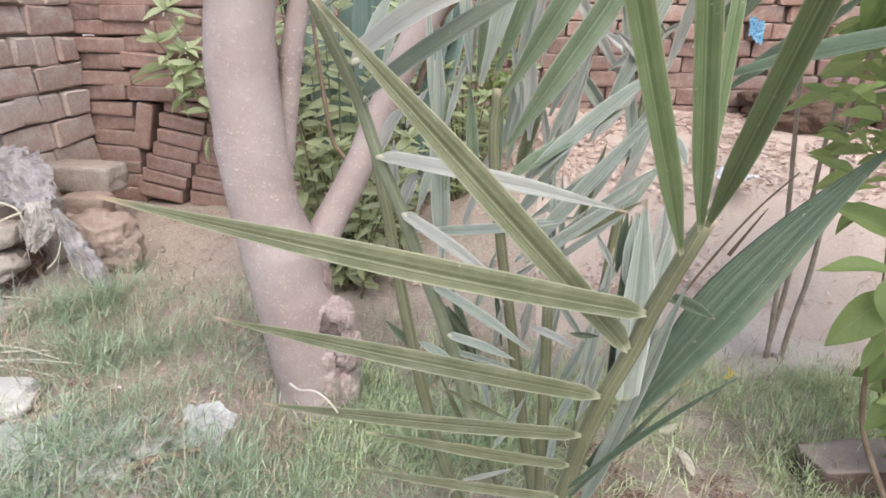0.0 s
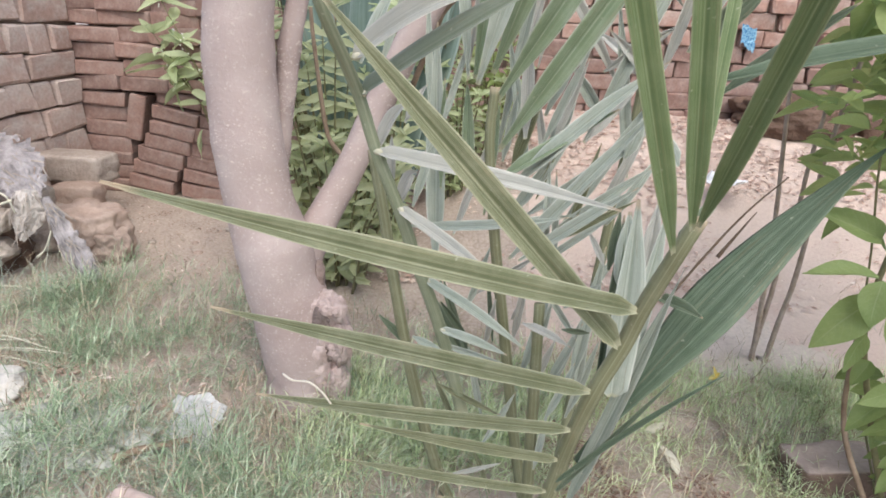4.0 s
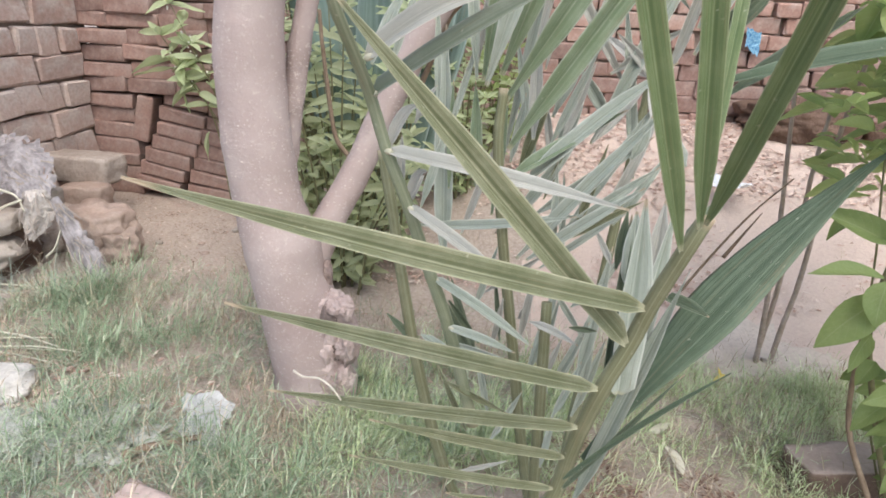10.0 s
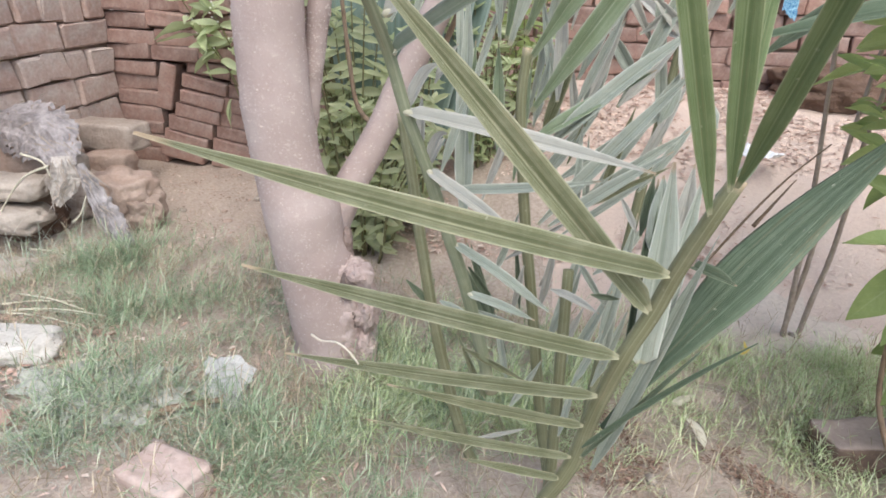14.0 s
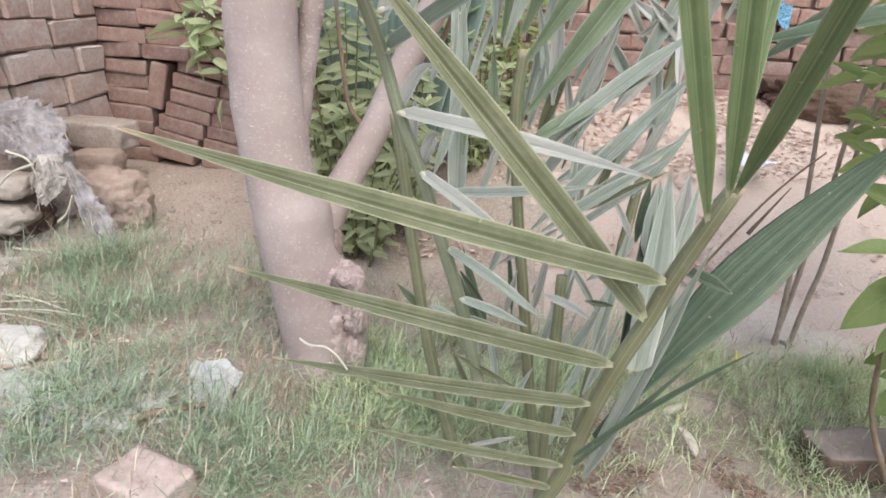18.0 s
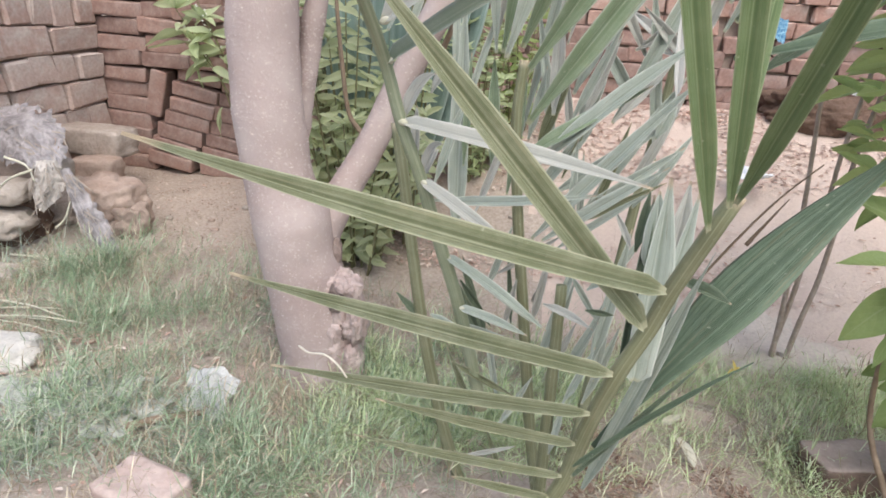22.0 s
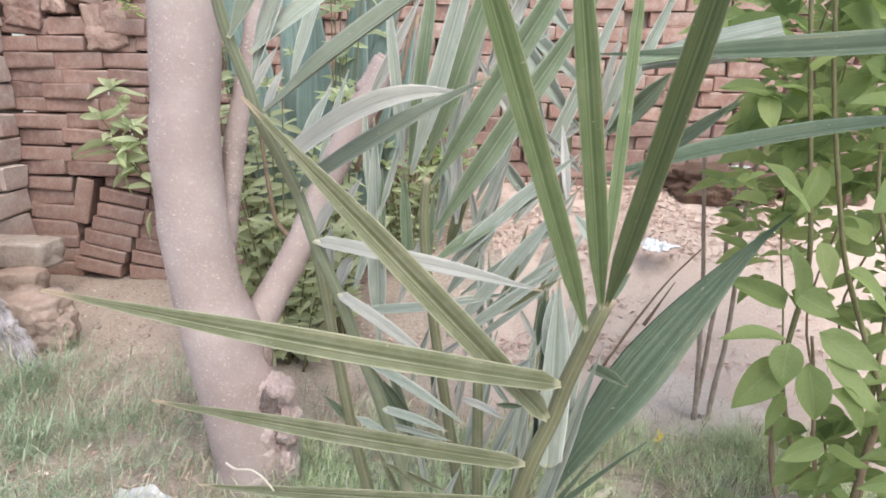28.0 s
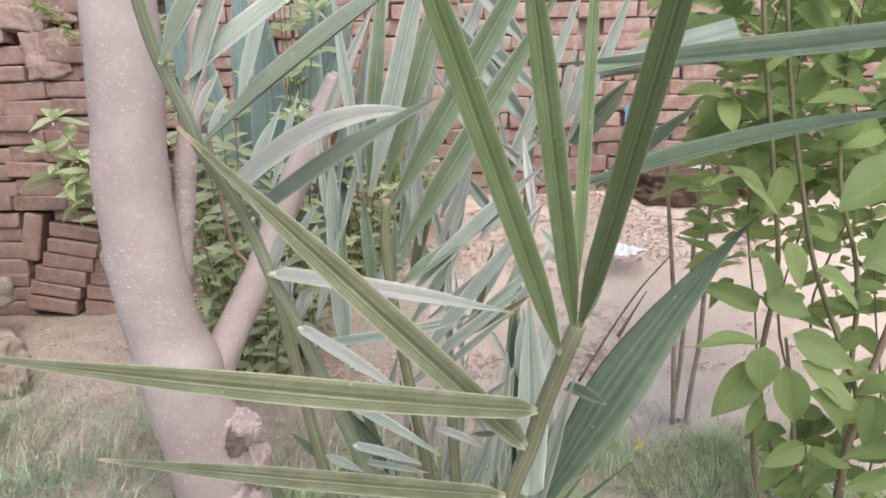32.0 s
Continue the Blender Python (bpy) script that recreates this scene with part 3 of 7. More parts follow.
# ---- date palm ----
def leaf_sheet(base, tip, width, sag, face, cross, profile, steps):
    """A blade from base to tip; cross gives (place across, lift) pairs in half widths, profile the width along it."""
    base, tip = Vector(base), Vector(tip)
    run = tip - base
    length = run.length
    face = Vector(face).normalized()
    verts, uvs, faces = [], [], []
    m = len(cross)
    wob = random.Random(int(abs(base.x * 7919 + tip.z * 104729) * 1000))
    ph, amp = wob.uniform(0, 6.28), wob.uniform(0.0, 0.05)
    for i in range(steps + 1):
        t = i / steps
        lift = Vector((0, 0, 1)) * sag * length * 4 * t * (1 - t)
        p = base + run * t + lift
        ahead = (run + Vector((0, 0, 1)) * sag * length * 4 * (1 - 2 * t)).normalized()
        side = ahead.cross(face).normalized()
        up = side.cross(ahead)
        roll = amp * math.sin(t * 5 + ph)
        side, up = side * math.cos(roll) + up * math.sin(roll), up * math.cos(roll) - side * math.sin(roll)
        w = width * 0.5 * profile(t)
        for s, h in cross:
            verts.append(p + side * s * w + up * h * w)
            uvs.append((0.5 + 0.5 * s, t))
    for i in range(steps):
        for j in range(m - 1):
            faces.append((i * m + j, i * m + j + 1, (i + 1) * m + j + 1, (i + 1) * m + j))
    return verts, faces, uvs


def thicken(verts, faces, uvs, m, steps, thick):
    """The same sheet with a back side and edges."""
    n = len(verts)
    me = mesh_of("t", [tuple(v) for v in verts], faces)
    back = [v - Vector(w.normal) * thick for v, w in zip(verts, me.vertices)]
    bpy.data.meshes.remove(me)
    out = list(faces) + [tuple(n + k for k in reversed(f)) for f in faces]
    for i in range(steps):
        a, b = i * m, (i + 1) * m
        out.append((a, b, n + b, n + a))
        a, b = i * m + m - 1, (i + 1) * m + m - 1
        out.append((b, a, n + a, n + b))
    return verts + back, out, uvs + uvs


def lance(t):
    """Width of a palm leaflet along its length."""
    grow = (0.82 + 0.18 * smooth_step(t / 0.35)) * smooth_step(0.35 + t / 0.02)
    return grow * (1 - smooth_step((t - 0.40) / 0.70) ** 1.5) + 0.01


FOLD = [(-1.0, 0.95), (-0.6, 0.56), (-0.12, 0.10), (0.0, -0.02), (0.12, 0.10), (0.6, 0.56), (1.0, 0.95)]


def wand(t):
    """Width of a leaflet at a frond's end, which starts very narrow."""
    return (0.12 + 0.88 * smooth_step((t + 0.05) / 0.26)) * (1 - smooth_step((t - 0.55) / 0.45) ** 1.35) + 0.01


def taper(t):
    """Width of a leaflet that is drawn in at its foot."""
    return (0.22 + 0.78 * smooth_step(t / 0.30)) * (1 - smooth_step((t - 0.45) / 0.62) ** 1.4) + 0.01


def leaflet(frond, base, tip, width, material, sag=0.0, face=(0.0, -0.72, 0.69), narrow=False, knob=False, slim=False):
    v, f, uv = leaf_sheet(base, tip, width, sag, face, [(a, h * (0.45 if narrow else 0.8)) for a, h in FOLD], wand if narrow else taper if slim else lance, 18)
    v, f, uv = thicken(v, f, uv, len(FOLD), 18, 0.0006)
    ob = part_mesh("leaflet", v, f, material, frond, uv)
    if knob:
        # pale swollen joint where the leaflet leaves its rib
        bm = bmesh.new()
        ahead, size = (Vector(tip) - Vector(base)).normalized(), min(width * 0.24, 0.0052)
        turn = ahead.to_track_quat("Z", "Y").to_matrix().to_4x4()
        bmesh.ops.create_icosphere(bm, subdivisions=2, radius=1.0, matrix=Matrix.Translation(Vector(base) + ahead * 0.003) @ turn @ Matrix.Diagonal((size, size, size * 1.5, 1)))
        part("joint", bm, PALM_NODE, ob, "swollen cream leaf joint")
    return ob


def broad_leaf(frond, base, tip, width, material, pleats=4, sag=0.0, face=(0.0, -0.8, 0.6), blunt=False):
    cross = [(-1 + 2 * k / (2 * pleats), 0.11 if k % 2 else -0.05) for k in range(2 * pleats + 1)]

    def shape(t):
        if blunt:
            return 0.55 + 0.45 * smooth_step(t / 0.5)
        return (0.10 + 0.90 * smooth_step(t / 0.42)) * (1 - smooth_step((t - 0.30) / 0.70) ** 1.1) + 0.012

    v, f, uv = leaf_sheet(base, tip, width, sag, face, cross, shape, 22)
    v, f, uv = thicken(v, f, uv, len(cross), 22, 0.0008)
    return part_mesh("broad_leaflet", v, f, material, frond, uv, label="broad pleated undivided leaflet")


def rib(palm, points, r0, r1, material):
    line = spline(points, 6)
    n = len(line) - 1
    v, f, uv = tube(line, [r0 + (r1 - r0) * i / n for i in range(n + 1)], 10, 0.05, 25.0, 0.7)
    return part_mesh("frond", v, f, material, palm, uv, label="green leaf rib with leaflets")


palm = thing("date_palm", (0.24, 1.2, 0.0), "young date palm with stiff dusty green fronds", "palm")
frond_near = rib(palm, [(0.235, 1.215, -0.040), (0.272, 1.185, 0.090), (0.300, 1.165, 0.177), (0.314, 1.157, 0.233), (0.323, 1.142, 0.311), (0.332, 1.117, 0.388), (0.347, 1.091, 0.475), (0.372, 1.081, 0.555), (0.383, 1.063, 0.618), (0.403, 1.027, 0.714), (0.419, 1.027, 0.755)], 0.0155, 0.0105, PALM_RIB)
leaflet(frond_near, (0.372, 1.048, 0.621), (-0.172, 0.845, 0.804), 0.032, PALM, sag=-0.012)
leaflet(frond_near, (0.336, 1.076, 0.478), (-0.171, 1.015, 0.592), 0.026, PALM, sag=-0.008)
leaflet(frond_near, (0.321, 1.102, 0.391), (-0.152, 1.085, 0.412), 0.021, PALM, sag=-0.010)
leaflet(frond_near, (0.312, 1.127, 0.314), (0.013, 1.060, 0.397), 0.016, PALM, sag=-0.012)
leaflet(frond_near, (0.303, 1.142, 0.236), (-0.031, 1.105, 0.289), 0.0145, PALM, sag=-0.012)
leaflet(frond_near, (0.289, 1.150, 0.180), (0.129, 1.095, 0.245), 0.013, PALM)
leaflet(frond_near, (0.361, 1.066, 0.558), (-0.021, 1.000, 0.987), 0.036, PALM, sag=-0.006)
leaflet(frond_near, (0.390, 1.006, 0.717), (0.190, 0.773, 1.225), 0.0275, PALM_FAN, face=(0.25, -0.9, 0.3), narrow=True)
leaflet(frond_near, (0.406, 1.008, 0.745), (0.314, 0.898, 1.219), 0.0255, PALM_FAN, face=(0.05, -1, 0.25), narrow=True)
leaflet(frond_near, (0.418, 1.060, 0.765), (0.482, 1.255, 1.28), 0.017, PALM_FAN, face=(0.1, -1, 0.1), narrow=True)
leaflet(frond_near, (0.412, 1.008, 0.750), (0.405, 0.668, 1.217), 0.0225, PALM_FAN, face=(-0.25, -0.95, 0.3), narrow=True)
leaflet(frond_near, (0.337, 1.135, 0.223), (0.446, 1.130, 0.649), 0.024, PALM_RIBBED, face=(-0.3, -0.8, 0.2), narrow=True)
leaflet(frond_near, (0.402, 1.035, 0.723), (0.463, 1.095, 0.769), 0.014, PALM_DARK, face=(-0.3, -0.8, 0.2))
leaflet(frond_near, (0.461, 1.262, 0.544), (0.504, 1.186, 0.552), 0.022, PALM_DARK)
leaflet(frond_near, (0.311, 1.105, 0.290), (0.500, 1.06, 0.533), 0.008, PALM_BROAD, sag=0.03)
leaflet(frond_near, (0.314, 1.125, 0.252), (0.448, 1.075, 0.516), 0.008, PALM_DARK)
broad_leaf(frond_near, (0.346, 1.160, 0.288), (0.846, 1.405, 0.812), 0.097, PALM_BROAD, pleats=5, sag=0.075, face=(-0.75, -0.6, 0.2))
leaflet(frond_near, (0.376, 1.125, 0.442), (0.377, 1.155, 0.736), 0.045, PALM_GLAUCOUS, face=(0.2, -1, 0.1))
leaflet(frond_near, (0.383, 1.135, 0.455), (0.423, 1.175, 0.715), 0.03, PALM_GLAUCOUS, face=(0.2, -1, 0.1))
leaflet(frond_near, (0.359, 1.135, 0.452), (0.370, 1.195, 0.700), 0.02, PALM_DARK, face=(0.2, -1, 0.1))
frond_left = rib(palm, [(0.161, 1.255, 0.260), (0.109, 1.235, 0.466), (0.072, 1.225, 0.577), (0.040, 1.212, 0.680), (0.008, 1.205, 0.764), (-0.014, 1.195, 0.841), (-0.024, 1.150, 0.898), (-0.036, 1.100, 0.958), (-0.042, 1.080, 1.000), (-0.056, 1.060, 1.058), (-0.061, 1.040, 1.112), (-0.058, 1.020, 1.165), (-0.050, 1.000, 1.23)], 0.012, 0.0065, PALM_RIB_GREY)
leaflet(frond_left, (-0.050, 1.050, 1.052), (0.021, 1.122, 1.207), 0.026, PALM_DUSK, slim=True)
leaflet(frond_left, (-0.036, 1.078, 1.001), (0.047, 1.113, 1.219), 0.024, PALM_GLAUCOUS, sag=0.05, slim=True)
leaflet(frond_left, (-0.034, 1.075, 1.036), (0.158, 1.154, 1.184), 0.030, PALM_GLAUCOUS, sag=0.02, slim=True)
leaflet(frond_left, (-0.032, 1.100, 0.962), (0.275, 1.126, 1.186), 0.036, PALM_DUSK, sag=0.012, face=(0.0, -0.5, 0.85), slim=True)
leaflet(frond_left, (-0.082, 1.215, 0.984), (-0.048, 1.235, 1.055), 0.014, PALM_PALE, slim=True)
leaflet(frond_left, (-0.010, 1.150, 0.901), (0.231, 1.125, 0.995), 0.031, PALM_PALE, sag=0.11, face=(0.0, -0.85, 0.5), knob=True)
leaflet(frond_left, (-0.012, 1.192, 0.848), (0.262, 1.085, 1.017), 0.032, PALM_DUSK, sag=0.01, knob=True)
leaflet(frond_left, (0.008, 1.200, 0.768), (0.352, 1.130, 0.725), 0.025, PALM_PALE, sag=0.004, knob=True)
leaflet(frond_left, (0.051, 1.222, 0.650), (0.293, 1.200, 0.689), 0.016, PALM_GLAUCOUS, sag=-0.03, slim=True)
leaflet(frond_left, (0.041, 1.208, 0.682), (0.198, 1.130, 0.609), 0.019, PALM_PALE, sag=0.005, knob=True)
leaflet(frond_left, (0.083, 1.225, 0.560), (0.250, 1.195, 0.466), 0.016, PALM_GLAUCOUS, sag=0.02, knob=True)
leaflet(frond_left, (0.113, 1.205, 0.483), (0.221, 1.180, 0.462), 0.014, PALM_GLAUCOUS, sag=0.02, knob=True)
leaflet(frond_left, (0.062, 1.235, 0.449), (0.126, 1.215, 0.428), 0.013, PALM_GLAUCOUS, slim=True)
leaflet(frond_left, (0.035, 1.225, 0.676), (0.057, 1.255, 0.722), 0.014, PALM_PALE, sag=0.1, slim=True)
leaflet(frond_left, (0.024, 1.235, 0.704), (0.020, 1.255, 0.783), 0.013, PALM_PALE, slim=True)
leaflet(frond_left, (-0.020, 1.225, 0.887), (0.022, 1.275, 0.995), 0.018, PALM_GLAUCOUS, sag=0.05, slim=True)
leaflet(frond_left, (-0.072, 1.235, 0.958), (-0.056, 1.285, 1.024), 0.013, PALM_PALE, slim=True)
leaflet(frond_left, (0.043, 1.235, 0.805), (0.072, 1.255, 0.860), 0.012, PALM_PALE, sag=0.05, slim=True)
leaflet(frond_left, (0.009, 1.205, 0.768), (0.055, 1.195, 0.838), 0.020, PALM_PALE, sag=0.16, slim=True)
leaflet(frond_left, (0.040, 1.212, 0.690), (0.070, 1.195, 0.742), 0.016, PALM_PALE, sag=0.22, slim=True)
frond_outer = rib(palm, [(0.177, 1.335, -0.077), (0.109, 1.335, 0.077), (0.050, 1.335, 0.298), (0.013, 1.335, 0.493), (-0.008, 1.335, 0.628), (-0.030, 1.345, 0.738)], 0.014, 0.01, PALM_RIB)
leaflet(frond_outer, (0.073, 1.455, 0.486), (0.051, 1.535, 0.942), 0.036, PALM_GLAUCOUS, face=(0, -1, 0.1), slim=True)
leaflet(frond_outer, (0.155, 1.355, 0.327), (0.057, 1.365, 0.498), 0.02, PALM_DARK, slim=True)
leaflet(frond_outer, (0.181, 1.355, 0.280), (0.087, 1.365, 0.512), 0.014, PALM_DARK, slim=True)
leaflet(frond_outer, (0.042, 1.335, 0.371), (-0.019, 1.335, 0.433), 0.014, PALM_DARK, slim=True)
frond_middle = rib(palm, [(0.309, 1.305, -0.066), (0.260, 1.315, 0.164), (0.220, 1.315, 0.407), (0.189, 1.315, 0.595), (0.168, 1.325, 0.759), (0.170, 1.335, 0.853)], 0.012, 0.008, PALM_RIB)
frond_young = rib(palm, [(0.287, 1.255, 0.027), (0.279, 1.255, 0.266), (0.270, 1.265, 0.515)], 0.012, 0.009, PALM_RIB)
leaflet(frond_middle, (0.174, 1.335, 0.833), (0.438, 1.270, 1.272), 0.037, PALM_MID, face=(0.2, -0.9, 0.3), slim=True)
leaflet(frond_middle, (0.185, 1.325, 0.758), (0.445, 1.260, 1.179), 0.035, PALM_MID, face=(0.2, -0.9, 0.3), slim=True)
leaflet(frond_middle, (0.139, 1.395, 0.849), (0.260, 1.395, 1.305), 0.033, PALM_GLAUCOUS, face=(0.1, -1, 0.2), slim=True)
leaflet(frond_middle, (0.163, 1.415, 0.866), (0.310, 1.415, 1.304), 0.038, PALM_MID, face=(0.2, -1, 0.2), slim=True)
leaflet(frond_middle, (0.131, 1.435, 0.854), (0.177, 1.461, 1.262), 0.026, PALM_MID, face=(0, -1, 0.1), slim=True)
leaflet(frond_middle, (0.205, 1.315, 0.693), (0.418, 1.275, 0.909), 0.026, PALM_GLAUCOUS, sag=0.02, slim=True)
leaflet(frond_middle, (0.214, 1.305, 0.574), (0.417, 1.255, 0.857), 0.023, PALM_GLAUCOUS, slim=True)
leaflet(frond_middle, (0.182, 1.315, 0.706), (0.360, 1.295, 0.835), 0.024, PALM_MID, slim=True)
leaflet(frond_middle, (0.230, 1.295, 0.576), (0.392, 1.235, 0.731), 0.02, PALM_GLAUCOUS, slim=True)
leaflet(frond_middle, (0.252, 1.285, 0.567), (0.371, 1.235, 0.692), 0.012, PALM_GLAUCOUS, slim=True)
leaflet(frond_middle, (0.180, 1.305, 0.630), (0.322, 1.295, 0.664), 0.012, PALM_GLAUCOUS, slim=True)
leaflet(frond_middle, (0.272, 1.295, 0.562), (0.266, 1.315, 0.748), 0.012, PALM_GLAUCOUS, slim=True)
leaflet(frond_middle, (0.224, 1.335, 0.773), (0.219, 1.375, 0.935), 0.02, PALM_PALE, face=(0, -1, 0.1), slim=True)
leaflet(frond_middle, (0.268, 1.375, 0.742), (0.307, 1.395, 0.856), 0.022, PALM_GLAUCOUS, slim=True)
leaflet(frond_middle, (0.329, 1.335, 0.993), (0.390, 1.335, 1.082), 0.022, PALM_MID, slim=True)
leaflet(frond_middle, (0.285, 1.355, 1.051), (0.371, 1.355, 1.093), 0.014, PALM_GLAUCOUS, slim=True)
frond_back = rib(palm, [(0.349, 1.355, 0.089), (0.382, 1.455, 0.352), (0.415, 1.535, 0.602), (0.447, 1.595, 0.821), (0.457, 1.635, 0.959)], 0.012, 0.007, PALM_RIB)
leaflet(frond_back, (0.459, 1.555, 0.932), (0.225, 1.529, 1.224), 0.034, PALM_GLAUCOUS, face=(-0.3, -0.9, 0.3), slim=True)
leaflet(frond_back, (0.432, 1.535, 1.101), (0.301, 1.535, 1.249), 0.026, PALM_GLAUCOUS, face=(-0.3, -0.9, 0.3), slim=True)
leaflet(frond_back, (0.465, 1.515, 0.847), (0.358, 1.495, 0.943), 0.02, PALM_PALE, face=(-0.3, -0.9, 0.3), slim=True)
leaflet(frond_back, (0.360, 1.495, 0.798), (0.300, 1.475, 0.881), 0.022, PALM_GLAUCOUS, face=(-0.3, -0.9, 0.3), slim=True)
leaflet(frond_back, (0.432, 1.448, 0.796), (0.411, 1.448, 0.947), 0.016, PALM_WHITE, face=(0, -1, 0.1), slim=True)
leaflet(frond_back, (0.492, 1.435, 0.928), (0.597, 1.435, 1.041), 0.036, PALM_DARK, face=(0.3, -0.9, 0.3), slim=True)
leaflet(frond_back, (0.492, 1.485, 0.955), (0.543, 1.485, 1.119), 0.022, PALM_GLAUCOUS, face=(0.1, -1, 0.1), slim=True)
leaflet(frond_back, (0.530, 1.395, 0.852), (0.701, 1.375, 1.000), 0.026, PALM_DARK, face=(0.2, -0.6, 0.7), slim=True)
leaflet(frond_back, (0.420, 1.155, 0.886), (0.988, 1.255, 0.984), 0.031, PALM_BROAD, sag=0.02, face=(0.1, -0.6, 0.8), slim=True)
leaflet(frond_back, (1.021, 1.185, 1.098), (0.421, 1.235, 1.055), 0.04, PALM_BROAD, sag=-0.02, face=(0.1, -0.75, 0.6), slim=True)
broad_leaf(frond_back, (0.511, 1.335, 1.050), (0.705, 1.285, 1.098), 0.065, PALM_RIBBED, pleats=4, blunt=True, face=(.1,-.7,.6))
leaflet(frond_back, (0.489, 1.315, 1.042), (0.628, 1.275, 1.066), 0.034, PALM_MID, face=(0.1, -0.6, 0.8), slim=True)
leaflet(frond_back, (0.443, 1.235, 0.766), (0.410, 1.255, 0.815), 0.02, PALM_GLAUCOUS, slim=True)
leaflet(frond_young, (0.381, 1.175, 0.584), (0.376, 1.195, 0.706), 0.036, PALM_GLAUCOUS, face=(0, -1, 0.2), slim=True)
leaflet(frond_young, (0.410, 1.195, 0.573), (0.419, 1.215, 0.720), 0.028, PALM_PALE, face=(0, -1, 0.2), slim=True)
leaflet(frond_young, (0.359, 1.195, 0.612), (0.368, 1.215, 0.703), 0.014, PALM_DARK, slim=True)
leaflet(frond_young, (0.242, 1.235, 0.492), (0.318, 1.185, 0.483), 0.013, PALM_PALE, sag=0.03, slim=True)
leaflet(frond_young, (0.306, 1.235, 0.525), (0.357, 1.215, 0.583), 0.012, PALM_GLAUCOUS, slim=True)
leaflet(frond_young, (0.360, 1.235, 0.602), (0.333, 1.275, 0.649), 0.01, PALM_PALE, slim=True)
leaflet(frond_young, (0.290, 1.285, 0.323), (0.262, 1.295, 0.451), 0.012, PALM_GLAUCOUS, slim=True)
leaflet(frond_young, (0.301, 1.295, 0.339), (0.350, 1.295, 0.470), 0.014, PALM_GLAUCOUS, slim=True)
leaflet(frond_young, (0.251, 1.315, 0.326), (0.306, 1.355, 0.570), 0.016, PALM_GLAUCOUS, slim=True)
leaflet(frond_young, (0.341, 1.295, 0.348), (0.377, 1.335, 0.599), 0.022, PALM_GLAUCOUS, face=(0, -1, 0.2), slim=True)
leaflet(frond_back, (0.254, 1.365, 0.759), (0.318, 1.375, 0.921), 0.014, PALM_GLAUCOUS, face=(0.1, -0.9, 0.3), slim=True)
leaflet(frond_back, (0.271, 1.365, 0.762), (0.316, 1.375, 0.900), 0.012, PALM_PALE, face=(0.1, -0.9, 0.3), slim=True)
leaflet(frond_middle, (0.205, 1.365, 0.626), (0.307, 1.375, 0.782), 0.02, PALM_GLAUCOUS, face=(0.1, -0.9, 0.3), slim=True)
leaflet(frond_middle, (0.235, 1.365, 0.632), (0.425, 1.375, 0.784), 0.02, PALM_GLAUCOUS, face=(0.1, -0.9, 0.3), slim=True)
leaflet(frond_back, (0.277, 1.365, 0.596), (0.443, 1.375, 0.734), 0.02, PALM_GLAUCOUS, face=(0.1, -0.9, 0.3), slim=True)
leaflet(frond_back, (0.287, 1.365, 0.589), (0.426, 1.375, 0.673), 0.012, PALM, face=(0.1, -0.9, 0.3), slim=True)
leaflet(frond_middle, (0.205, 1.365, 0.709), (0.254, 1.375, 0.880), 0.02, PALM, face=(0.1, -0.9, 0.3), slim=True)
leaflet(frond_middle, (0.190, 1.365, 0.726), (0.207, 1.375, 0.843), 0.014, PALM_GLAUCOUS, face=(0.1, -0.9, 0.3), slim=True)
leaflet(frond_back, (0.313, 1.365, 0.612), (0.352, 1.375, 0.767), 0.014, PALM, face=(0.1, -0.9, 0.3), slim=True)
leaflet(frond_back, (0.411, 1.365, 0.541), (0.419, 1.375, 0.651), 0.016, PALM_DARK, face=(0.1, -0.9, 0.3), slim=True)
leaflet(frond_back, (0.361, 1.365, 0.491), (0.406, 1.375, 0.578), 0.012, PALM_GLAUCOUS, face=(0.1, -0.9, 0.3), slim=True)
leaflet(frond_middle, (0.271, 1.365, 0.337), (0.304, 1.375, 0.479), 0.014, PALM_GLAUCOUS, face=(0.1, -0.9, 0.3), slim=True)
leaflet(frond_back, (0.319, 1.365, 0.295), (0.360, 1.375, 0.441), 0.014, PALM_GLAUCOUS, face=(0.1, -0.9, 0.3), slim=True)
leaflet(frond_back, (0.351, 1.365, 0.221), (0.398, 1.375, 0.399), 0.016, PALM_GLAUCOUS, face=(0.1, -0.9, 0.3), slim=True)
leaflet(frond_back, (0.365, 1.365, 0.276), (0.367, 1.375, 0.487), 0.018, PALM_GLAUCOUS, face=(0.1, -0.9, 0.3), slim=True)
leaflet(frond_middle, (0.162, 1.365, 0.477), (0.272, 1.375, 0.563), 0.012, PALM_PALE, face=(0.1, -0.9, 0.3), slim=True)
leaflet(frond_middle, (0.229, 1.365, 0.428), (0.254, 1.375, 0.473), 0.01, PALM_PALE, face=(0.1, -0.9, 0.3), slim=True)
leaflet(frond_middle, (0.253, 1.365, 0.665), (0.282, 1.375, 0.761), 0.008, PALM, face=(0.1, -0.9, 0.3), slim=True)
leaflet(frond_back, (0.295, 1.365, 0.537), (0.284, 1.375, 0.714), 0.012, PALM_GLAUCOUS, face=(0.1, -0.9, 0.3), slim=True)
leaflet(frond_back, (0.391, 1.365, 0.745), (0.416, 1.375, 0.817), 0.02, PALM_GLAUCOUS, face=(0.1, -0.9, 0.3), slim=True)
leaflet(frond_middle, (0.174, 1.475, 0.695), (0.270, 1.514, 1.303), 0.017, PALM_GLAUCOUS, face=(0.1, -0.9, 0.3), slim=True)
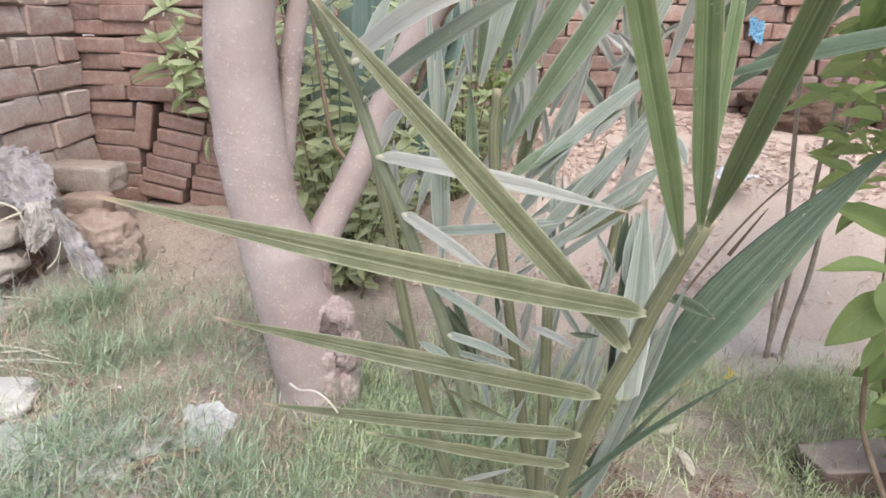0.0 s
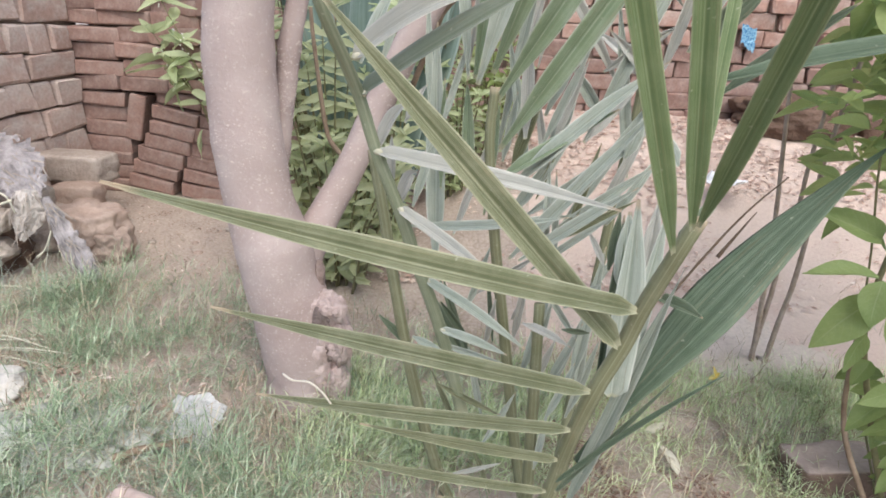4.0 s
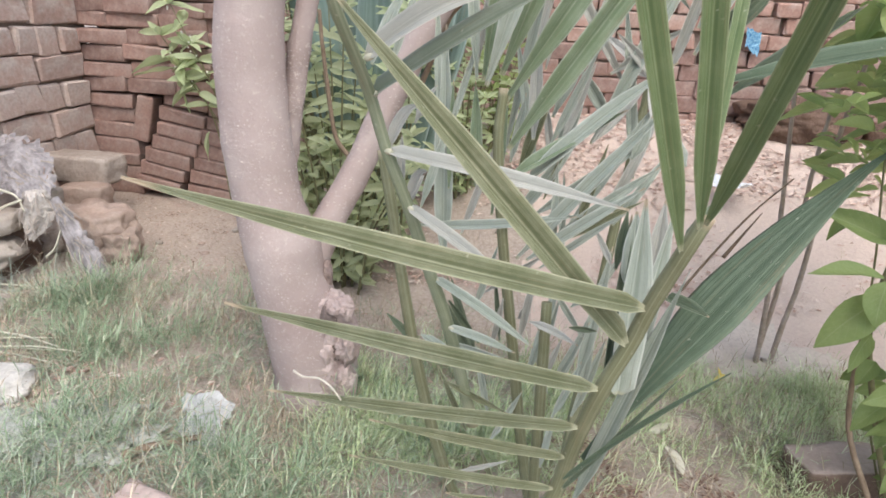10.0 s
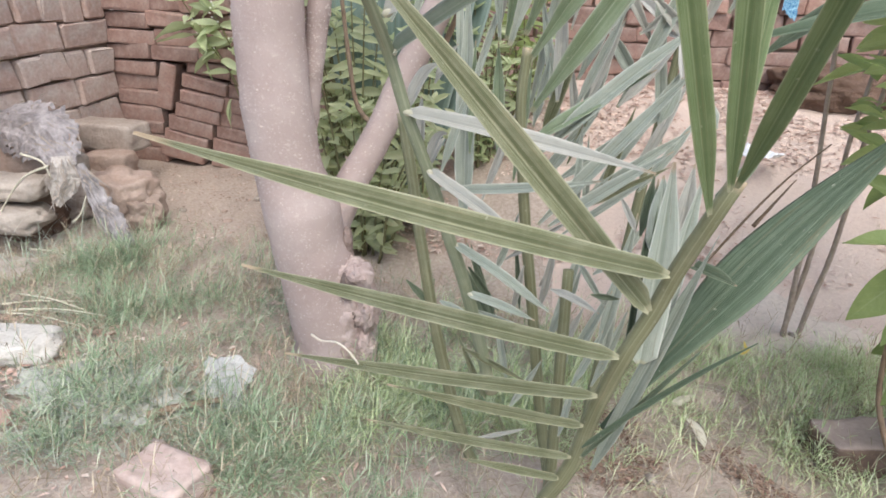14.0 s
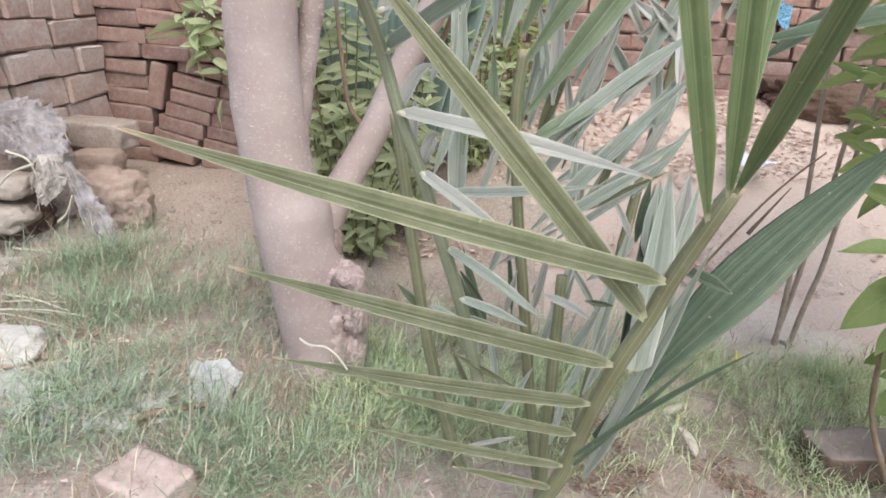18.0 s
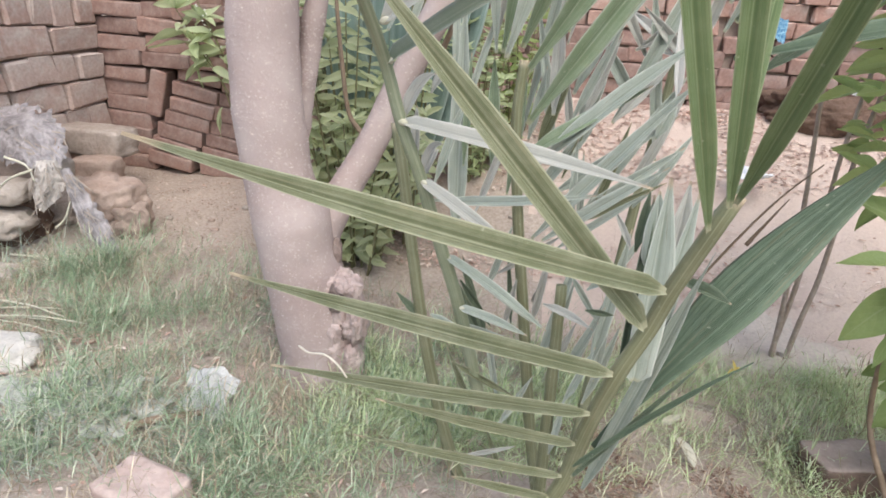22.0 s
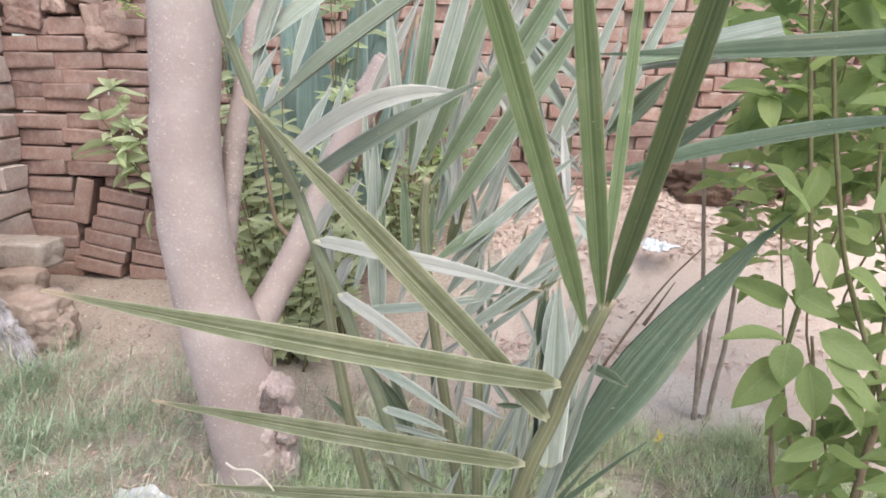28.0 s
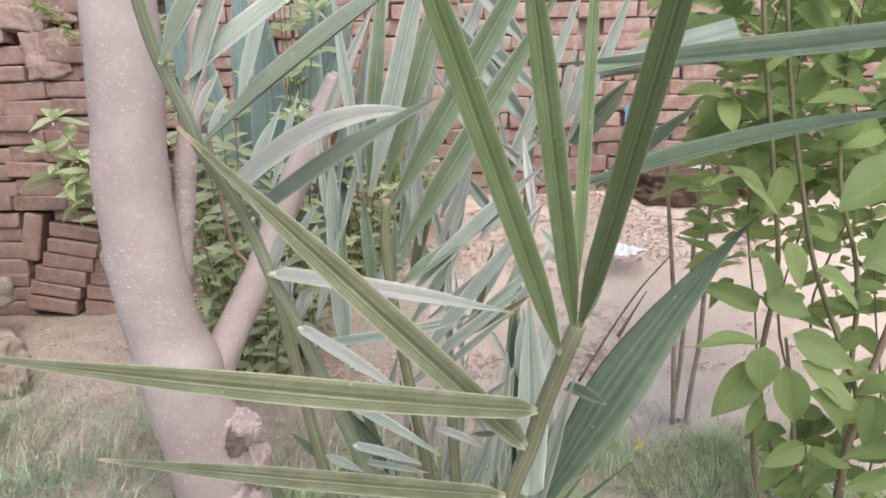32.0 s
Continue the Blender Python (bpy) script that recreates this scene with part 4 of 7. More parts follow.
leaflet(frond_middle, (0.119, 1.455, 0.851), (0.077, 1.494, 1.208), 0.02, PALM_GLAUCOUS, face=(0.1, -0.9, 0.3), slim=True)
leaflet(frond_middle, (0.238, 1.455, 0.688), (0.182, 1.485, 0.938), 0.018, PALM_GLAUCOUS, face=(0.1, -0.9, 0.3), slim=True)
leaflet(frond_middle, (0.311, 1.435, 0.604), (0.449, 1.465, 0.844), 0.02, PALM_GLAUCOUS, face=(0.1, -0.9, 0.3), slim=True)
leaflet(frond_middle, (0.197, 1.455, 0.755), (0.368, 1.485, 0.966), 0.018, PALM_GLAUCOUS, face=(0.1, -0.9, 0.3), slim=True)
leaflet(frond_middle, (0.033, 1.395, 0.625), (0.078, 1.425, 0.784), 0.016, PALM_GLAUCOUS, face=(0.1, -0.9, 0.3), slim=True)
leaflet(frond_middle, (0.281, 1.475, 0.636), (0.242, 1.505, 0.841), 0.016, PALM_PALE, face=(0.1, -0.9, 0.3), slim=True)
leaflet(frond_middle, (0.338, 1.495, 0.743), (0.546, 1.534, 1.238), 0.026, PALM_GLAUCOUS, face=(0.1, -0.9, 0.3), slim=True)
leaflet(frond_middle, (0.433, 1.535, 0.672), (0.377, 1.565, 1.004), 0.022, PALM_GLAUCOUS, face=(0.1, -0.9, 0.3), slim=True)
leaflet(frond_middle, (0.107, 1.435, 0.563), (0.166, 1.465, 0.753), 0.014, PALM_PALE, face=(0.1, -0.9, 0.3), slim=True)
leaflet(frond_middle, (0.381, 1.395, 0.617), (0.470, 1.425, 0.756), 0.016, PALM_GLAUCOUS, face=(0.1, -0.9, 0.3), slim=True)
leaflet(frond_middle, (0.246, 1.535, 1.068), (0.406, 1.565, 0.830), 0.022, PALM_PALE, face=(0.1, -0.9, 0.3), slim=True)
leaflet(frond_middle, (0.291, 1.555, 1.160), (0.503, 1.585, 0.983), 0.028, PALM_GLAUCOUS, face=(0.1, -0.9, 0.3), slim=True)
leaflet(frond_middle, (0.277, 1.535, 1.037), (0.378, 1.574, 1.262), 0.024, PALM_PALE, face=(0.1, -0.9, 0.3), slim=True)
leaflet(frond_middle, (0.363, 1.535, 0.868), (0.494, 1.565, 0.956), 0.02, PALM_PALE, face=(0.1, -0.9, 0.3), slim=True)
leaflet(frond_middle, (0.404, 1.555, 0.993), (0.300, 1.594, 1.201), 0.024, PALM_GLAUCOUS, face=(0.1, -0.9, 0.3), slim=True)
leaflet(frond_middle, (0.463, 1.535, 0.856), (0.536, 1.574, 1.129), 0.02, PALM_PALE, face=(0.1, -0.9, 0.3), slim=True)
leaflet(frond_middle, (0.501, 1.515, 0.910), (0.639, 1.554, 1.228), 0.024, PALM_GLAUCOUS, face=(0.1, -0.9, 0.3), slim=True)
leaflet(frond_middle, (0.336, 1.475, 0.747), (0.435, 1.505, 0.870), 0.018, PALM_PALE, face=(0.1, -0.9, 0.3), slim=True)
leaflet(frond_middle, (0.262, 1.495, 0.788), (0.340, 1.525, 1.005), 0.024, PALM_GLAUCOUS, face=(0.1, -0.9, 0.3), slim=True)
leaflet(frond_middle, (0.365, 1.435, 0.603), (0.451, 1.465, 0.812), 0.018, PALM_PALE, face=(0.1, -0.9, 0.3), slim=True)
leaflet(frond_middle, (0.178, 1.535, 0.914), (0.268, 1.574, 1.196), 0.016, PALM_GLAUCOUS, face=(0.1, -0.9, 0.3), slim=True)
leaflet(frond_middle, (0.115, 1.535, 0.947), (0.194, 1.574, 1.317), 0.015, PALM_GLAUCOUS, face=(0.1, -0.9, 0.3), slim=True)
leaflet(frond_middle, (-0.089, 1.435, 0.994), (0.001, 1.474, 1.283), 0.022, PALM_GLAUCOUS, face=(0.1, -0.9, 0.3), slim=True)
leaflet(frond_middle, (0.030, 1.535, 0.948), (0.146, 1.574, 1.189), 0.02, PALM_PALE, face=(0.1, -0.9, 0.3), slim=True)
leaflet(frond_young, (0.099, 1.255, 0.543), (0.234, 1.275, 0.432), 0.012, PALM_GLAUCOUS, face=(0.1, -0.9, 0.3), slim=True)
leaflet(frond_young, (0.103, 1.275, 0.499), (0.163, 1.295, 0.404), 0.012, PALM_DARK, face=(0.1, -0.9, 0.3), slim=True)
leaflet(frond_young, (0.277, 1.235, 0.550), (0.337, 1.255, 0.457), 0.01, PALM_GLAUCOUS, face=(0.1, -0.9, 0.3), slim=True)
leaflet(frond_young, (0.108, 1.235, 0.441), (0.229, 1.255, 0.396), 0.01, PALM_GLAUCOUS, face=(0.1, -0.9, 0.3), slim=True)
leaflet(frond_young, (0.103, 1.235, 0.363), (0.221, 1.255, 0.293), 0.011, PALM, face=(0.1, -0.9, 0.3), slim=True)
leaflet(frond_young, (0.193, 1.275, 0.211), (0.247, 1.295, 0.317), 0.012, PALM_GLAUCOUS, face=(0.1, -0.9, 0.3), slim=True)
leaflet(frond_young, (0.268, 1.295, 0.321), (0.310, 1.315, 0.425), 0.014, PALM_PALE, face=(0.1, -0.9, 0.3), slim=True)
leaflet(frond_young, (0.297, 1.235, 0.308), (0.339, 1.255, 0.414), 0.013, PALM_GLAUCOUS, face=(0.1, -0.9, 0.3), slim=True)
leaflet(frond_young, (0.149, 1.285, 0.222), (0.087, 1.305, 0.347), 0.011, PALM, face=(0.1, -0.9, 0.3), slim=True)
leaflet(frond_young, (0.197, 1.285, 0.507), (0.182, 1.305, 0.390), 0.01, PALM_PALE, face=(0.1, -0.9, 0.3), slim=True)
leaflet(frond_young, (0.294, 1.135, 0.540), (0.339, 1.155, 0.527), 0.008, PALM_DARK, face=(0.1, -0.9, 0.3), slim=True)
leaflet(frond_young, (0.145, 1.335, 0.455), (0.182, 1.355, 0.580), 0.012, PALM_GLAUCOUS, face=(0.1, -0.9, 0.3), slim=True)
leaflet(frond_young, (0.187, 1.315, 0.244), (0.152, 1.335, 0.386), 0.012, PALM_GLAUCOUS, face=(0.1, -0.9, 0.3), slim=True)
leaflet(frond_young, (0.288, 1.235, 0.197), (0.303, 1.255, 0.306), 0.012, PALM_GLAUCOUS, face=(0.1, -0.9, 0.3), slim=True)
leaflet(frond_young, (0.217, 1.315, 0.056), (0.172, 1.335, 0.160), 0.01, PALM, face=(0.1, -0.9, 0.3), slim=True)
leaflet(frond_young, (0.145, 1.185, 0.213), (0.229, 1.205, 0.230), 0.008, PALM_PALE, face=(0.1, -0.9, 0.3), slim=True)
leaflet(frond_young, (0.234, 1.355, 0.387), (0.252, 1.375, 0.528), 0.014, PALM_PALE, face=(0.1, -0.9, 0.3), slim=True)
leaflet(frond_outer, (0.117, 1.485, 0.878), (0.152, 1.524, 1.177), 0.014, PALM_PALE, face=(0.1, -0.9, 0.3), slim=True)
leaflet(frond_outer, (0.073, 1.455, 0.757), (0.119, 1.485, 0.929), 0.012, PALM_GLAUCOUS, face=(0.1, -0.9, 0.3), slim=True)
leaflet(frond_outer, (0.203, 1.535, 0.838), (0.273, 1.574, 1.140), 0.014, PALM_PALE, face=(0.1, -0.9, 0.3), slim=True)
leaflet(frond_outer, (0.131, 1.455, 0.646), (0.115, 1.485, 0.847), 0.022, PALM_MID, face=(0.1, -0.9, 0.3), slim=True)
leaflet(frond_outer, (0.163, 1.435, 0.607), (0.178, 1.465, 0.817), 0.016, PALM_MID, face=(0.1, -0.9, 0.3), slim=True)
leaflet(frond_outer, (0.077, 1.455, 0.647), (0.074, 1.485, 0.847), 0.014, PALM_MID, face=(0.1, -0.9, 0.3), slim=True)
leaflet(frond_outer, (0.242, 1.535, 0.870), (0.304, 1.574, 1.169), 0.012, PALM_PALE, face=(0.1, -0.9, 0.3), slim=True)
leaflet(frond_outer, (0.320, 1.555, 0.921), (0.425, 1.594, 1.249), 0.016, PALM_PALE, face=(0.1, -0.9, 0.3), slim=True)
leaflet(frond_outer, (0.053, 1.435, 0.804), (0.042, 1.465, 0.991), 0.012, PALM_GLAUCOUS, face=(0.1, -0.9, 0.3), slim=True)
leaflet(frond_outer, (-0.027, 1.385, 0.864), (0.024, 1.415, 1.029), 0.012, PALM_GLAUCOUS, face=(0.1, -0.9, 0.3), slim=True)
leaflet(frond_outer, (-0.046, 1.365, 0.894), (-0.001, 1.395, 1.011), 0.01, PALM_PALE, face=(0.1, -0.9, 0.3), slim=True)
leaflet(frond_back, (0.453, 1.635, 0.867), (0.355, 1.655, 0.938), 0.022, PALM_WHITE, face=(0.1, -0.9, 0.3), slim=True)
leaflet(frond_back, (0.457, 1.635, 0.857), (0.381, 1.655, 0.884), 0.012, PALM_WHITE, face=(0.1, -0.9, 0.3), slim=True)
leaflet(frond_outer, (0.198, 1.375, 0.371), (0.178, 1.385, 0.514), 0.009, PALM_DARK, face=(0.1, -0.9, 0.3), slim=True)
leaflet(frond_outer, (0.146, 1.375, 0.351), (0.094, 1.385, 0.499), 0.012, PALM_DARK, face=(0.1, -0.9, 0.3), slim=True)


# ---- leafy plants ----
def ovate(name, curl, fold, seed):
    """A leaf one long, lying along +y with its face up, and one wide at scale 1."""
    rng = random.Random(seed)
    verts, uvs, faces, steps = [], [], [], 9
    bend = rng.uniform(-0.06, 0.06)
    for i in range(steps + 1):
        t = i / steps
        w = 0.5 * (t / 0.38) ** 0.62 * max(0.0, (1 - t) / 0.62) ** 1.02 + 0.004
        z = -curl * t * t
        for s in (-1, -0.5, 0, 0.5, 1):
            verts.append((s * w + bend * math.sin(t * 3), t, z + fold * abs(s) * w + 0.02 * math.sin(9 * t + 3 * s + seed)))
            uvs.append((0.5 + 0.5 * s, t))
    for i in range(steps):
        for j in range(4):
            faces.append((i * 5 + j, i * 5 + j + 1, i * 5 + j + 6, i * 5 + j + 5))
    return verts, faces, uvs


OVATE = [ovate("leaf", c, f, k) for k, (c, f) in enumerate([(0.08, 0.25), (0.2, 0.35), (-0.05, 0.15), (0.3, 0.2), (0.12, 0.45)])]
LEAF_MESH = {}


def leaf_matrix(base, tip, width, roll):
    base, tip = Vector(base), Vector(tip)
    y = tip - base
    length = y.length
    y.normalize()
    up = Vector((0, -0.62, 0.78)) if abs(y.z) < 0.85 else Vector((0, -1, 0.1))
    x = y.cross(up).normalized()
    z = x.cross(y)
    m = Matrix((x * width, y * length, z * length * 0.8)).transposed().to_4x4()
    m = Matrix.Translation(base) @ m
    spin = Matrix.Rotation(roll, 4, y)
    return Matrix.Translation(base) @ spin @ Matrix.Translation(-base) @ m


def shrub_leaf(shrub, base, tip, width, material, roll=None):
    k = int(abs(base[0] * 977 + tip[2] * 1999) * 100) % len(OVATE)
    key = (k, material.name)
    if key not in LEAF_MESH:
        me = mesh_of("leaf", *OVATE[k])
        me.materials.append(material)
        LEAF_MESH[key] = me
    ob = new("leaf", LEAF_MESH[key])
    ob.parent = shrub
    roll = math.sin(base[0] * 91 + base[2] * 57) * 0.5 if roll is None else roll
    ob.matrix_local = Matrix.Translation(-Vector(shrub.location)) @ leaf_matrix(base, tip, width, roll)
    return ob


def crown(parent, name, leaves, material, label=""):
    """Many leaves, each (base, tip, width, roll), joined into one mesh."""
    verts, faces, uvs = [], [], []
    for n, (base, tip, width, roll) in enumerate(leaves):
        m = leaf_matrix(base, tip, width, roll)
        v, f, uv = OVATE[n % len(OVATE)]
        k = len(verts)
        verts += [m @ Vector(p) for p in v]
        faces += [tuple(k + i for i in q) for q in f]
        uvs += uv
    return tagged(part_mesh(name, verts, faces, material, parent, uvs, label=label), kind="stuff")


def leafy_stem(rng, line, every, length, width, spread=1.0):
    """Leaf pairs along a line."""
    out = []
    for i in range(2, len(line), every):
        p = line[i]
        a = rng.uniform(0, 6.28)
        for k in (0, 1):
            d = Vector((math.cos(a + k * math.pi), math.sin(a + k * math.pi), rng.uniform(-0.35, 0.55))) * spread
            d.normalize()
            s = rng.uniform(0.7, 1.15)
            out.append((p, p + d * length * s, width * s, rng.uniform(-0.6, 0.6)))
    top = line[-1]
    for k in range(4):
        a = k * 1.57 + rng.uniform(-0.4, 0.4)
        out.append((top, top + Vector((math.cos(a), math.sin(a), 0.7)).normalized() * length * 0.7, width * 0.7, 0.0))
    return out


def bushy(name, at, label, category, stems, height, spread, length, width, material, seed, every=2, wood=None):
    rng = random.Random(seed)
    plant = thing(name, at, label, category)
    leaves = []
    for _ in range(stems):
        a, s = rng.uniform(0, 6.28), rng.uniform(0.2, 1.0) * spread
        h = height * rng.uniform(0.6, 1.0)
        b = Vector(at) + Vector((math.cos(a), math.sin(a), 0)) * s * 0.3
        pts = [b - Vector((0, 0, 0.02)), b + Vector((math.cos(a) * s * 0.3, math.sin(a) * s * 0.3, h * 0.5)), b + Vector((math.cos(a) * s * 0.9, math.sin(a) * s * 0.9, h))]
        stem(plant, pts, 0.005, 0.002, wood or TWIG_GREEN, sides=6)
        leaves += leafy_stem(rng, spline(pts, 9), every, length, width)
    crown(plant, "foliage", leaves, material)
    return plant


shrub = thing("leafy_shrub", (1.14, 1.4, 0.0), "bright green broad-leaved shrub with thin brown stems", "shrub")
reed = thing("bare_sapling", (1.01, 2.1, 0.0), "three thin bare brown saplings rising from the mud", "sapling")
twig_bare = thing("bare_twig", (0.5, 1.5, 0.0), "thin dry dark twigs leaning beside the palm", "twig")
vine = thing("woody_vine", (0.0, 1.98, 0.5), "twisted thin brown vine climbing past the sawn limb", "vine")
sapling = thing("climbing_shoot", (-0.2, 1.95, 0.55), "thin brown shoot growing beside the sawn limb", "shoot")
shrub_leaf(shrub, (0.822, 1.335, 0.581), (0.694, 1.315, 0.593), 0.043, LEAF)
shrub_leaf(shrub, (0.817, 1.315, 0.584), (0.809, 1.295, 0.506), 0.054, LEAF)
shrub_leaf(shrub, (0.826, 1.335, 0.544), (0.738, 1.315, 0.449), 0.066, LEAF_DEEP)
shrub_leaf(shrub, (0.857, 1.315, 0.547), (0.877, 1.295, 0.440), 0.057, LEAF)
shrub_leaf(shrub, (0.891, 1.355, 0.590), (0.998, 1.335, 0.530), 0.059, LEAF)
shrub_leaf(shrub, (0.899, 1.335, 0.546), (1.006, 1.315, 0.445), 0.060, LEAF)
shrub_leaf(shrub, (0.899, 1.305, 0.501), (0.965, 1.285, 0.425), 0.057, LEAF_DEEP)
shrub_leaf(shrub, (1.020, 1.305, 0.489), (0.999, 1.285, 0.398), 0.048, LEAF_DEEP)
shrub_leaf(shrub, (1.099, 1.305, 0.389), (0.972, 1.285, 0.393), 0.040, LEAF_DEEP)
shrub_leaf(shrub, (0.907, 1.305, 0.394), (0.818, 1.285, 0.368), 0.042, LEAF_DEEP)
shrub_leaf(shrub, (0.914, 1.305, 0.383), (0.981, 1.285, 0.357), 0.046, LEAF_DEEP)
shrub_leaf(shrub, (0.900, 1.325, 0.362), (0.828, 1.305, 0.299), 0.043, LEAF_DEEP)
shrub_leaf(shrub, (1.085, 1.295, 0.338), (0.956, 1.275, 0.324), 0.038, LEAF_DEEP)
shrub_leaf(shrub, (0.830, 1.355, 0.811), (0.739, 1.335, 0.901), 0.080, LEAF)
shrub_leaf(shrub, (0.859, 1.395, 0.887), (0.827, 1.375, 0.798), 0.043, LEAF_YELLOW)
shrub_leaf(shrub, (0.884, 1.395, 0.750), (0.912, 1.375, 0.666), 0.049, LEAF_YELLOW)
shrub_leaf(shrub, (0.856, 1.375, 0.634), (0.819, 1.355, 0.753), 0.047, LEAF)
shrub_leaf(shrub, (0.831, 1.375, 0.635), (0.702, 1.355, 0.690), 0.043, LEAF)
shrub_leaf(shrub, (0.838, 1.375, 0.661), (0.923, 1.355, 0.623), 0.052, LEAF)
shrub_leaf(shrub, (0.983, 1.255, 0.905), (0.859, 1.235, 0.839), 0.081, LEAF)
shrub_leaf(shrub, (0.938, 1.155, 0.806), (0.838, 1.135, 0.782), 0.104, LEAF_DEEP)
shrub_leaf(shrub, (0.931, 1.375, 0.702), (1.010, 1.355, 0.638), 0.054, LEAF)
shrub_leaf(shrub, (0.782, 1.455, 1.001), (0.685, 1.435, 1.022), 0.048, LEAF)
shrub_leaf(shrub, (0.796, 1.455, 0.966), (0.835, 1.435, 1.046), 0.052, LEAF)
shrub_leaf(shrub, (0.998, 1.395, 0.991), (0.890, 1.375, 1.016), 0.055, LEAF)
shrub_leaf(shrub, (0.778, 1.435, 1.140), (0.829, 1.415, 1.100), 0.051, LEAF)
shrub_leaf(shrub, (0.947, 1.435, 1.119), (0.853, 1.415, 1.145), 0.061, LEAF)
shrub_leaf(shrub, (0.826, 1.635, 0.800), (0.740, 1.615, 0.852), 0.035, LEAF_YELLOW)
shrub_leaf(shrub, (0.894, 1.735, 0.822), (0.745, 1.715, 0.783), 0.035, LEAF_YELLOW)
shrub_leaf(shrub, (0.869, 1.635, 0.725), (0.777, 1.615, 0.755), 0.038, LEAF_YELLOW)
shrub_leaf(shrub, (0.887, 1.635, 0.673), (0.799, 1.615, 0.642), 0.033, LEAF_YELLOW)
shrub_leaf(shrub, (0.850, 1.535, 0.792), (0.771, 1.515, 0.809), 0.037, LEAF_YELLOW)
shrub_leaf(shrub, (0.768, 1.535, 0.938), (0.837, 1.515, 0.960), 0.033, LEAF_YELLOW)
shrub_leaf(shrub, (0.934, 1.435, 0.593), (1.011, 1.415, 0.582), 0.041, LEAF_DEEP)
shrub_leaf(shrub, (0.972, 1.485, 0.869), (0.899, 1.465, 0.842), 0.042, LEAF_YELLOW)
shrub_leaf(shrub, (1.036, 1.485, 0.736), (0.950, 1.465, 0.787), 0.049, LEAF_YELLOW)
shrub_leaf(shrub, (0.858, 1.375, 0.457), (0.823, 1.355, 0.387), 0.039, LEAF)
shrub_leaf(shrub, (0.880, 1.375, 0.403), (0.845, 1.355, 0.362), 0.033, LEAF_DEEP)
shrub_leaf(shrub, (0.925, 1.435, 1.063), (1.012, 1.415, 1.023), 0.061, LEAF)
shrub_leaf(shrub, (1.054, 1.435, 0.945), (0.952, 1.415, 0.918), 0.051, LEAF_YELLOW)
shrub_leaf(shrub, (0.831, 1.585, 0.638), (0.890, 1.565, 0.673), 0.030, LEAF_YELLOW)
shrub_leaf(shrub, (0.866, 1.535, 0.639), (0.809, 1.515, 0.586), 0.031, LEAF_DEEP)
shrub_leaf(shrub, (1.090, 1.435, 0.590), (0.969, 1.415, 0.644), 0.051, LEAF_DEEP)
stem(shrub, [(1.077, 1.415, 0.036), (1.068, 1.415, 0.268), (1.082, 1.415, 0.408), (1.097, 1.415, 0.492), (1.118, 1.415, 0.596), (1.138, 1.415, 0.729)], 0.009, 0.006, TWIG)
stem(shrub, [(1.052, 1.415, 0.037), (1.072, 1.415, 0.358), (1.067, 1.415, 0.444), (1.013, 1.415, 0.564), (0.952, 1.415, 0.701), (0.910, 1.415, 0.849), (0.868, 1.415, 1.026), (0.837, 1.415, 1.215)], 0.006, 0.004, TWIG_GREEN)
stem(shrub, [(1.028, 1.415, 0.036), (0.921, 1.415, 0.309), (0.873, 1.415, 0.482), (0.884, 1.415, 0.691), (0.858, 1.415, 0.860), (0.819, 1.415, 1.073), (0.797, 1.415, 1.215)], 0.006, 0.004, TWIG_GREEN)
stem(shrub, [(0.963, 1.375, 0.074), (0.871, 1.375, 0.261), (0.843, 1.375, 0.456), (0.838, 1.375, 0.547)], 0.006, 0.003, TWIG)
stem(shrub, [(1.034, 1.375, 0.073), (0.949, 1.375, 0.287), (0.916, 1.375, 0.458), (0.891, 1.375, 0.573)], 0.005, 0.003, TWIG)
stem(shrub, [(1.059, 1.420, 0.430), (1.041, 1.420, 0.672), (0.981, 1.420, 0.861), (0.966, 1.420, 1.089), (0.959, 1.420, 1.195)], 0.005, 0.003, TWIG_GREEN)
stem(reed, [(0.993, 2.05, -0.03), (0.991, 2.05, 0.03), (0.984, 2.05, 0.15), (0.974, 2.05, 0.28), (0.962, 2.045, 0.40), (0.954, 2.05, 0.50), (0.936, 2.05, 0.64), (0.91, 2.05, 0.85)], 0.0085, 0.0055, SAPLING)
stem(reed, [(0.992, 2.06, -0.02), (0.997, 2.06, 0.08), (1.004, 2.06, 0.20), (1.006, 2.06, 0.31), (1.014, 2.055, 0.51), (1.010, 2.05, 0.62), (1.02, 2.05, 0.85)], 0.008, 0.0055, SAPLING)
stem(reed, [(1.030, 2.05, -0.03), (1.034, 2.05, 0.03), (1.041, 2.05, 0.14), (1.053, 2.05, 0.27), (1.054, 2.05, 0.46), (1.046, 2.05, 0.62), (1.07, 2.05, 0.90)], 0.009, 0.006, SAPLING)
stem(twig_bare, [(0.544, 1.500, 0.435), (0.608, 1.500, 0.551), (0.660, 1.500, 0.633), (0.717, 1.500, 0.702)], 0.003, 0.0015, TWIG_DARK)
stem(twig_bare, [(0.604, 1.450, 0.553), (0.629, 1.450, 0.599), (0.655, 1.450, 0.646)], 0.004, 0.001, TWIG_DARK)
stem(vine, [(-0.065, 1.980, 0.769), (-0.009, 1.980, 0.909), (0.012, 1.980, 0.959), (0.056, 1.980, 1.015), (0.071, 1.980, 1.085), (0.092, 1.980, 1.180), (0.109, 1.980, 1.311)], 0.008, 0.005, TWIG)
stem(vine, [(0.010, 1.990, 0.959), (0.035, 1.990, 1.030), (0.031, 1.990, 1.114), (0.061, 1.990, 1.208)], 0.005, 0.003, TWIG)
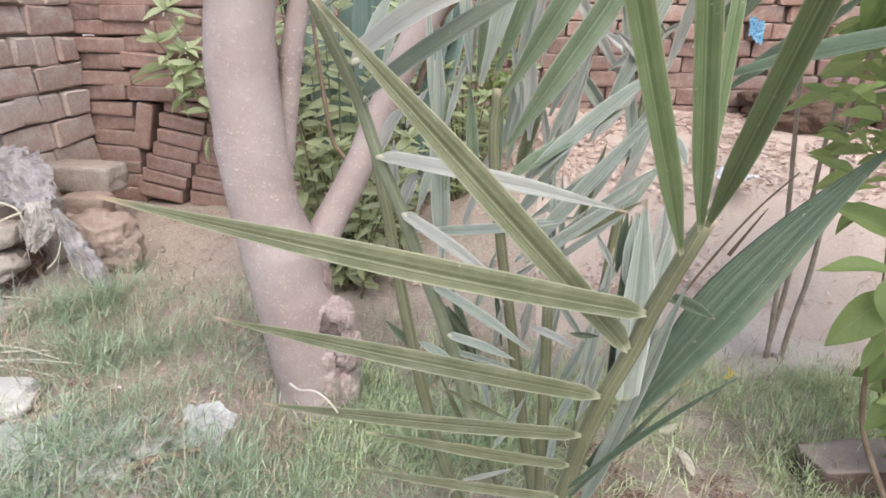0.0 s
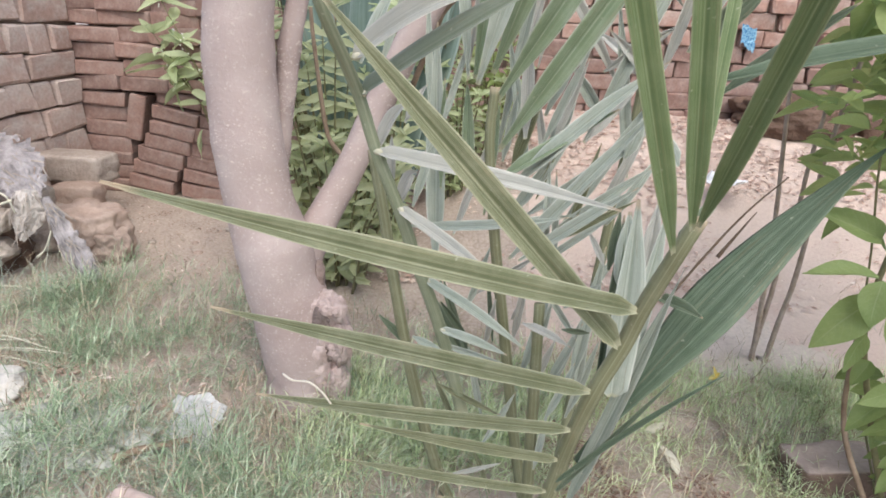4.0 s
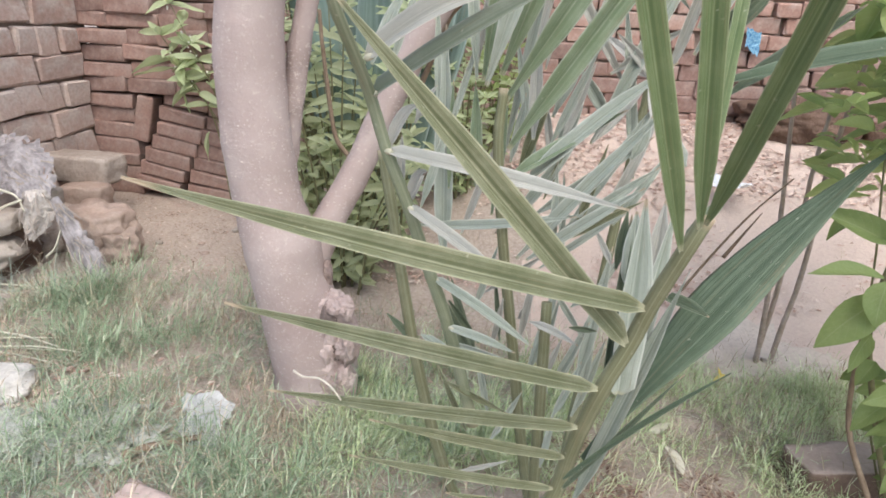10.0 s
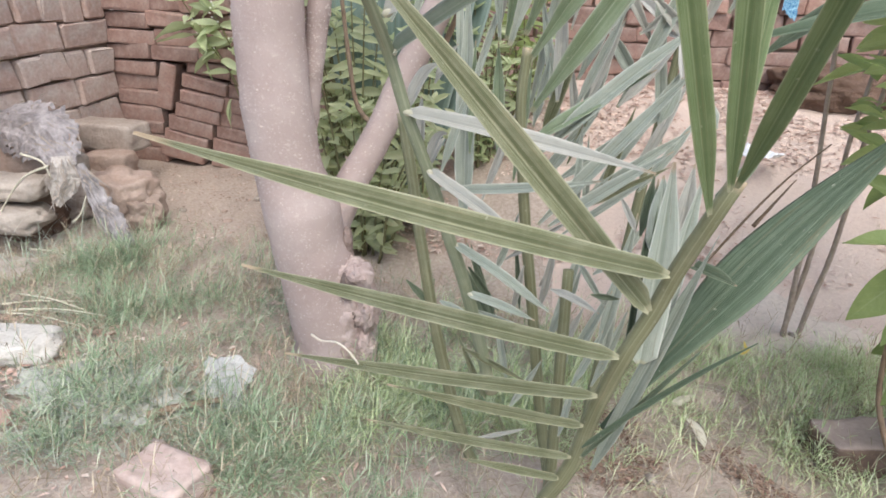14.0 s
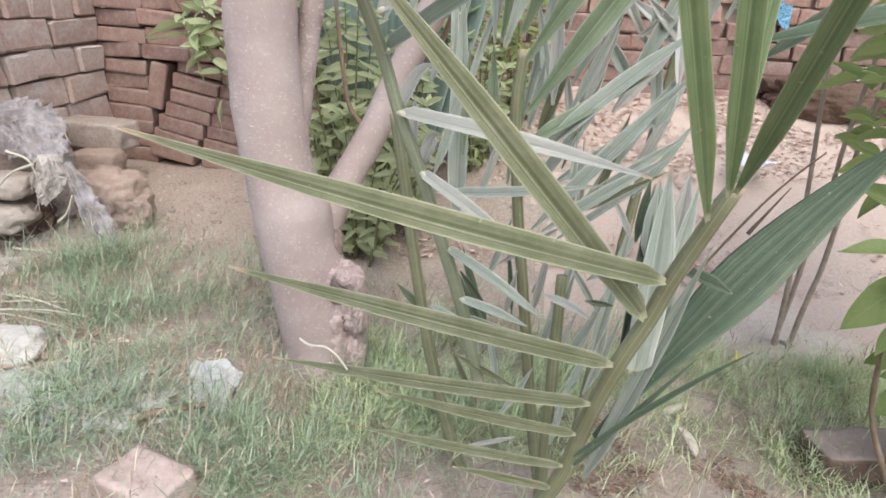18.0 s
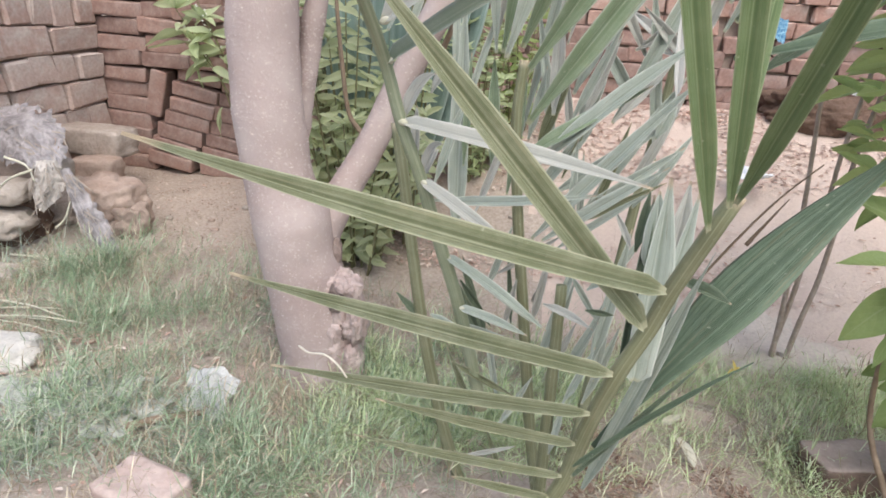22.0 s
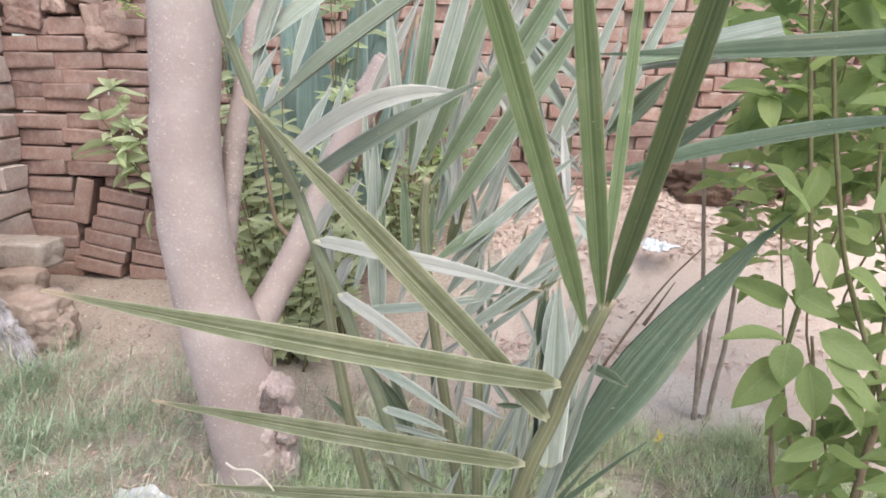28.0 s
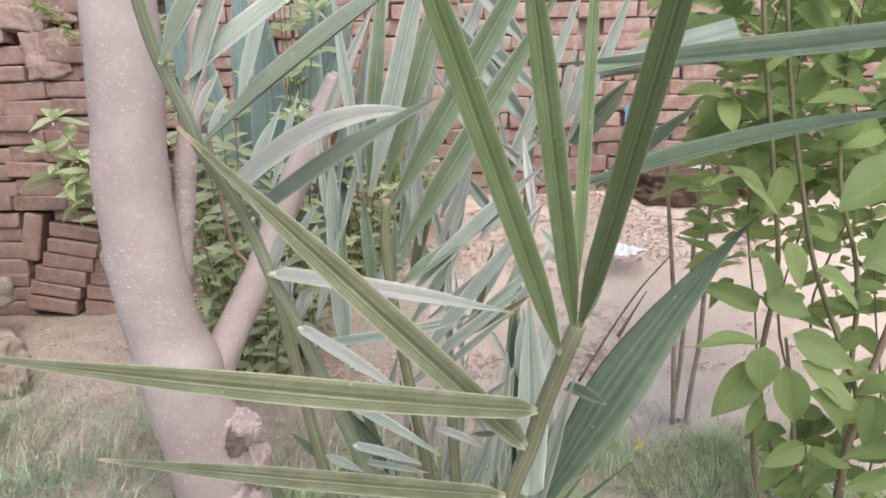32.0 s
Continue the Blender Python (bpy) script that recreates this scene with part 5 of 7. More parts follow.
stem(sapling, [(-0.243, 1.950, 0.572), (-0.287, 1.950, 0.632), (-0.305, 1.950, 0.746), (-0.319, 1.950, 0.881), (-0.324, 1.950, 0.958)], 0.007, 0.005, TWIG)

rng = random.Random(11)
rest = {}
for n in range(1250):
    y, z = rng.uniform(1.40, 2.15), 0.50 + 1.05 * rng.random() ** 0.6
    left = 0.70 + 0.46 * (y - 1.4) + 0.55 * max(0.0, 0.80 - z) - 0.10 * smooth_step((z - 1.0) / 0.2)
    x = left + rng.random() ** 0.8 * 0.64
    a = rng.uniform(0, 6.28)
    d = Vector((math.cos(a), math.sin(a) * 0.5, rng.uniform(-0.7, 0.35))).normalized()
    s = rng.uniform(0.032, 0.08) + (0.032 if z > 0.9 and y < 1.62 else 0.0)
    b = Vector((x, y, z))
    w, roll = s * rng.uniform(0.42, 0.55), rng.uniform(-0.7, 0.7)
    kind = (LEAF, LEAF_YELLOW, LEAF, LEAF_YELLOW, LEAF_DEEP if z < 1.0 else LEAF_YELLOW)[rng.randrange(5)]
    if n % 8 == 0:
        shrub_leaf(shrub, b, b + d * s, w, kind, roll)
    else:
        rest.setdefault(kind.name, []).append((b, b + d * s, w, roll))
for n in range(90):
    # leaves at breast height on the far side
    b = Vector((rng.uniform(1.04, 1.34), rng.uniform(1.38, 1.62), rng.uniform(0.55, 0.90)))
    a, s = rng.uniform(0, 6.28), rng.uniform(0.05, 0.09)
    d = Vector((math.cos(a), math.sin(a) * 0.4, rng.uniform(-0.8, 0.2))).normalized()
    rest[(LEAF, LEAF_DEEP)[n % 2].name].append((b, b + d * s, s * rng.uniform(0.42, 0.55), rng.uniform(-0.6, 0.6)))
for n in range(130):
    # low leaves over the brick
    b = Vector((rng.uniform(0.93, 1.32), rng.uniform(1.30, 1.50), rng.uniform(0.12, 0.50)))
    a, s = rng.uniform(0, 6.28), rng.uniform(0.05, 0.095)
    d = Vector((math.cos(a), math.sin(a) * 0.4, rng.uniform(-0.9, 0.1))).normalized()
    if b.x > 0.93 + 0.5 * abs(b.z - 0.3):
        rest[(LEAF, LEAF_DEEP)[n % 3 > 0].name].append((b, b + d * s, s * rng.uniform(0.42, 0.55), rng.uniform(-0.6, 0.6)))
for n in range(230):
    # a dense screen higher up
    y = rng.uniform(1.6, 2.3)
    b = Vector((0.78 + 0.50 * (y - 1.6) + rng.random() * 0.75, y, rng.uniform(0.85, 1.5)))
    a, s = rng.uniform(0, 6.28), rng.uniform(0.05, 0.10)
    d = Vector((math.cos(a), math.sin(a) * 0.4, rng.uniform(-0.7, 0.3))).normalized()
    rest[(LEAF, LEAF_YELLOW, LEAF_DEEP)[rng.randrange(3)].name].append((b, b + d * s, s * rng.uniform(0.4, 0.55), rng.uniform(-0.6, 0.6)))
for n in range(200):
    y = rng.uniform(1.45, 2.1)
    b = Vector((1.02 + 0.50 * (y - 1.45) + rng.random() * 0.62, y, rng.uniform(0.28, 0.95)))
    a, s = rng.uniform(0, 6.28), rng.uniform(0.035, 0.075)
    d = Vector((math.cos(a), math.sin(a) * 0.5, rng.uniform(-0.7, 0.3))).normalized()
    rest[(LEAF, LEAF_YELLOW, LEAF_DEEP)[rng.randrange(3)].name].append((b, b + d * s, s * rng.uniform(0.4, 0.52), rng.uniform(-0.7, 0.7)))
for kind in (LEAF, LEAF_YELLOW, LEAF_DEEP):
    crown(shrub, "foliage", rest[kind.name], kind)
for k in range(6):
    x, sway = 0.90 + k * 0.085, 0.035 * math.sin(k * 2.3 + 1.0)
    stem(shrub, [(1.05 + 0.03 * k, 1.46, 0.0), (x + 0.06, 1.52, 0.30), (x + sway, 1.55, 0.55), (x + 0.03 - sway, 1.57, 0.82), (x + 0.05 * math.cos(k * 3.0) + sway, 1.58 + 0.03 * k, 1.08), (x - sway, 1.60, 1.35), (x + 0.12 * math.sin(k * 2.0), 1.60 + 0.04 * k, 1.75)], 0.0026 + 0.0006 * (k % 3), 0.0013, (TWIG_GREEN, TWIG)[k % 2], sides=6, rough=0.3)

rng = random.Random(77)
for n in range(80):
    y = rng.uniform(1.55, 1.95)
    b = Vector((0.80 + 0.42 * (y - 1.55) + 0.24 * rng.random(), y, 0.66 + 0.36 * rng.random()))
    d = Vector((rng.choice((-1, -1, 1)) * rng.uniform(0.4, 1.0), rng.uniform(-0.5, 0.3), rng.uniform(-0.5, 0.5))).normalized()
    s = rng.uniform(0.05, 0.085)
    shrub_leaf(shrub, b, b + d * s, s * rng.uniform(0.34, 0.46), LEAF_YELLOW if n % 3 else LEAF, rng.uniform(-0.6, 0.6))

bushy("green_bush", (-0.36, 2.28, 0.05), "pale sage-green bush growing behind the forked tree", "bush", 20, 0.62, 0.30, 0.085, 0.028, LEAF_BUSH, 3, 2)
bushy("green_bush", (-0.42, 2.42, 0.08), "tall pale sage-green bush behind the tree trunk", "bush", 16, 0.95, 0.30, 0.09, 0.029, LEAF_BUSH, 8, 2)
bushy("young_bush", (0.0, 2.80, 0.25), "pale green young bush before the brick wall", "bush", 24, 0.66, 0.24, 0.075, 0.020, LEAF_YOUNG, 5)
bushy("young_bush", (-0.22, 2.45, 0.10), "pale green upright weed behind the sawn limb", "bush", 9, 1.3, 0.22, 0.09, 0.028, LEAF_YOUNG, 15)
bushy("young_bush", (0.15, 2.98, 0.45), "bright green weed growing against the brick wall", "bush", 7, 0.62, 0.20, 0.08, 0.03, LEAF_YELLOW, 25)
bushy("young_bush", (-0.56, 2.70, 0.10), "pale green weed growing beside the brick stack", "bush", 10, 1.2, 0.20, 0.09, 0.026, LEAF_YOUNG, 27)


def build_flowering_weed():
    plant = thing("flowering_weed", (-1.12, 2.88, 0.1), "pale green weed with small white flowers beside the bricks", "weed")
    r = random.Random(21)
    leaves, buds = [], []
    for tip, n in (((-1.245, 2.87, 0.955), 9), ((-1.30, 2.87, 0.83), 5), ((-1.17, 2.86, 0.80), 6), ((-1.22, 2.86, 0.70), 4)):
        base = Vector((-1.08, 2.93, 0.1))
        pts = [base, base.lerp(Vector(tip), 0.5) + Vector((0.07, 0, 0.04)), Vector(tip)]
        stem(plant, pts, 0.004, 0.002, TWIG_GREEN, sides=6)
        line = spline(pts, 10)
        leaves += leafy_stem(r, line[12:], 2, 0.125, 0.042)
        for _ in range(n):
            buds.append(line[-1 - r.randrange(5)] + Vector((r.uniform(-0.02, 0.02), r.uniform(-0.03, 0.0), r.uniform(-0.01, 0.03))))
    for b, t in (((-1.20, 2.86, 0.69), (-1.24, 2.85, 0.52)), ((-1.17, 2.86, 0.62), (-1.28, 2.85, 0.55)), ((-1.12, 2.86, 0.44), (-1.14, 2.85, 0.31)), ((-1.25, 2.86, 0.73), (-1.44, 2.85, 0.70)), ((-1.25, 2.86, 0.70), (-1.43, 2.85, 0.655))):
        leaves.append((Vector(b), Vector(t), 0.05, 0.9))
    crown(plant, "foliage", leaves, LEAF_YOUNG)
    for p in buds:
        bm = bmesh.new()
        bmesh.ops.create_icosphere(bm, subdivisions=1, radius=0.0042, matrix=Matrix.Translation(p))
        part("flower", bm, FLOWER, plant, "small white flower")


build_flowering_weed()
sprig = thing("yellow_sprig", (-1.145, 2.970, 1.252), "yellow-green sprig growing between the broken bricks", "sprig")
sprig_line = [(-1.145, 2.970, 1.252), (-1.219, 2.970, 1.318), (-1.282, 2.970, 1.387), (-1.333, 2.970, 1.442)]
stem(sprig, sprig_line, 0.003, 0.0015, TWIG_GREEN, sides=6)
crown(sprig, "foliage", leafy_stem(random.Random(9), spline(sprig_line, 10), 2, 0.06, 0.016), LEAF_YELLOW)


def build_agave():
    plant = thing("agave", (-0.33, 2.64, 0.15), "broad upright blue-green agave behind the tree", "agave")
    r = random.Random(4)
    for k in range(14):
        a = k * 2.4
        lean = 0.10 + 0.16 * (k % 4) / 3
        base = Vector((-0.33 + 0.07 * math.cos(a), 2.64 + 0.04 * math.sin(a), 0.15))
        tip = base + Vector((math.cos(a) * lean * 2.1, math.sin(a) * lean * 0.6, r.uniform(1.05, 1.5)))
        cross = [(-1, 0.3), (-0.5, 0.08), (0, 0.0), (0.5, 0.08), (1, 0.3)]
        v, f, uv = leaf_sheet(base, tip, 0.135, 0.0, (-0.2 * math.cos(a), -1, 0.15), cross, lambda t: (0.7 + 0.3 * smooth_step(t / 0.4)) * (1 - smooth_step((t - 0.55) / 0.45) ** 1.6) + 0.01, 14)
        v, f, uv = thicken(v, f, uv, 5, 14, 0.006)
        part_mesh("blade", v, f, AGAVE, plant, uv)


build_agave()


# ---- bricks ----
def worn_brick(seed, lx, ly, lz, wear=1.0):
    r = random.Random(seed)
    bm = bmesh.new()
    bmesh.ops.create_cube(bm, size=1.0)
    for w in bm.verts:
        w.co = Vector((w.co.x * lx, w.co.y * ly, w.co.z * lz)) + Vector((r.uniform(-1, 1) * 0.004, r.uniform(-1, 1) * 0.004, r.uniform(-1, 1) * 0.0025)) * wear
    bmesh.ops.bevel(bm, geom=list(bm.edges), offset=0.006 * wear, segments=1 if wear < 1.5 else 2, affect="EDGES", profile=0.6)
    for w in bm.verts:
        w.co += Vector((r.uniform(-1, 1), r.uniform(-1, 1), r.uniform(-1, 1))) * 0.0016 * wear
    me = bpy.data.meshes.new("brick")
    bm.to_mesh(me)
    bm.free()
    return me


BRICKS = {}


def brick_set(kind, material, size, count=6, wear=1.0):
    if kind not in BRICKS:
        BRICKS[kind] = [worn_brick(100 + 17 * k + len(kind) * 3, *size, wear) for k in range(count)]
        for me in BRICKS[kind]:
            me.materials.append(material)
    return BRICKS[kind]


def lay(parent, kind, at, r, turn=(0, 0, 0), scale=(1, 1, 1), jitter=1.0):
    ob = new("brick", r.choice(BRICKS[kind]))
    ob.parent = parent
    j = lambda a: r.uniform(-a, a) * jitter
    ob.rotation_euler = [radians(t + j(1.0)) for t in turn]
    ob.location = Vector(at) - Vector(parent.location) + Vector((j(0.004), j(0.007), j(0.0015)))
    ob.scale = scale
    return ob


LEN, WID, THK, COURSE = 0.222, 0.108, 0.064, 0.0682
brick_set("red", BRICK_RED, (LEN, WID, THK), 8, 1.5)
brick_set("grey", BRICK_GREY, (LEN, 0.11, 0.115), 9, 1.9)
brick_set("grey_end", BRICK_GREY, (WID, 0.2, 0.115), 9, 1.9)
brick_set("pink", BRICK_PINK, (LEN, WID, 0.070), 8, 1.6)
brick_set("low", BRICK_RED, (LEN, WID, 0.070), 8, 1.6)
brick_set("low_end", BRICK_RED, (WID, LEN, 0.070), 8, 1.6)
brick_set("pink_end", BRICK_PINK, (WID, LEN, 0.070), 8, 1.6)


def build_red_stack():
    r = random.Random(31)
    stack = thing("brick_stack", (-1.5, 3.1, 0.06), "loose dry stack of worn red bricks", "brick stack")
    face = 3.05
    # long courses above the loose heap
    z = 0.597
    row = 0
    while z < 1.62:
        x = -1.815 - (0.10 if row % 2 else 0.0)
        first = True
        while x < -0.95:
            w = LEN * (0.5 if first and row % 2 else 1.0)
            if z > 1.24 and x + w < -1.18:
                x += w + 0.005
                continue
            w *= r.choice((1.0, 1.0, 0.95, 1.06, 0.72, 1.1)) * r.uniform(0.97, 1.03)
            lay(stack, "red", (x + w / 2, face + WID / 2 + (0.012 if row % 3 == 1 else 0) + r.uniform(-0.022, 0.012), z + 0.007 * math.sin(x * 5 + row)), r, (0, r.uniform(-2.0, 2.0), r.uniform(-5, 5)), (w / LEN, 1, r.uniform(0.96, 1.07)), 1.2)
            x += w - 0.002
            first = False
        z += COURSE
        row += 1
    # lower left pile
    for k, z in enumerate([0.100, 0.168, 0.236, 0.305, 0.378, 0.449, 0.520]):
        lay(stack, "red", (-1.700 + 0.006 * math.sin(k * 2), face + 0.055 + 0.008 * (k % 2), z), r, (0, 2.2 if k in (3, 4) else 0.6, 0))
    lay(stack, "red", (-1.548, face + 0.05, 0.437), r, (0, -76, 0), (0.98, 1, 1.15))
    for z in (0.10, 0.168, 0.236, 0.298):
        lay(stack, "red", (-1.50, face + 0.17, z), r)
    # leaning pile of five, and its neighbour
    for k in range(6):
        z = 0.452 - k * 0.0665
        lay(stack, "red", (-1.352 - 0.030 * k + 0.008 * math.sin(k), face + 0.05, z), r, (0, 10.0, 0))
    lay(stack, "red", (-1.33, face + 0.075, 0.53), r, (0, 7, 0))
    lay(stack, "red", (-1.12, face + 0.075, 0.545), r, (0, 3, 0))
    for k in range(7):
        lay(stack, "red", (-1.11 - 0.024 * k, face + 0.062, 0.49 - k * 0.0675), r, (0, 8.5, 0))
    for k in range(7):
        lay(stack, "red", (-0.93, face + 0.09, 0.09 + k * COURSE), r)
    # backing behind the face
    for row in range(23):
        for x in (-1.68, -1.45, -1.22, -0.99):
            lay(stack, "red", (x, face + 0.168, 0.10 + row * COURSE), r)
    # big broken blocks heaped above the courses
    for n, (x, z, w, h, material) in enumerate(((-1.265, 1.43, 0.15, 0.17, ROUGH_BRICK), (-1.44, 1.40, 0.24, 0.18, ROUGH_BRICK), (-1.338, 1.218, 0.205, 0.20, ROUGH_BRICK), (-1.56, 1.325, 0.11, 0.115, ROUGH_BRICK), (-1.70, 1.27, 0.16, 0.13, BRICK_RED), (-1.68, 1.45, 0.24, 0.15, ROUGH_BRICK), (-1.62, 1.60, 0.28, 0.17, BRICK_PINK), (-1.34, 1.60, 0.30, 0.16, BRICK_PINK))):
        bm = bmesh.new()
        bmesh.ops.create_icosphere(bm, subdivisions=5, radius=1.0)
        off = Vector((n * 3.3, n * 1.7, 0))
        tilt = Matrix.Rotation(radians(7 * math.sin(n * 2.1)), 3, "Y")
        for q in bm.verts:
            d = q.co.normalized()
            p = d.lerp(d / max(abs(d.x), abs(d.y), abs(d.z)), 0.9)
            p *= 1 + 0.16 * noise.noise(d * 1.5 + off) + 0.10 * noise.noise(d * 4 + off) + 0.05 * noise.noise(d * 11 + off) + 0.02 * noise.noise(d * 26 + off)
            q.co = Vector((x, face + 0.045, z)) + tilt @ Vector((p.x * w / 2, p.y * 0.06, p.z * h / 2))
        part("broken_brick", bm, material, stack, "rough broken brick lump")


build_red_stack()


def build_grey_wall():
    r = random.Random(37)
    wall = thing("wall_left", (-1.79, 2.5, 0.0), "wall of pale weathered pinkish-grey bricks", "wall", kind="structure")
    # the wall runs from the corner towards the front; rows of long bricks alternate with rows of ends
    corner, along = Vector((-1.795, 3.035, 0)), Vector((0.02, -1.0, 0)).normalized()
    turn = math.degrees(math.atan2(along.y, along.x))
    out = Vector((-along.y, along.x, 0))
    z, row = 0.084, 0
    while z < 1.55:
        s = -0.01
        while s < 1.15:
            end = row % 2 == 0
            w = (0.135 if end else 0.278) * r.uniform(0.9, 1.1)
            if not end and r.random() < 0.25:
                w *= 0.55
            p = corner + along * (s + w / 2) - out * (0.10 if end else 0.055) + out * r.uniform(-0.008, 0.014)
            lay(wall, "grey_end" if end else "grey", (p.x, p.y, z), r, (r.uniform(-2, 2), r.uniform(-1.5, 1.5), turn + r.uniform(-2.5, 2.5)), (w / (WID if end else LEN), 1, r.uniform(0.90, 1.0)), 1.6)
            s += w + r.uniform(0.004, 0.012)
        z += 0.1175
        row += 1
    c = corner - out * 0.105
    a, b = c - along * 0.10, c + along * 1.15
    bm = bmesh.new()
    bmesh.ops.create_cube(bm, size=1.0, matrix=Matrix.Translation((a + b) / 2 + Vector((0, 0, 0.75))) @ Matrix.Rotation(radians(turn), 4, "Z") @ Matrix.Diagonal((1.25, 0.15, 1.6, 1)))
    part("core", bm, MORTAR, wall, "dark earth core", smooth=False)


build_grey_wall()


def build_back_wall():
    r = random.Random(41)
    for name, x0, x1 in (("wall_back", -1.25, 1.05), ("wall_back_right", 1.05, 3.6)):
        wall = thing(name, ((x0 + x1) / 2, 3.5, 0.3), "dry wall of pinkish worn bricks", "wall", kind="structure")
        z, row = 0.30, 0
        while z < 1.80:
            x = x0 - (0.06 if row % 2 else 0.0) + 0.06
            while x < x1 - 0.05:
                end = r.random() < 0.45
                w = WID if end else LEN
                s = r.uniform(0.92, 1.06)
                # darker red below 0.88 paints the shade at the wall's base
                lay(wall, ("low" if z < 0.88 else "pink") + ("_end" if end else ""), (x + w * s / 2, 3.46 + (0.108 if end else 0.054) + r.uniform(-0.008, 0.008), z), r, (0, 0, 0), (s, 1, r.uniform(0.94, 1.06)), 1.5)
                x += w * s + 0.009
            z += 0.0745
            row += 1
        bm = bmesh.new()
        bmesh.ops.create_cube(bm, size=1.0, matrix=Matrix.Translation(((x0 + x1) / 2, 3.578, 0.95)) @ Matrix.Diagonal((x1 - x0 - 0.004, 0.16, 1.62, 1)))
        part("core", bm, MORTAR, wall, "dark mud core", smooth=False)


build_back_wall()


# ---- stones, slabs and litter ----
def rock(name, at, size, material, label, category, turn=0.0, seed=0, rough=0.3, boxy=0.5, sub=4):
    ob = thing(name, at, label, category)
    bm = bmesh.new()
    bmesh.ops.create_icosphere(bm, subdivisions=sub, radius=1.0)
    off = Vector((seed * 3.7, seed * 1.3, 0))
    rot = Matrix.Rotation(radians(turn), 3, "Z")
    for w in bm.verts:
        d = w.co.normalized()
        cube = d / max(abs(d.x), abs(d.y), abs(d.z))
        p = d.lerp(cube, boxy)
        p *= 1 + rough * noise.noise(d * 1.6 + off) + rough * 0.4 * noise.noise(d * 5 + off) + rough * 0.15 * noise.noise(d * 14 + off)
        w.co = Vector(at) + rot @ Vector((p.x * size[0] / 2, p.y * size[1] / 2, p.z * size[2] / 2))
    part("body", bm, material, ob)
    return ob


rock("broken_brick", (-0.428, 1.122, 0.066), (0.15, 0.10, 0.07), BRICK_LILAC, "pinkish broken brick half sunk in the grass", "brick", -16, 2, 0.07, 0.95)
rock("white_stone", (-1.03, 1.44, 0.08), (0.25, 0.14, 0.075), STONE_WHITE, "whitish flat stone lying in the grass", "stone", 10, 3, 0.16, 0.55)
rock("brick", (0.985, 1.53, 0.028), (0.225, 0.105, 0.095), RUBBLE, "brown brick lying on the soil, sides painted in shade", "brick", 13, 4, 0.09, 0.93)
rock("concrete_slab", (-1.64, 2.73, 0.275), (0.31, 0.15, 0.115), CONCRETE, "grey-brown slab fragment leaning on the bricks", "slab", -4, 5, 0.05, 0.97)
rock("broken_brick", (-1.556, 2.60, 0.190), (0.18, 0.11, 0.092), STONE_BROWN, "brown broken brick below the slab", "brick", 6, 6, 0.10, 0.9)
rock("earth_mound", (-1.64, 2.50, 0.06), (0.58, 0.46, 0.22), SOIL, "dusty heap of earth under the rubble", "mound", 20, 16, 0.25, 0.2)
rock("broken_brick", (-1.330, 2.35, 0.135), (0.25, 0.20, 0.20), STONE_BROWN, "large brown dusty lump in the pile", "brick", -28, 7, 0.22, 0.65, 5)
# added dark rock that paints the shaded end face of the lump above
rock("clod", (-1.225, 2.29, 0.10), (0.14, 0.11, 0.13), MORTAR, "dark rock added as the shaded end of the large lump", "clod", 12, 27, 0.3, 0.5, 5)
rock("stone", (-1.475, 2.31, 0.262), (0.065, 0.06, 0.105), STONE, "small upright pale stone in the pile", "stone", 0, 17, 0.2, 0.5)
rock("stone", (-1.575, 2.12, 0.232), (0.23, 0.15, 0.082), STONE, "rounded pale stone on the rubble pile", "stone", 2, 8, 0.14, 0.5)
rock("stone", (-1.655, 2.07, 0.135), (0.42, 0.19, 0.085), STONE, "flat pale slab of stone jutting from the rubble", "stone", 5, 9, 0.14, 0.6)
# dark block put in place of the shaded hollow below the stones
rock("stone", (-1.66, 2.20, 0.10), (0.34, 0.16, 0.26), CLAY, "dark block painted as the shaded hollow under the rubble pile", "clod", 0, 10, 0.2, 0.5)
rock("stone", (-1.435, 1.858, 0.02), (0.25, 0.16, 0.10), STONE_DUSTY, "dusty rounded boulder before the rubble pile", "stone", 10, 12, 0.2, 0.5)
rock("broken_brick", (-1.74, 2.42, 0.18), (0.32, 0.24, 0.34), STONE_BROWN, "broken brick under the torn sack", "brick", 35, 13, 0.2, 0.7)
rock("pebble", (-0.925, 1.20, 0.075), (0.05, 0.04, 0.035), STONE, "small grey pebble in the grass", "pebble", 0, 41, 0.2, 0.4, 3)
rock("pebble", (-0.852, 1.205, 0.075), (0.05, 0.035, 0.025), BRICK_PINK, "small orange-brown chip of brick", "pebble", 30, 42, 0.2, 0.7, 3)
rock("clay_ledge", (1.48, 3.30, 0.565), (0.50, 0.34, 0.19), CLAY, "dark brown clay ledge before the wall", "ledge", 4, 14, 0.30, 0.6, 5)
rock("clay_ledge", (1.95, 3.32, 0.50), (0.42, 0.26, 0.14), CLAY, "brown clay ledge before the brick wall", "ledge", -4, 15, 0.18, 0.6)


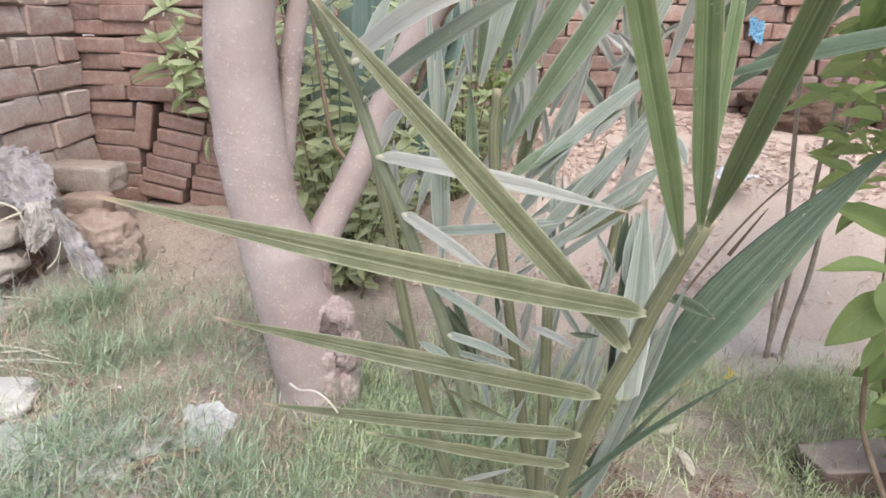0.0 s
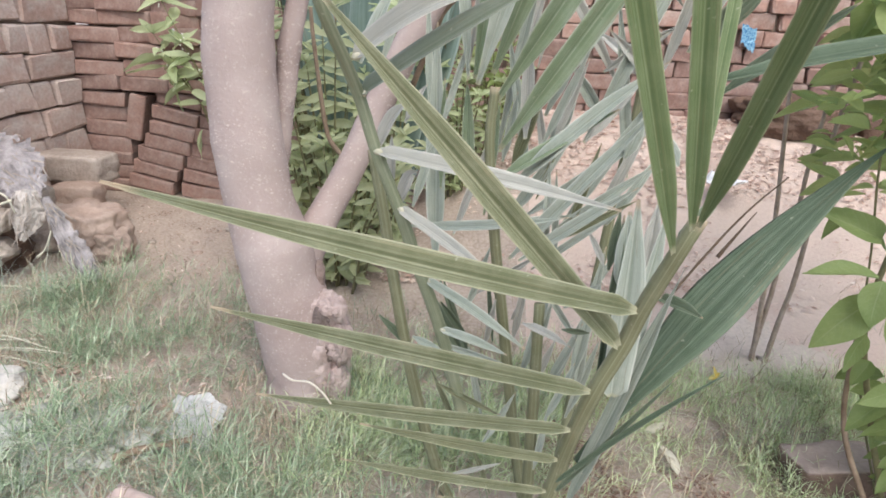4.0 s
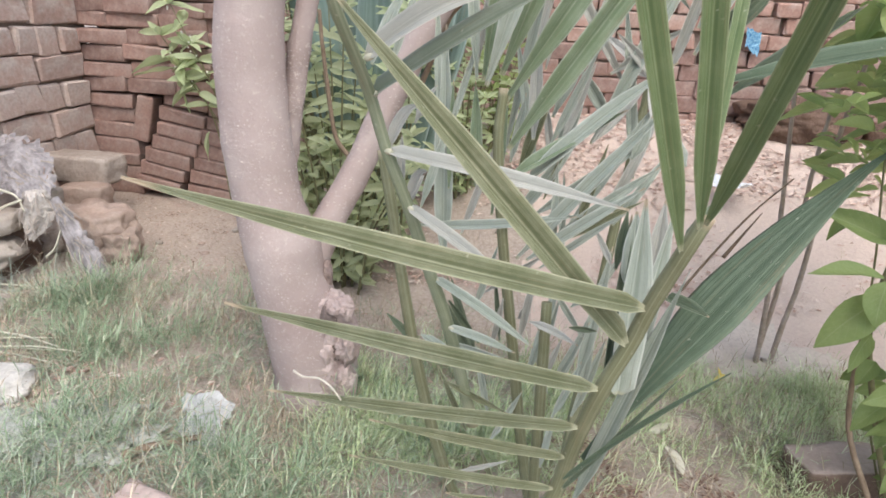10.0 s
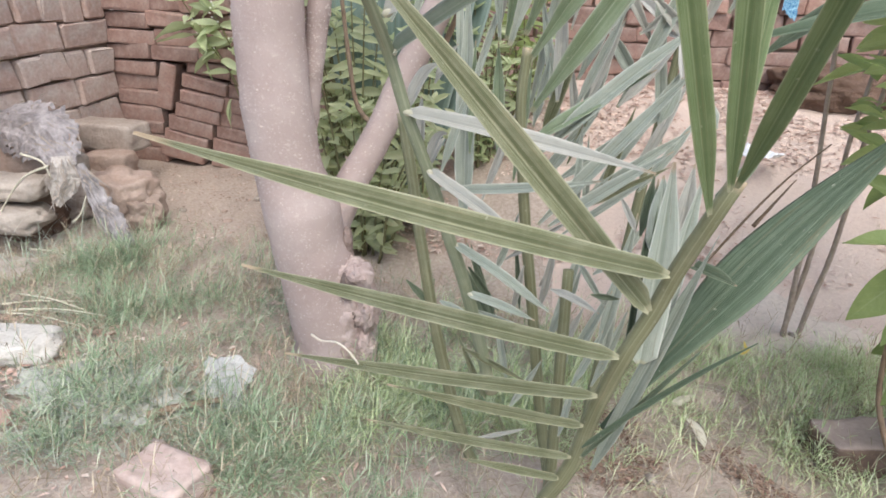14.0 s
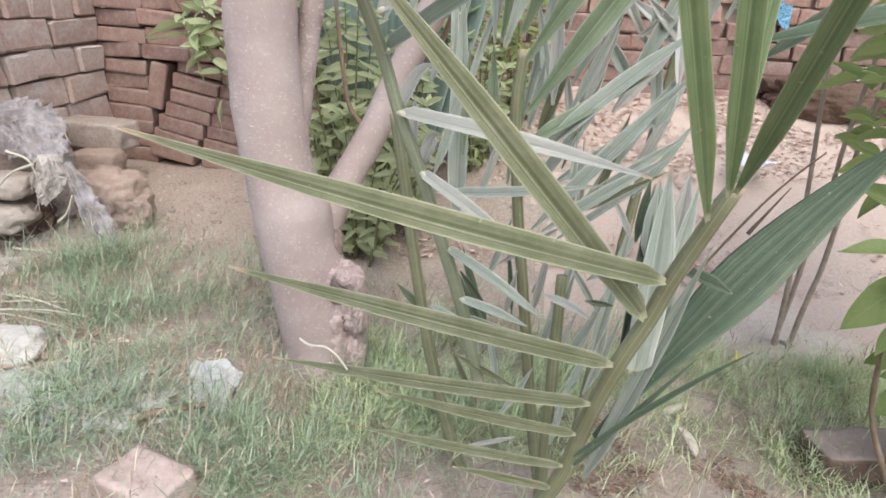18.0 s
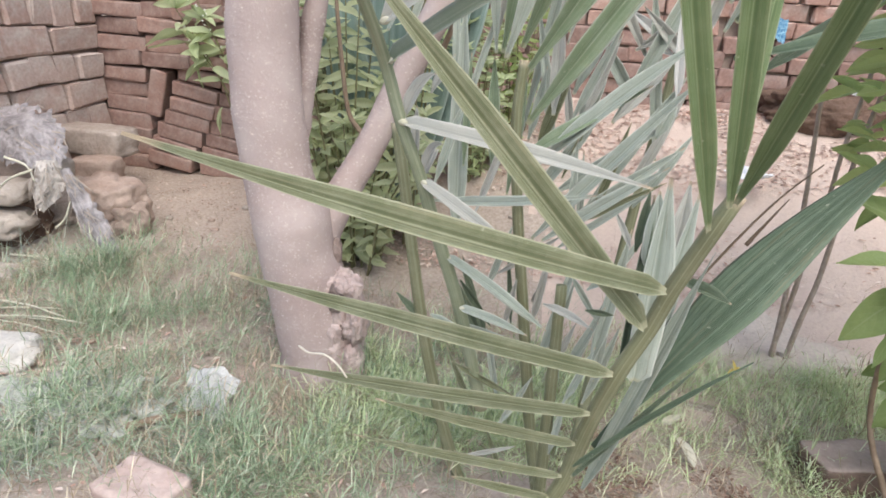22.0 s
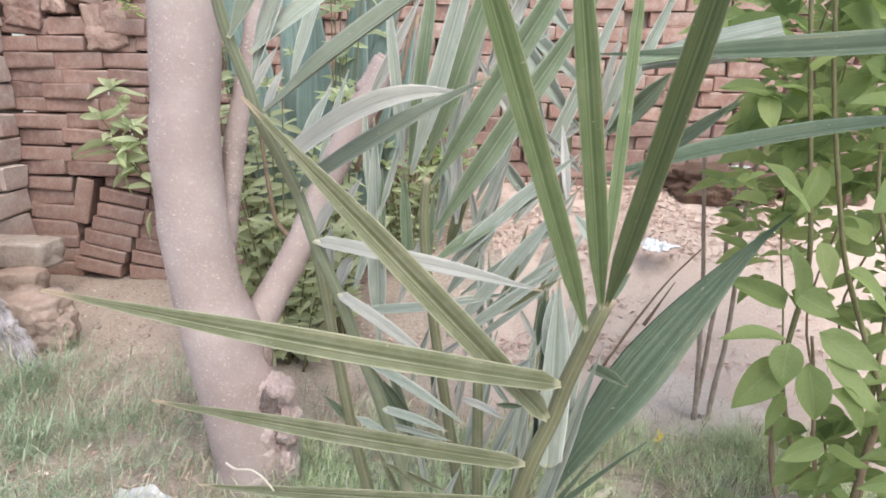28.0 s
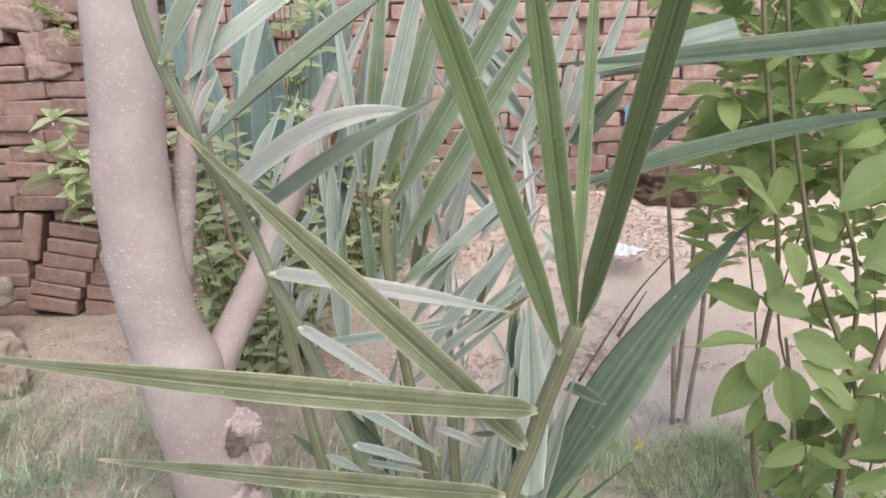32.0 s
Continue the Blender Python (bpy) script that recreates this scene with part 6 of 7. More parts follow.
def crumpled(name, at, size, material, label, category, seed, drape, lift=0.03, n=34, ragged=0.22):
    """A crumpled sheet; drape gives its height over its own plane."""
    ob = thing(name, at, label, category)
    verts, faces = [], []
    off = Vector((seed * 5.1, seed, 0))
    for j in range(n + 1):
        for i in range(n + 1):
            u, w = i / n - 0.5, j / n - 0.5
            p = Vector((u * size[0], w * size[1], 0))
            edge = 1 + ragged * (noise.noise(Vector((u * 3, w * 3, seed))) + 0.5 * noise.noise(Vector((u * 9, w * 9, seed))))
            q = Vector((p.x * edge, p.y * edge, drape(u, w)))
            ridges = abs(noise.noise(q * 14 + off)) + 0.5 * abs(noise.noise(Vector((q.x * 50, q.y * 24, q.z * 24)) + off)) + 0.3 * abs(noise.noise(Vector((q.x * 95, q.y * 50, q.z * 50)) + off))
            q.z += lift * ridges
            verts.append(Vector(at) + q)
    for j in range(n):
        for i in range(n):
            a = j * (n + 1) + i
            faces.append((a, a + 1, a + n + 2, a + n + 1))
    part_mesh("sheet", verts, faces, material, ob, smooth=n > 40)
    return ob


def torn_sheet(name, spine, widths, label, seed, material):
    """A fibrous torn sheet hanging along a line, wrinkled lengthwise, with ragged sides."""
    ob = thing(name, spine[-1], label, "sack")
    line = spline(spine, 16)
    n, m = len(line) - 1, 44
    verts, faces = [], []
    for i, p in enumerate(line):
        t = i / n * (len(widths) - 1)
        k = min(int(t), len(widths) - 2)
        w = widths[k] + (widths[k + 1] - widths[k]) * (t - k)
        ahead = (line[min(i + 1, n)] - line[max(i - 1, 0)]).normalized()
        side = ahead.cross(Vector((0.25, -0.75, 0.6))).normalized()
        up = side.cross(ahead)
        for j in range(m + 1):
            s = j / m - 0.5
            rag = 1 + 0.30 * noise.noise(Vector((i * 0.35, 3.0 if s < 0 else 9.0, seed)))
            q = Vector((s * w * 60, i * 0.10, seed * 4.0))
            fold = 0.026 * noise.noise(q * 0.28) + 0.014 * (0.5 - abs(noise.noise(q * 0.8))) + 0.004 * noise.noise(q * 2.4)
            bulge = -1.2 * w * s * s
            verts.append(p + side * s * w * rag + up * (fold + bulge) + ahead * 0.02 * noise.noise(q * 2.0) * (i / n))
    for i in range(n):
        for j in range(m):
            # small tears between the fibres
            if noise.noise(Vector((j * 0.55, i * 0.09, seed * 7.0))) > 0.62:
                continue
            a = i * (m + 1) + j
            faces.append((a, a + 1, a + m + 2, a + m + 1))
    part_mesh("sheet", verts, faces, material, ob, smooth=True)
    # loose fibres along it
    r = random.Random(seed)
    fv, ff = [], []
    for _ in range(34):
        i = r.randrange(2, n - 3)
        p = verts[i * (m + 1) + r.randrange(m)] + Vector((0, -0.004, 0.004))
        d = (line[i + 2] - line[i]).normalized() + Vector((r.gauss(0, 0.35), r.gauss(0, 0.3), r.gauss(0, 0.35)))
        d = d.normalized() * r.uniform(0.03, 0.10)
        s = d.cross(Vector((0, -1, 0.3))).normalized() * r.uniform(0.001, 0.003)
        k = len(fv)
        fv += [p - s, p + s, p + d * 0.5 + s + Vector((0, -0.006, 0.004)), p + d * 0.5 - s + Vector((0, -0.006, 0.004)), p + d]
        ff += [(k, k + 1, k + 2, k + 3), (k + 3, k + 2, k + 4)]
    tagged(part_mesh("fringe", fv, ff, STONE, ob, smooth=False), kind="stuff")


torn_sheet("torn_sack", [(-1.77, 2.30, 0.415), (-1.66, 2.26, 0.432), (-1.54, 2.22, 0.430), (-1.435, 2.17, 0.388), (-1.365, 2.12, 0.330)], (0.20, 0.22, 0.22, 0.16, 0.07), "torn fibrous grey sack draped on the rubble", 1, PLASTIC)
torn_sheet("torn_sack_flap", [(-1.350, 2.090, 0.365), (-1.338, 2.070, 0.315), (-1.345, 2.055, 0.265), (-1.358, 2.045, 0.210)], (0.06, 0.105, 0.09, 0.02), "pale torn flap of the old sack", 4, SACK_PALE)
torn_sheet("torn_sack_strip", [(-1.300, 2.110, 0.335), (-1.240, 2.080, 0.250), (-1.185, 2.055, 0.172), (-1.120, 2.030, 0.080)], (0.03, 0.06, 0.085, 0.06), "grey fibrous strip of torn sacking hanging down", 2, PLASTIC)
for pts in (((-1.427, 2.020, 0.386), (-1.357, 2.020, 0.365), (-1.336, 2.020, 0.312)), ((-1.339, 2.020, 0.352), (-1.438, 2.020, 0.306), (-1.533, 2.020, 0.206), (-1.579, 2.020, 0.138)), ((-1.680, 2.020, 0.248), (-1.648, 2.020, 0.219), (-1.707, 2.020, 0.117)), ((-1.485, 2.020, 0.045), (-1.370, 2.020, 0.047), (-1.257, 2.020, 0.030)), ((-1.294, 2.020, 0.161), (-1.256, 2.020, 0.196), (-1.224, 2.020, 0.260))):
    strip = thing("hanging_strand", pts[-1], "pale curling dry strand hanging from the sack", "strand", "strands hanging from the sack")
    stem(strip, pts, 0.0045, 0.002, STRAW_LEAF, "strand", 6)
crumpled("plastic_scrap", (-0.455, 1.41, 0.085), (0.115, 0.10), PAPER, "torn scrap of white plastic on the grass", "scrap", 3, lambda u, w: 0.05 * w - 0.05 * u * u, 0.014, 22, 0.42)
crumpled("cyan_scrap", (-1.245, 1.545, 0.095), (0.13, 0.07), CYAN, "pale cyan plastic scrap behind the white stone", "scrap", 11, lambda u, w: 0.02 * u, 0.03, 16)
crumpled("plastic_scrap", (1.05, 2.74, 0.375), (0.15, 0.10), PAPER_WHITE, "crumpled white plastic litter on the bare soil", "litter", 5, lambda u, w: 0.0, 0.05, 16)
crumpled("blue_rag", (1.268, 3.44, 0.885), (0.065, 0.02), RAG, "blue speckled rag caught on the brick wall", "rag", 7, lambda u, w: 0.085 * w - 0.03 * u, 0.04, 20)
crumpled("plastic_scrap", (1.55, 3.24, 0.66), (0.09, 0.05), PAPER, "small white plastic scrap on the clay ledge", "litter", 9, lambda u, w: 0.0, 0.03, 12)

TENDRIL_LINE = [(-0.114, 1.100, 0.441), (-0.093, 1.085, 0.442), (-0.067, 1.075, 0.449), (-0.047, 1.070, 0.440), (-0.030, 1.065, 0.422)]
tendril = thing("dry_tendril", TENDRIL_LINE[-1], "thin pale bent dry tendril hooked over a palm leaflet", "tendril")
stem(tendril, TENDRIL_LINE, 0.0019, 0.0012, ROOT, "strand", 6)
stick = thing("dry_stick", (-0.5, 1.28, 0.05), "dry brown stick lying in the grass", "stick")
stem(stick, [(-0.56, 1.275, 0.075), (-0.50, 1.305, 0.085), (-0.43, 1.35, 0.08)], 0.010, 0.006, TWIG, "stick", 8)
fallen = thing("fallen_leaf", (0.82, 1.86, 0.03), "small yellow fallen leaf on the mud", "leaf")
crown(fallen, "blade", [(Vector((0.80, 1.85, 0.045)), Vector((0.84, 1.875, 0.055)), 0.014, 0.3), (Vector((0.815, 1.85, 0.045)), Vector((0.825, 1.89, 0.07)), 0.01, 0.3)], ORANGE)


def scatter(name, label, category, material, count, area, size, seed, keep, up=0.0, tall=0.0):
    """Small flat bits or blades strewn over the ground, as one object."""
    r = random.Random(seed)
    verts, faces = [], []
    x0, x1, y0, y1 = area
    made = 0
    tries = 0
    while made < count and tries < count * 6:
        tries += 1
        x, y = r.uniform(x0, x1), r.uniform(y0, y1)
        if r.random() > keep(x, y):
            continue
        made += 1
        z = ground_height(x, y)
        a = r.uniform(0, 6.28)
        k = len(verts)
        if tall:
            h = tall * r.uniform(0.4, 1.2)
            lean = h * r.uniform(0.2, 1.3)
            w = size * r.uniform(0.6, 1.2)
            d, s = Vector((math.cos(a), math.sin(a), 0)), Vector((-math.sin(a), math.cos(a), 0))
            p = Vector((x, y, z - 0.004))
            m = p + d * lean * 0.35 + Vector((0, 0, h * 0.65))
            t = p + d * lean + Vector((0, 0, h * r.uniform(0.6, 1.0)))
            verts += [p - s * w, p + s * w, m + s * w * 0.8, m - s * w * 0.8, t]
            faces += [(k, k + 1, k + 2, k + 3), (k + 3, k + 2, k + 4)]
        else:
            l, w = size * r.uniform(0.5, 1.6), size * r.uniform(0.2, 0.6)
            d = Vector((math.cos(a), math.sin(a), r.uniform(-0.35, 0.35) + up)).normalized()
            s = Vector((-math.sin(a), math.cos(a), r.uniform(-0.4, 0.4))).normalized()
            p = Vector((x, y, z + r.uniform(0.002, 0.012)))
            b = Vector((0, 0, r.uniform(0.1, 0.35) * w))
            verts += [p - d * l * 0.5, p - s * w * 0.5 + b, p + d * l * 0.5, p + s * w * 0.5 + b]
            faces += [(k, k + 1, k + 2), (k, k + 2, k + 3)]
    ob = new(name, mesh_of(name, verts, faces, smooth=False))
    ob.data.materials.append(material)
    return tagged(ob, label, category, kind="stuff")


def clumps(x, y, scale=4.0, lo=-0.15):
    p = Vector((x, y, 0))
    return smooth_step((noise.noise(p * scale) + 0.45 * noise.noise(p * scale * 2.7) - lo) / 0.5)


def grassy(x, y):
    left = (1 - smooth_step((y - 2.15) / 0.35)) * (1 - smooth_step((x + 0.05) / 0.5))
    middle = (1 - smooth_step((y - 2.0) / 0.5)) * smooth_step((x + 0.35) / 0.3) * (1 - smooth_step((x - 0.6) / 0.4)) * 0.75
    right = smooth_step((x - 0.35) / 0.25) * (1 - smooth_step((y - 2.25) / 0.35)) * 0.8
    right *= 0.32
    bare = 1 - 0.75 * math.exp(-((x - 0.25) ** 2 + (y - 1.25) ** 2) / 0.05)
    bare *= 1 - 0.95 * math.exp(-((x + 1.62) ** 2 / 0.10 + (y - 1.98) ** 2 / 0.04))
    bare *= 1 - 0.8 * math.exp(-((x + 0.88) ** 2 / 0.09 + (y - 1.36) ** 2 / 0.03))
    bare *= 1 - 0.6 * math.exp(-((x + 0.30) ** 2 / 0.10 + (y - 1.05) ** 2 / 0.02))
    mud = 1 - 0.85 * math.exp(-((x - 0.95) ** 2 / 0.16 + (y - 2.15) ** 2 / 0.05))
    rim = min((x + 2.7) / 0.8, (3.0 - x) / 0.8, (y - 0.35) / 0.6)
    rim = smooth_step(rim + 0.35 * noise.noise(Vector((x * 2.5, y * 2.5, 3.0))))
    return min(1.0, max(left, middle, right)) * rim * bare * mud * (0.10 + 0.90 * clumps(x, y, 4.2, -0.05))


AREA = (-2.7, 3.0, 0.35, 2.6)


def sward(name, label, category, material, tufts, area, seed, keep, blades, long, wide):
    """Tufts of thin curving blades, joined into one object."""
    r = random.Random(seed)
    verts, faces = [], []
    x0, x1, y0, y1 = area
    for _ in range(tufts):
        cx, cy = r.uniform(x0, x1), r.uniform(y0, y1)
        if r.random() > keep(cx, cy):
            continue
        size = r.uniform(0.6, 1.25)
        for _ in range(r.randint(*blades)):
            x, y = cx + r.gauss(0, 0.022), cy + r.gauss(0, 0.022)
            a, length = r.uniform(0, 6.283), long * size * r.uniform(0.45, 1.2)
            rise, curl = r.choice((r.uniform(0.7, 1.45), r.uniform(0.1, 0.8))), r.uniform(0.2, 1.9)
            w = wide * r.uniform(0.6, 1.3)
            sx, sy = -math.sin(a) * w, math.cos(a) * w
            px, py, pz = x, y, ground_height(x, y) - 0.003
            k = len(verts)
            for i in range(4):
                t = 1 - i / 3.4
                verts.append((px - sx * t, py - sy * t, pz))
                verts.append((px + sx * t, py + sy * t, pz))
                e = rise - curl * i / 3
                px, py, pz = px + math.cos(a) * math.cos(e) * length / 3, py + math.sin(a) * math.cos(e) * length / 3, pz + math.sin(e) * length / 3
            for i in range(3):
                q = k + 2 * i
                faces.append((q, q + 1, q + 3, q + 2))
    ob = new(name, mesh_of(name, verts, faces, smooth=False))
    ob.data.materials.append(material)
    return tagged(ob, label, category, kind="stuff")


sward("grass", "patchy dusty green grass on dry soil", "grass", GRASS, 3400, AREA, 1, grassy, (3, 8), 0.085, 0.0009)


def creeping(name, label, category, material, count, area, seed, keep, long=0.10):
    """Wiry runners of creeping grass with narrow leaves set in forks along them, joined into one object."""
    r = random.Random(seed)
    verts, faces = [], []
    x0, x1, y0, y1 = area

    def blade(p, d, length, w):
        side = d.cross(Vector((0.1, 0.2, 1.0))).normalized() * w
        droop = Vector((0, 0, -length * r.uniform(0.05, 0.4)))
        q, tip = p + d * length * 0.5 + droop * 0.2, p + d * length + droop
        k = len(verts)
        verts.extend([p - side * 0.6, p + side * 0.6, q + side, q - side, tip])
        faces.extend([(k, k + 1, k + 2, k + 3), (k + 3, k + 2, k + 4)])

    for _ in range(count):
        x, y = r.uniform(x0, x1), r.uniform(y0, y1)
        if r.random() > keep(x, y):
            continue
        p = Vector((x, y, ground_height(x, y) - 0.004))
        a, rise = r.uniform(0, 6.283), r.uniform(0.25, 1.45)
        d = Vector((math.cos(a) * math.cos(rise), math.sin(a) * math.cos(rise), math.sin(rise)))
        step = long * r.uniform(0.5, 1.3) / 5
        for i in range(5):
            n = p + d * step
            s = d.cross(Vector((0.3, 0.1, 1.0))).normalized() * 0.0006
            k = len(verts)
            verts.extend([p - s, p + s, n + s, n - s])
            faces.append((k, k + 1, k + 2, k + 3))
            p = n
            for sign in ((1, -1) if r.random() < 0.5 else (r.choice((1, -1)),)):
                b = a + sign * r.uniform(0.4, 1.3)
                e = rise + r.uniform(-0.5, 0.35)
                blade(p, Vector((math.cos(b) * math.cos(e), math.sin(b) * math.cos(e), math.sin(e))), r.uniform(0.024, 0.066), r.uniform(0.0007, 0.0012))
            a, rise = a + r.uniform(-0.35, 0.35), rise - r.uniform(-0.05, 0.35)
            d = Vector((math.cos(a) * math.cos(rise), math.sin(a) * math.cos(rise), math.sin(rise)))
    ob = new(name, mesh_of(name, verts, faces, smooth=False))
    ob.data.materials.append(material)
    return tagged(ob, label, category, kind="stuff")


def lush(x, y):
    """Where the creeping grass grows thick."""
    g = 0.75 * math.exp(-((x + 0.52) ** 2 / 0.07 + (y - 1.70) ** 2 / 0.10)) + 1.0 * math.exp(-((x + 0.16) ** 2 / 0.06 + (y - 1.32) ** 2 / 0.05))
    g += 0.55 * math.exp(-((x + 0.95) ** 2 / 0.16 + (y - 1.80) ** 2 / 0.06)) + 0.45 * math.exp(-((x + 0.62) ** 2 / 0.12 + (y - 1.22) ** 2 / 0.06))
    g += 0.6 * math.exp(-((x - 0.02) ** 2 / 0.03 + (y - 1.75) ** 2 / 0.08)) + 0.75 * math.exp(-((x - 0.95) ** 2 / 0.20 + (y - 1.74) ** 2 / 0.04)) + 0.5 * math.exp(-((x - 0.80) ** 2 / 0.06 + (y - 1.40) ** 2 / 0.02))
    g += 0.6 * math.exp(-((x - 0.24) ** 2 / 0.03 + (y - 1.68) ** 2 / 0.05))
    g += 0.7 * math.exp(-((x + 0.78) ** 2 / 0.14 + (y - 1.86) ** 2 / 0.045))
    g += 0.22 * math.exp(-((x + 0.80) ** 2 / 0.30 + (y - 1.60) ** 2 / 0.10)) + 0.35 * math.exp(-((x + 1.15) ** 2 / 0.10 + (y - 2.05) ** 2 / 0.04))
    return min(1.0, g) * (0.06 + 0.94 * clumps(x, y, 5.0, 0.08))


creeping("creeping_grass", "blue-green creeping grass with forked narrow leaves", "grass", GRASS_BLUE, 24000, (-1.5, 0.42, 0.95, 2.15), 61, lush, 0.115)
creeping("creeping_grass", "pale fresh creeping grass beside the mud", "grass", GRASS_FRESH, 12000, (0.42, 1.4, 0.95, 2.15), 63, lush, 0.10)
creeping("creeping_grass", "bright fine grass curling behind the palm", "grass", GRASS_FRESH, 6500, (-0.22, 0.44, 1.22, 1.95), 67, lambda x, y: clumps(x, y, 5.0, -0.2) * math.exp(-((x - 0.08) ** 2 / 0.10 + (y - 1.58) ** 2 / 0.08)), 0.09)
creeping("dry_runners", "dry tan runners tangled on the soil", "straw", STRAW, 2200, (-1.4, 1.3, 0.95, 2.0), 62, lambda x, y: 0.25 + 0.75 * clumps(x + 5.0, y, 4.0, 0.0), 0.13)
sward("dry_grass", "dry straw lying among the grass", "straw", STRAW, 10800, AREA, 2, lambda x, y: 0.4 * grassy(x, y) + 0.2 * (1 - smooth_step((y - 2.15) / 0.3)) * smooth_step(0.6 - x) + 0.05, (3, 7), 0.10, 0.0008)
scatter("leaf_litter", "dry reddish leaf litter heaped before the wall", "leaf litter", LITTER, 9000, (-0.4, 1.7, 2.3, 3.4), 0.020, 3, lambda x, y: clumps(x, y, 2.5, -0.3) * (1 - 0.8 * smooth_step((x - 0.75) / 0.3) * smooth_step((2.9 - y) / 0.3)), 0.0)
scatter("soil_crumbs", "small crumbs of soil and chips of brick", "soil crumbs", LITTER, 5500, (-1.9, 2.6, 0.9, 3.4), 0.008, 4, lambda x, y: 0.8, 0.0)

scatter("leaf_litter", "pale dry leaves and chips strewn in the grass", "leaf litter", LITTER, 800, (-1.7, 0.1, 0.95, 2.1), 0.020, 6, lambda x, y: 0.25 + 0.75 * clumps(x, y, 3.0, -0.1), 0.1)
sward("dry_grass", "pale tangled straw in patches on the soil", "straw", STRAW, 1700, (-1.7, 0.2, 0.95, 2.1), 12, lambda x, y: clumps(x + 3.0, y, 3.4, 0.0), (6, 12), 0.14, 0.0009)

scatter("leaf_litter", "brick chips and dry leaves before the stack", "leaf litter", LITTER, 450, (-1.6, -0.5, 2.05, 3.0), 0.013, 8, lambda x, y: 0.2 + 0.8 * clumps(x, y, 4.0, -0.1), 0.05)

sward("grass", "sparse short grass on the open yard", "grass", GRASS, 22000, (-4.5, 4.5, -2.5, 2.4), 21, lambda x, y: (0.0 if -2.1 < x < 2.3 and 0.85 < y < 2.6 else 0.6) * clumps(x, y, 2.2, -0.1), (3, 6), 0.10, 0.0026)
for n, (x, y, turn) in enumerate(((-1.10, 1.60, 0.15), (-1.06, 1.57, -0.1), (-1.13, 1.63, 0.3), (-1.02, 1.60, 0.05), (-1.08, 1.64, -0.2))):
    straw = thing("straw_stalk", (x, y, 0.08), "pale dry straw stalk lying on the soil", "straw", "straw stalks by the white stone")
    d = Vector((math.cos(turn), math.sin(turn), 0)) * 0.13
    stem(straw, [Vector((x, y, 0.072 + 0.004 * n)) - d, (x, y, 0.085 + 0.004 * n), Vector((x, y, 0.078 + 0.004 * n)) + d], 0.0032, 0.002, STRAW_LEAF, "stalk", 6)

sward("tall_grass", "long pale grass shoots beside the rubble", "grass", GRASS_GREY, 46, (-1.5, -1.1, 1.86, 2.06), 71, lambda x, y: 0.9, (3, 6), 0.20, 0.0016)
sward("wilted_grass", "grey-green wilted grass lying flat in the yard", "grass", GRASS_GREY, 520, (-1.35, -0.35, 1.05, 1.55), 31, lambda x, y: 0.2 + 0.8 * clumps(x, y, 5.0, -0.1), (6, 12), 0.10, 0.0012)

sward("grass", "fresh yellow-green grass beside the mud", "grass", GRASS_FRESH, 900, (0.45, 1.45, 1.55, 1.98), 33, lambda x, y: clumps(x, y, 4.0, -0.35) * (1 - 0.9 * math.exp(-((x - 0.95) ** 2 / 0.07 + (y - 2.13) ** 2 / 0.02))), (6, 12), 0.10, 0.0010)
scatter("leaf_litter", "dark brown rotting leaves at the palm's foot", "leaf litter", LITTER_DARK, 3600, (0.33, 1.05, 1.10, 1.62), 0.012, 34, lambda x, y: clumps(x, y, 6.0, -0.1), 0.1)

scatter("soil_crumbs", "dark crumbs of soil and twigs before the stack", "soil crumbs", LITTER_DARK, 1800, (-1.8, -0.4, 1.9, 3.0), 0.011, 36, lambda x, y: 0.15 + 0.85 * clumps(x, y, 5.0, 0.0), 0.05)

scatter("leaf_litter", "pale chips and leaf scraps on bare soil by the white stone", "leaf litter", LITTER, 700, (-1.3, -0.7, 1.15, 1.6), 0.026, 38, lambda x, y: 0.3 + 0.7 * clumps(x, y, 6.0, -0.1), 0.1)


def build_mud():
    verts, faces = [], []
    rings, sides = 7, 40
    c = Vector((0.93, 2.10))
    for i in range(rings + 1):
        for j in range(sides):
            a = 2 * math.pi * j / sides
            edge = 1 + 0.35 * noise.noise(Vector((math.cos(a) * 1.5, math.sin(a) * 1.5, 4.0)))
            x, y = c.x + math.cos(a) * 0.30 * edge * i / rings, c.y + math.sin(a) * 0.19 * edge * i / rings
            verts.append((x, y, ground_height(x, y) + 0.006 * (1 - (i / rings) ** 4) - 0.002))
    for i in range(rings):
        for j in range(sides):
            k = (j + 1) % sides
            faces.append((i * sides + j, i * sides + k, (i + 1) * sides + k, (i + 1) * sides + j))
    mud = new("dried_mud", mesh_of("dried_mud", verts, faces))
    mud.data.materials.append(MUD)
    tagged(mud, "pale grey dried mud around the thin saplings", "mud", kind="structure")


build_mud()


def dry_leaf(at, length, width, turn, material, label):
    ob = thing("dry_leaf", at, label, "leaf", "fallen leaves on the ground")
    d = Vector((math.cos(turn), math.sin(turn), 0.25)) * length
    b = Vector(at) + Vector((0, 0, 0.006))
    crown(ob, "blade", [(b, b + d, width, 0.3)], material)


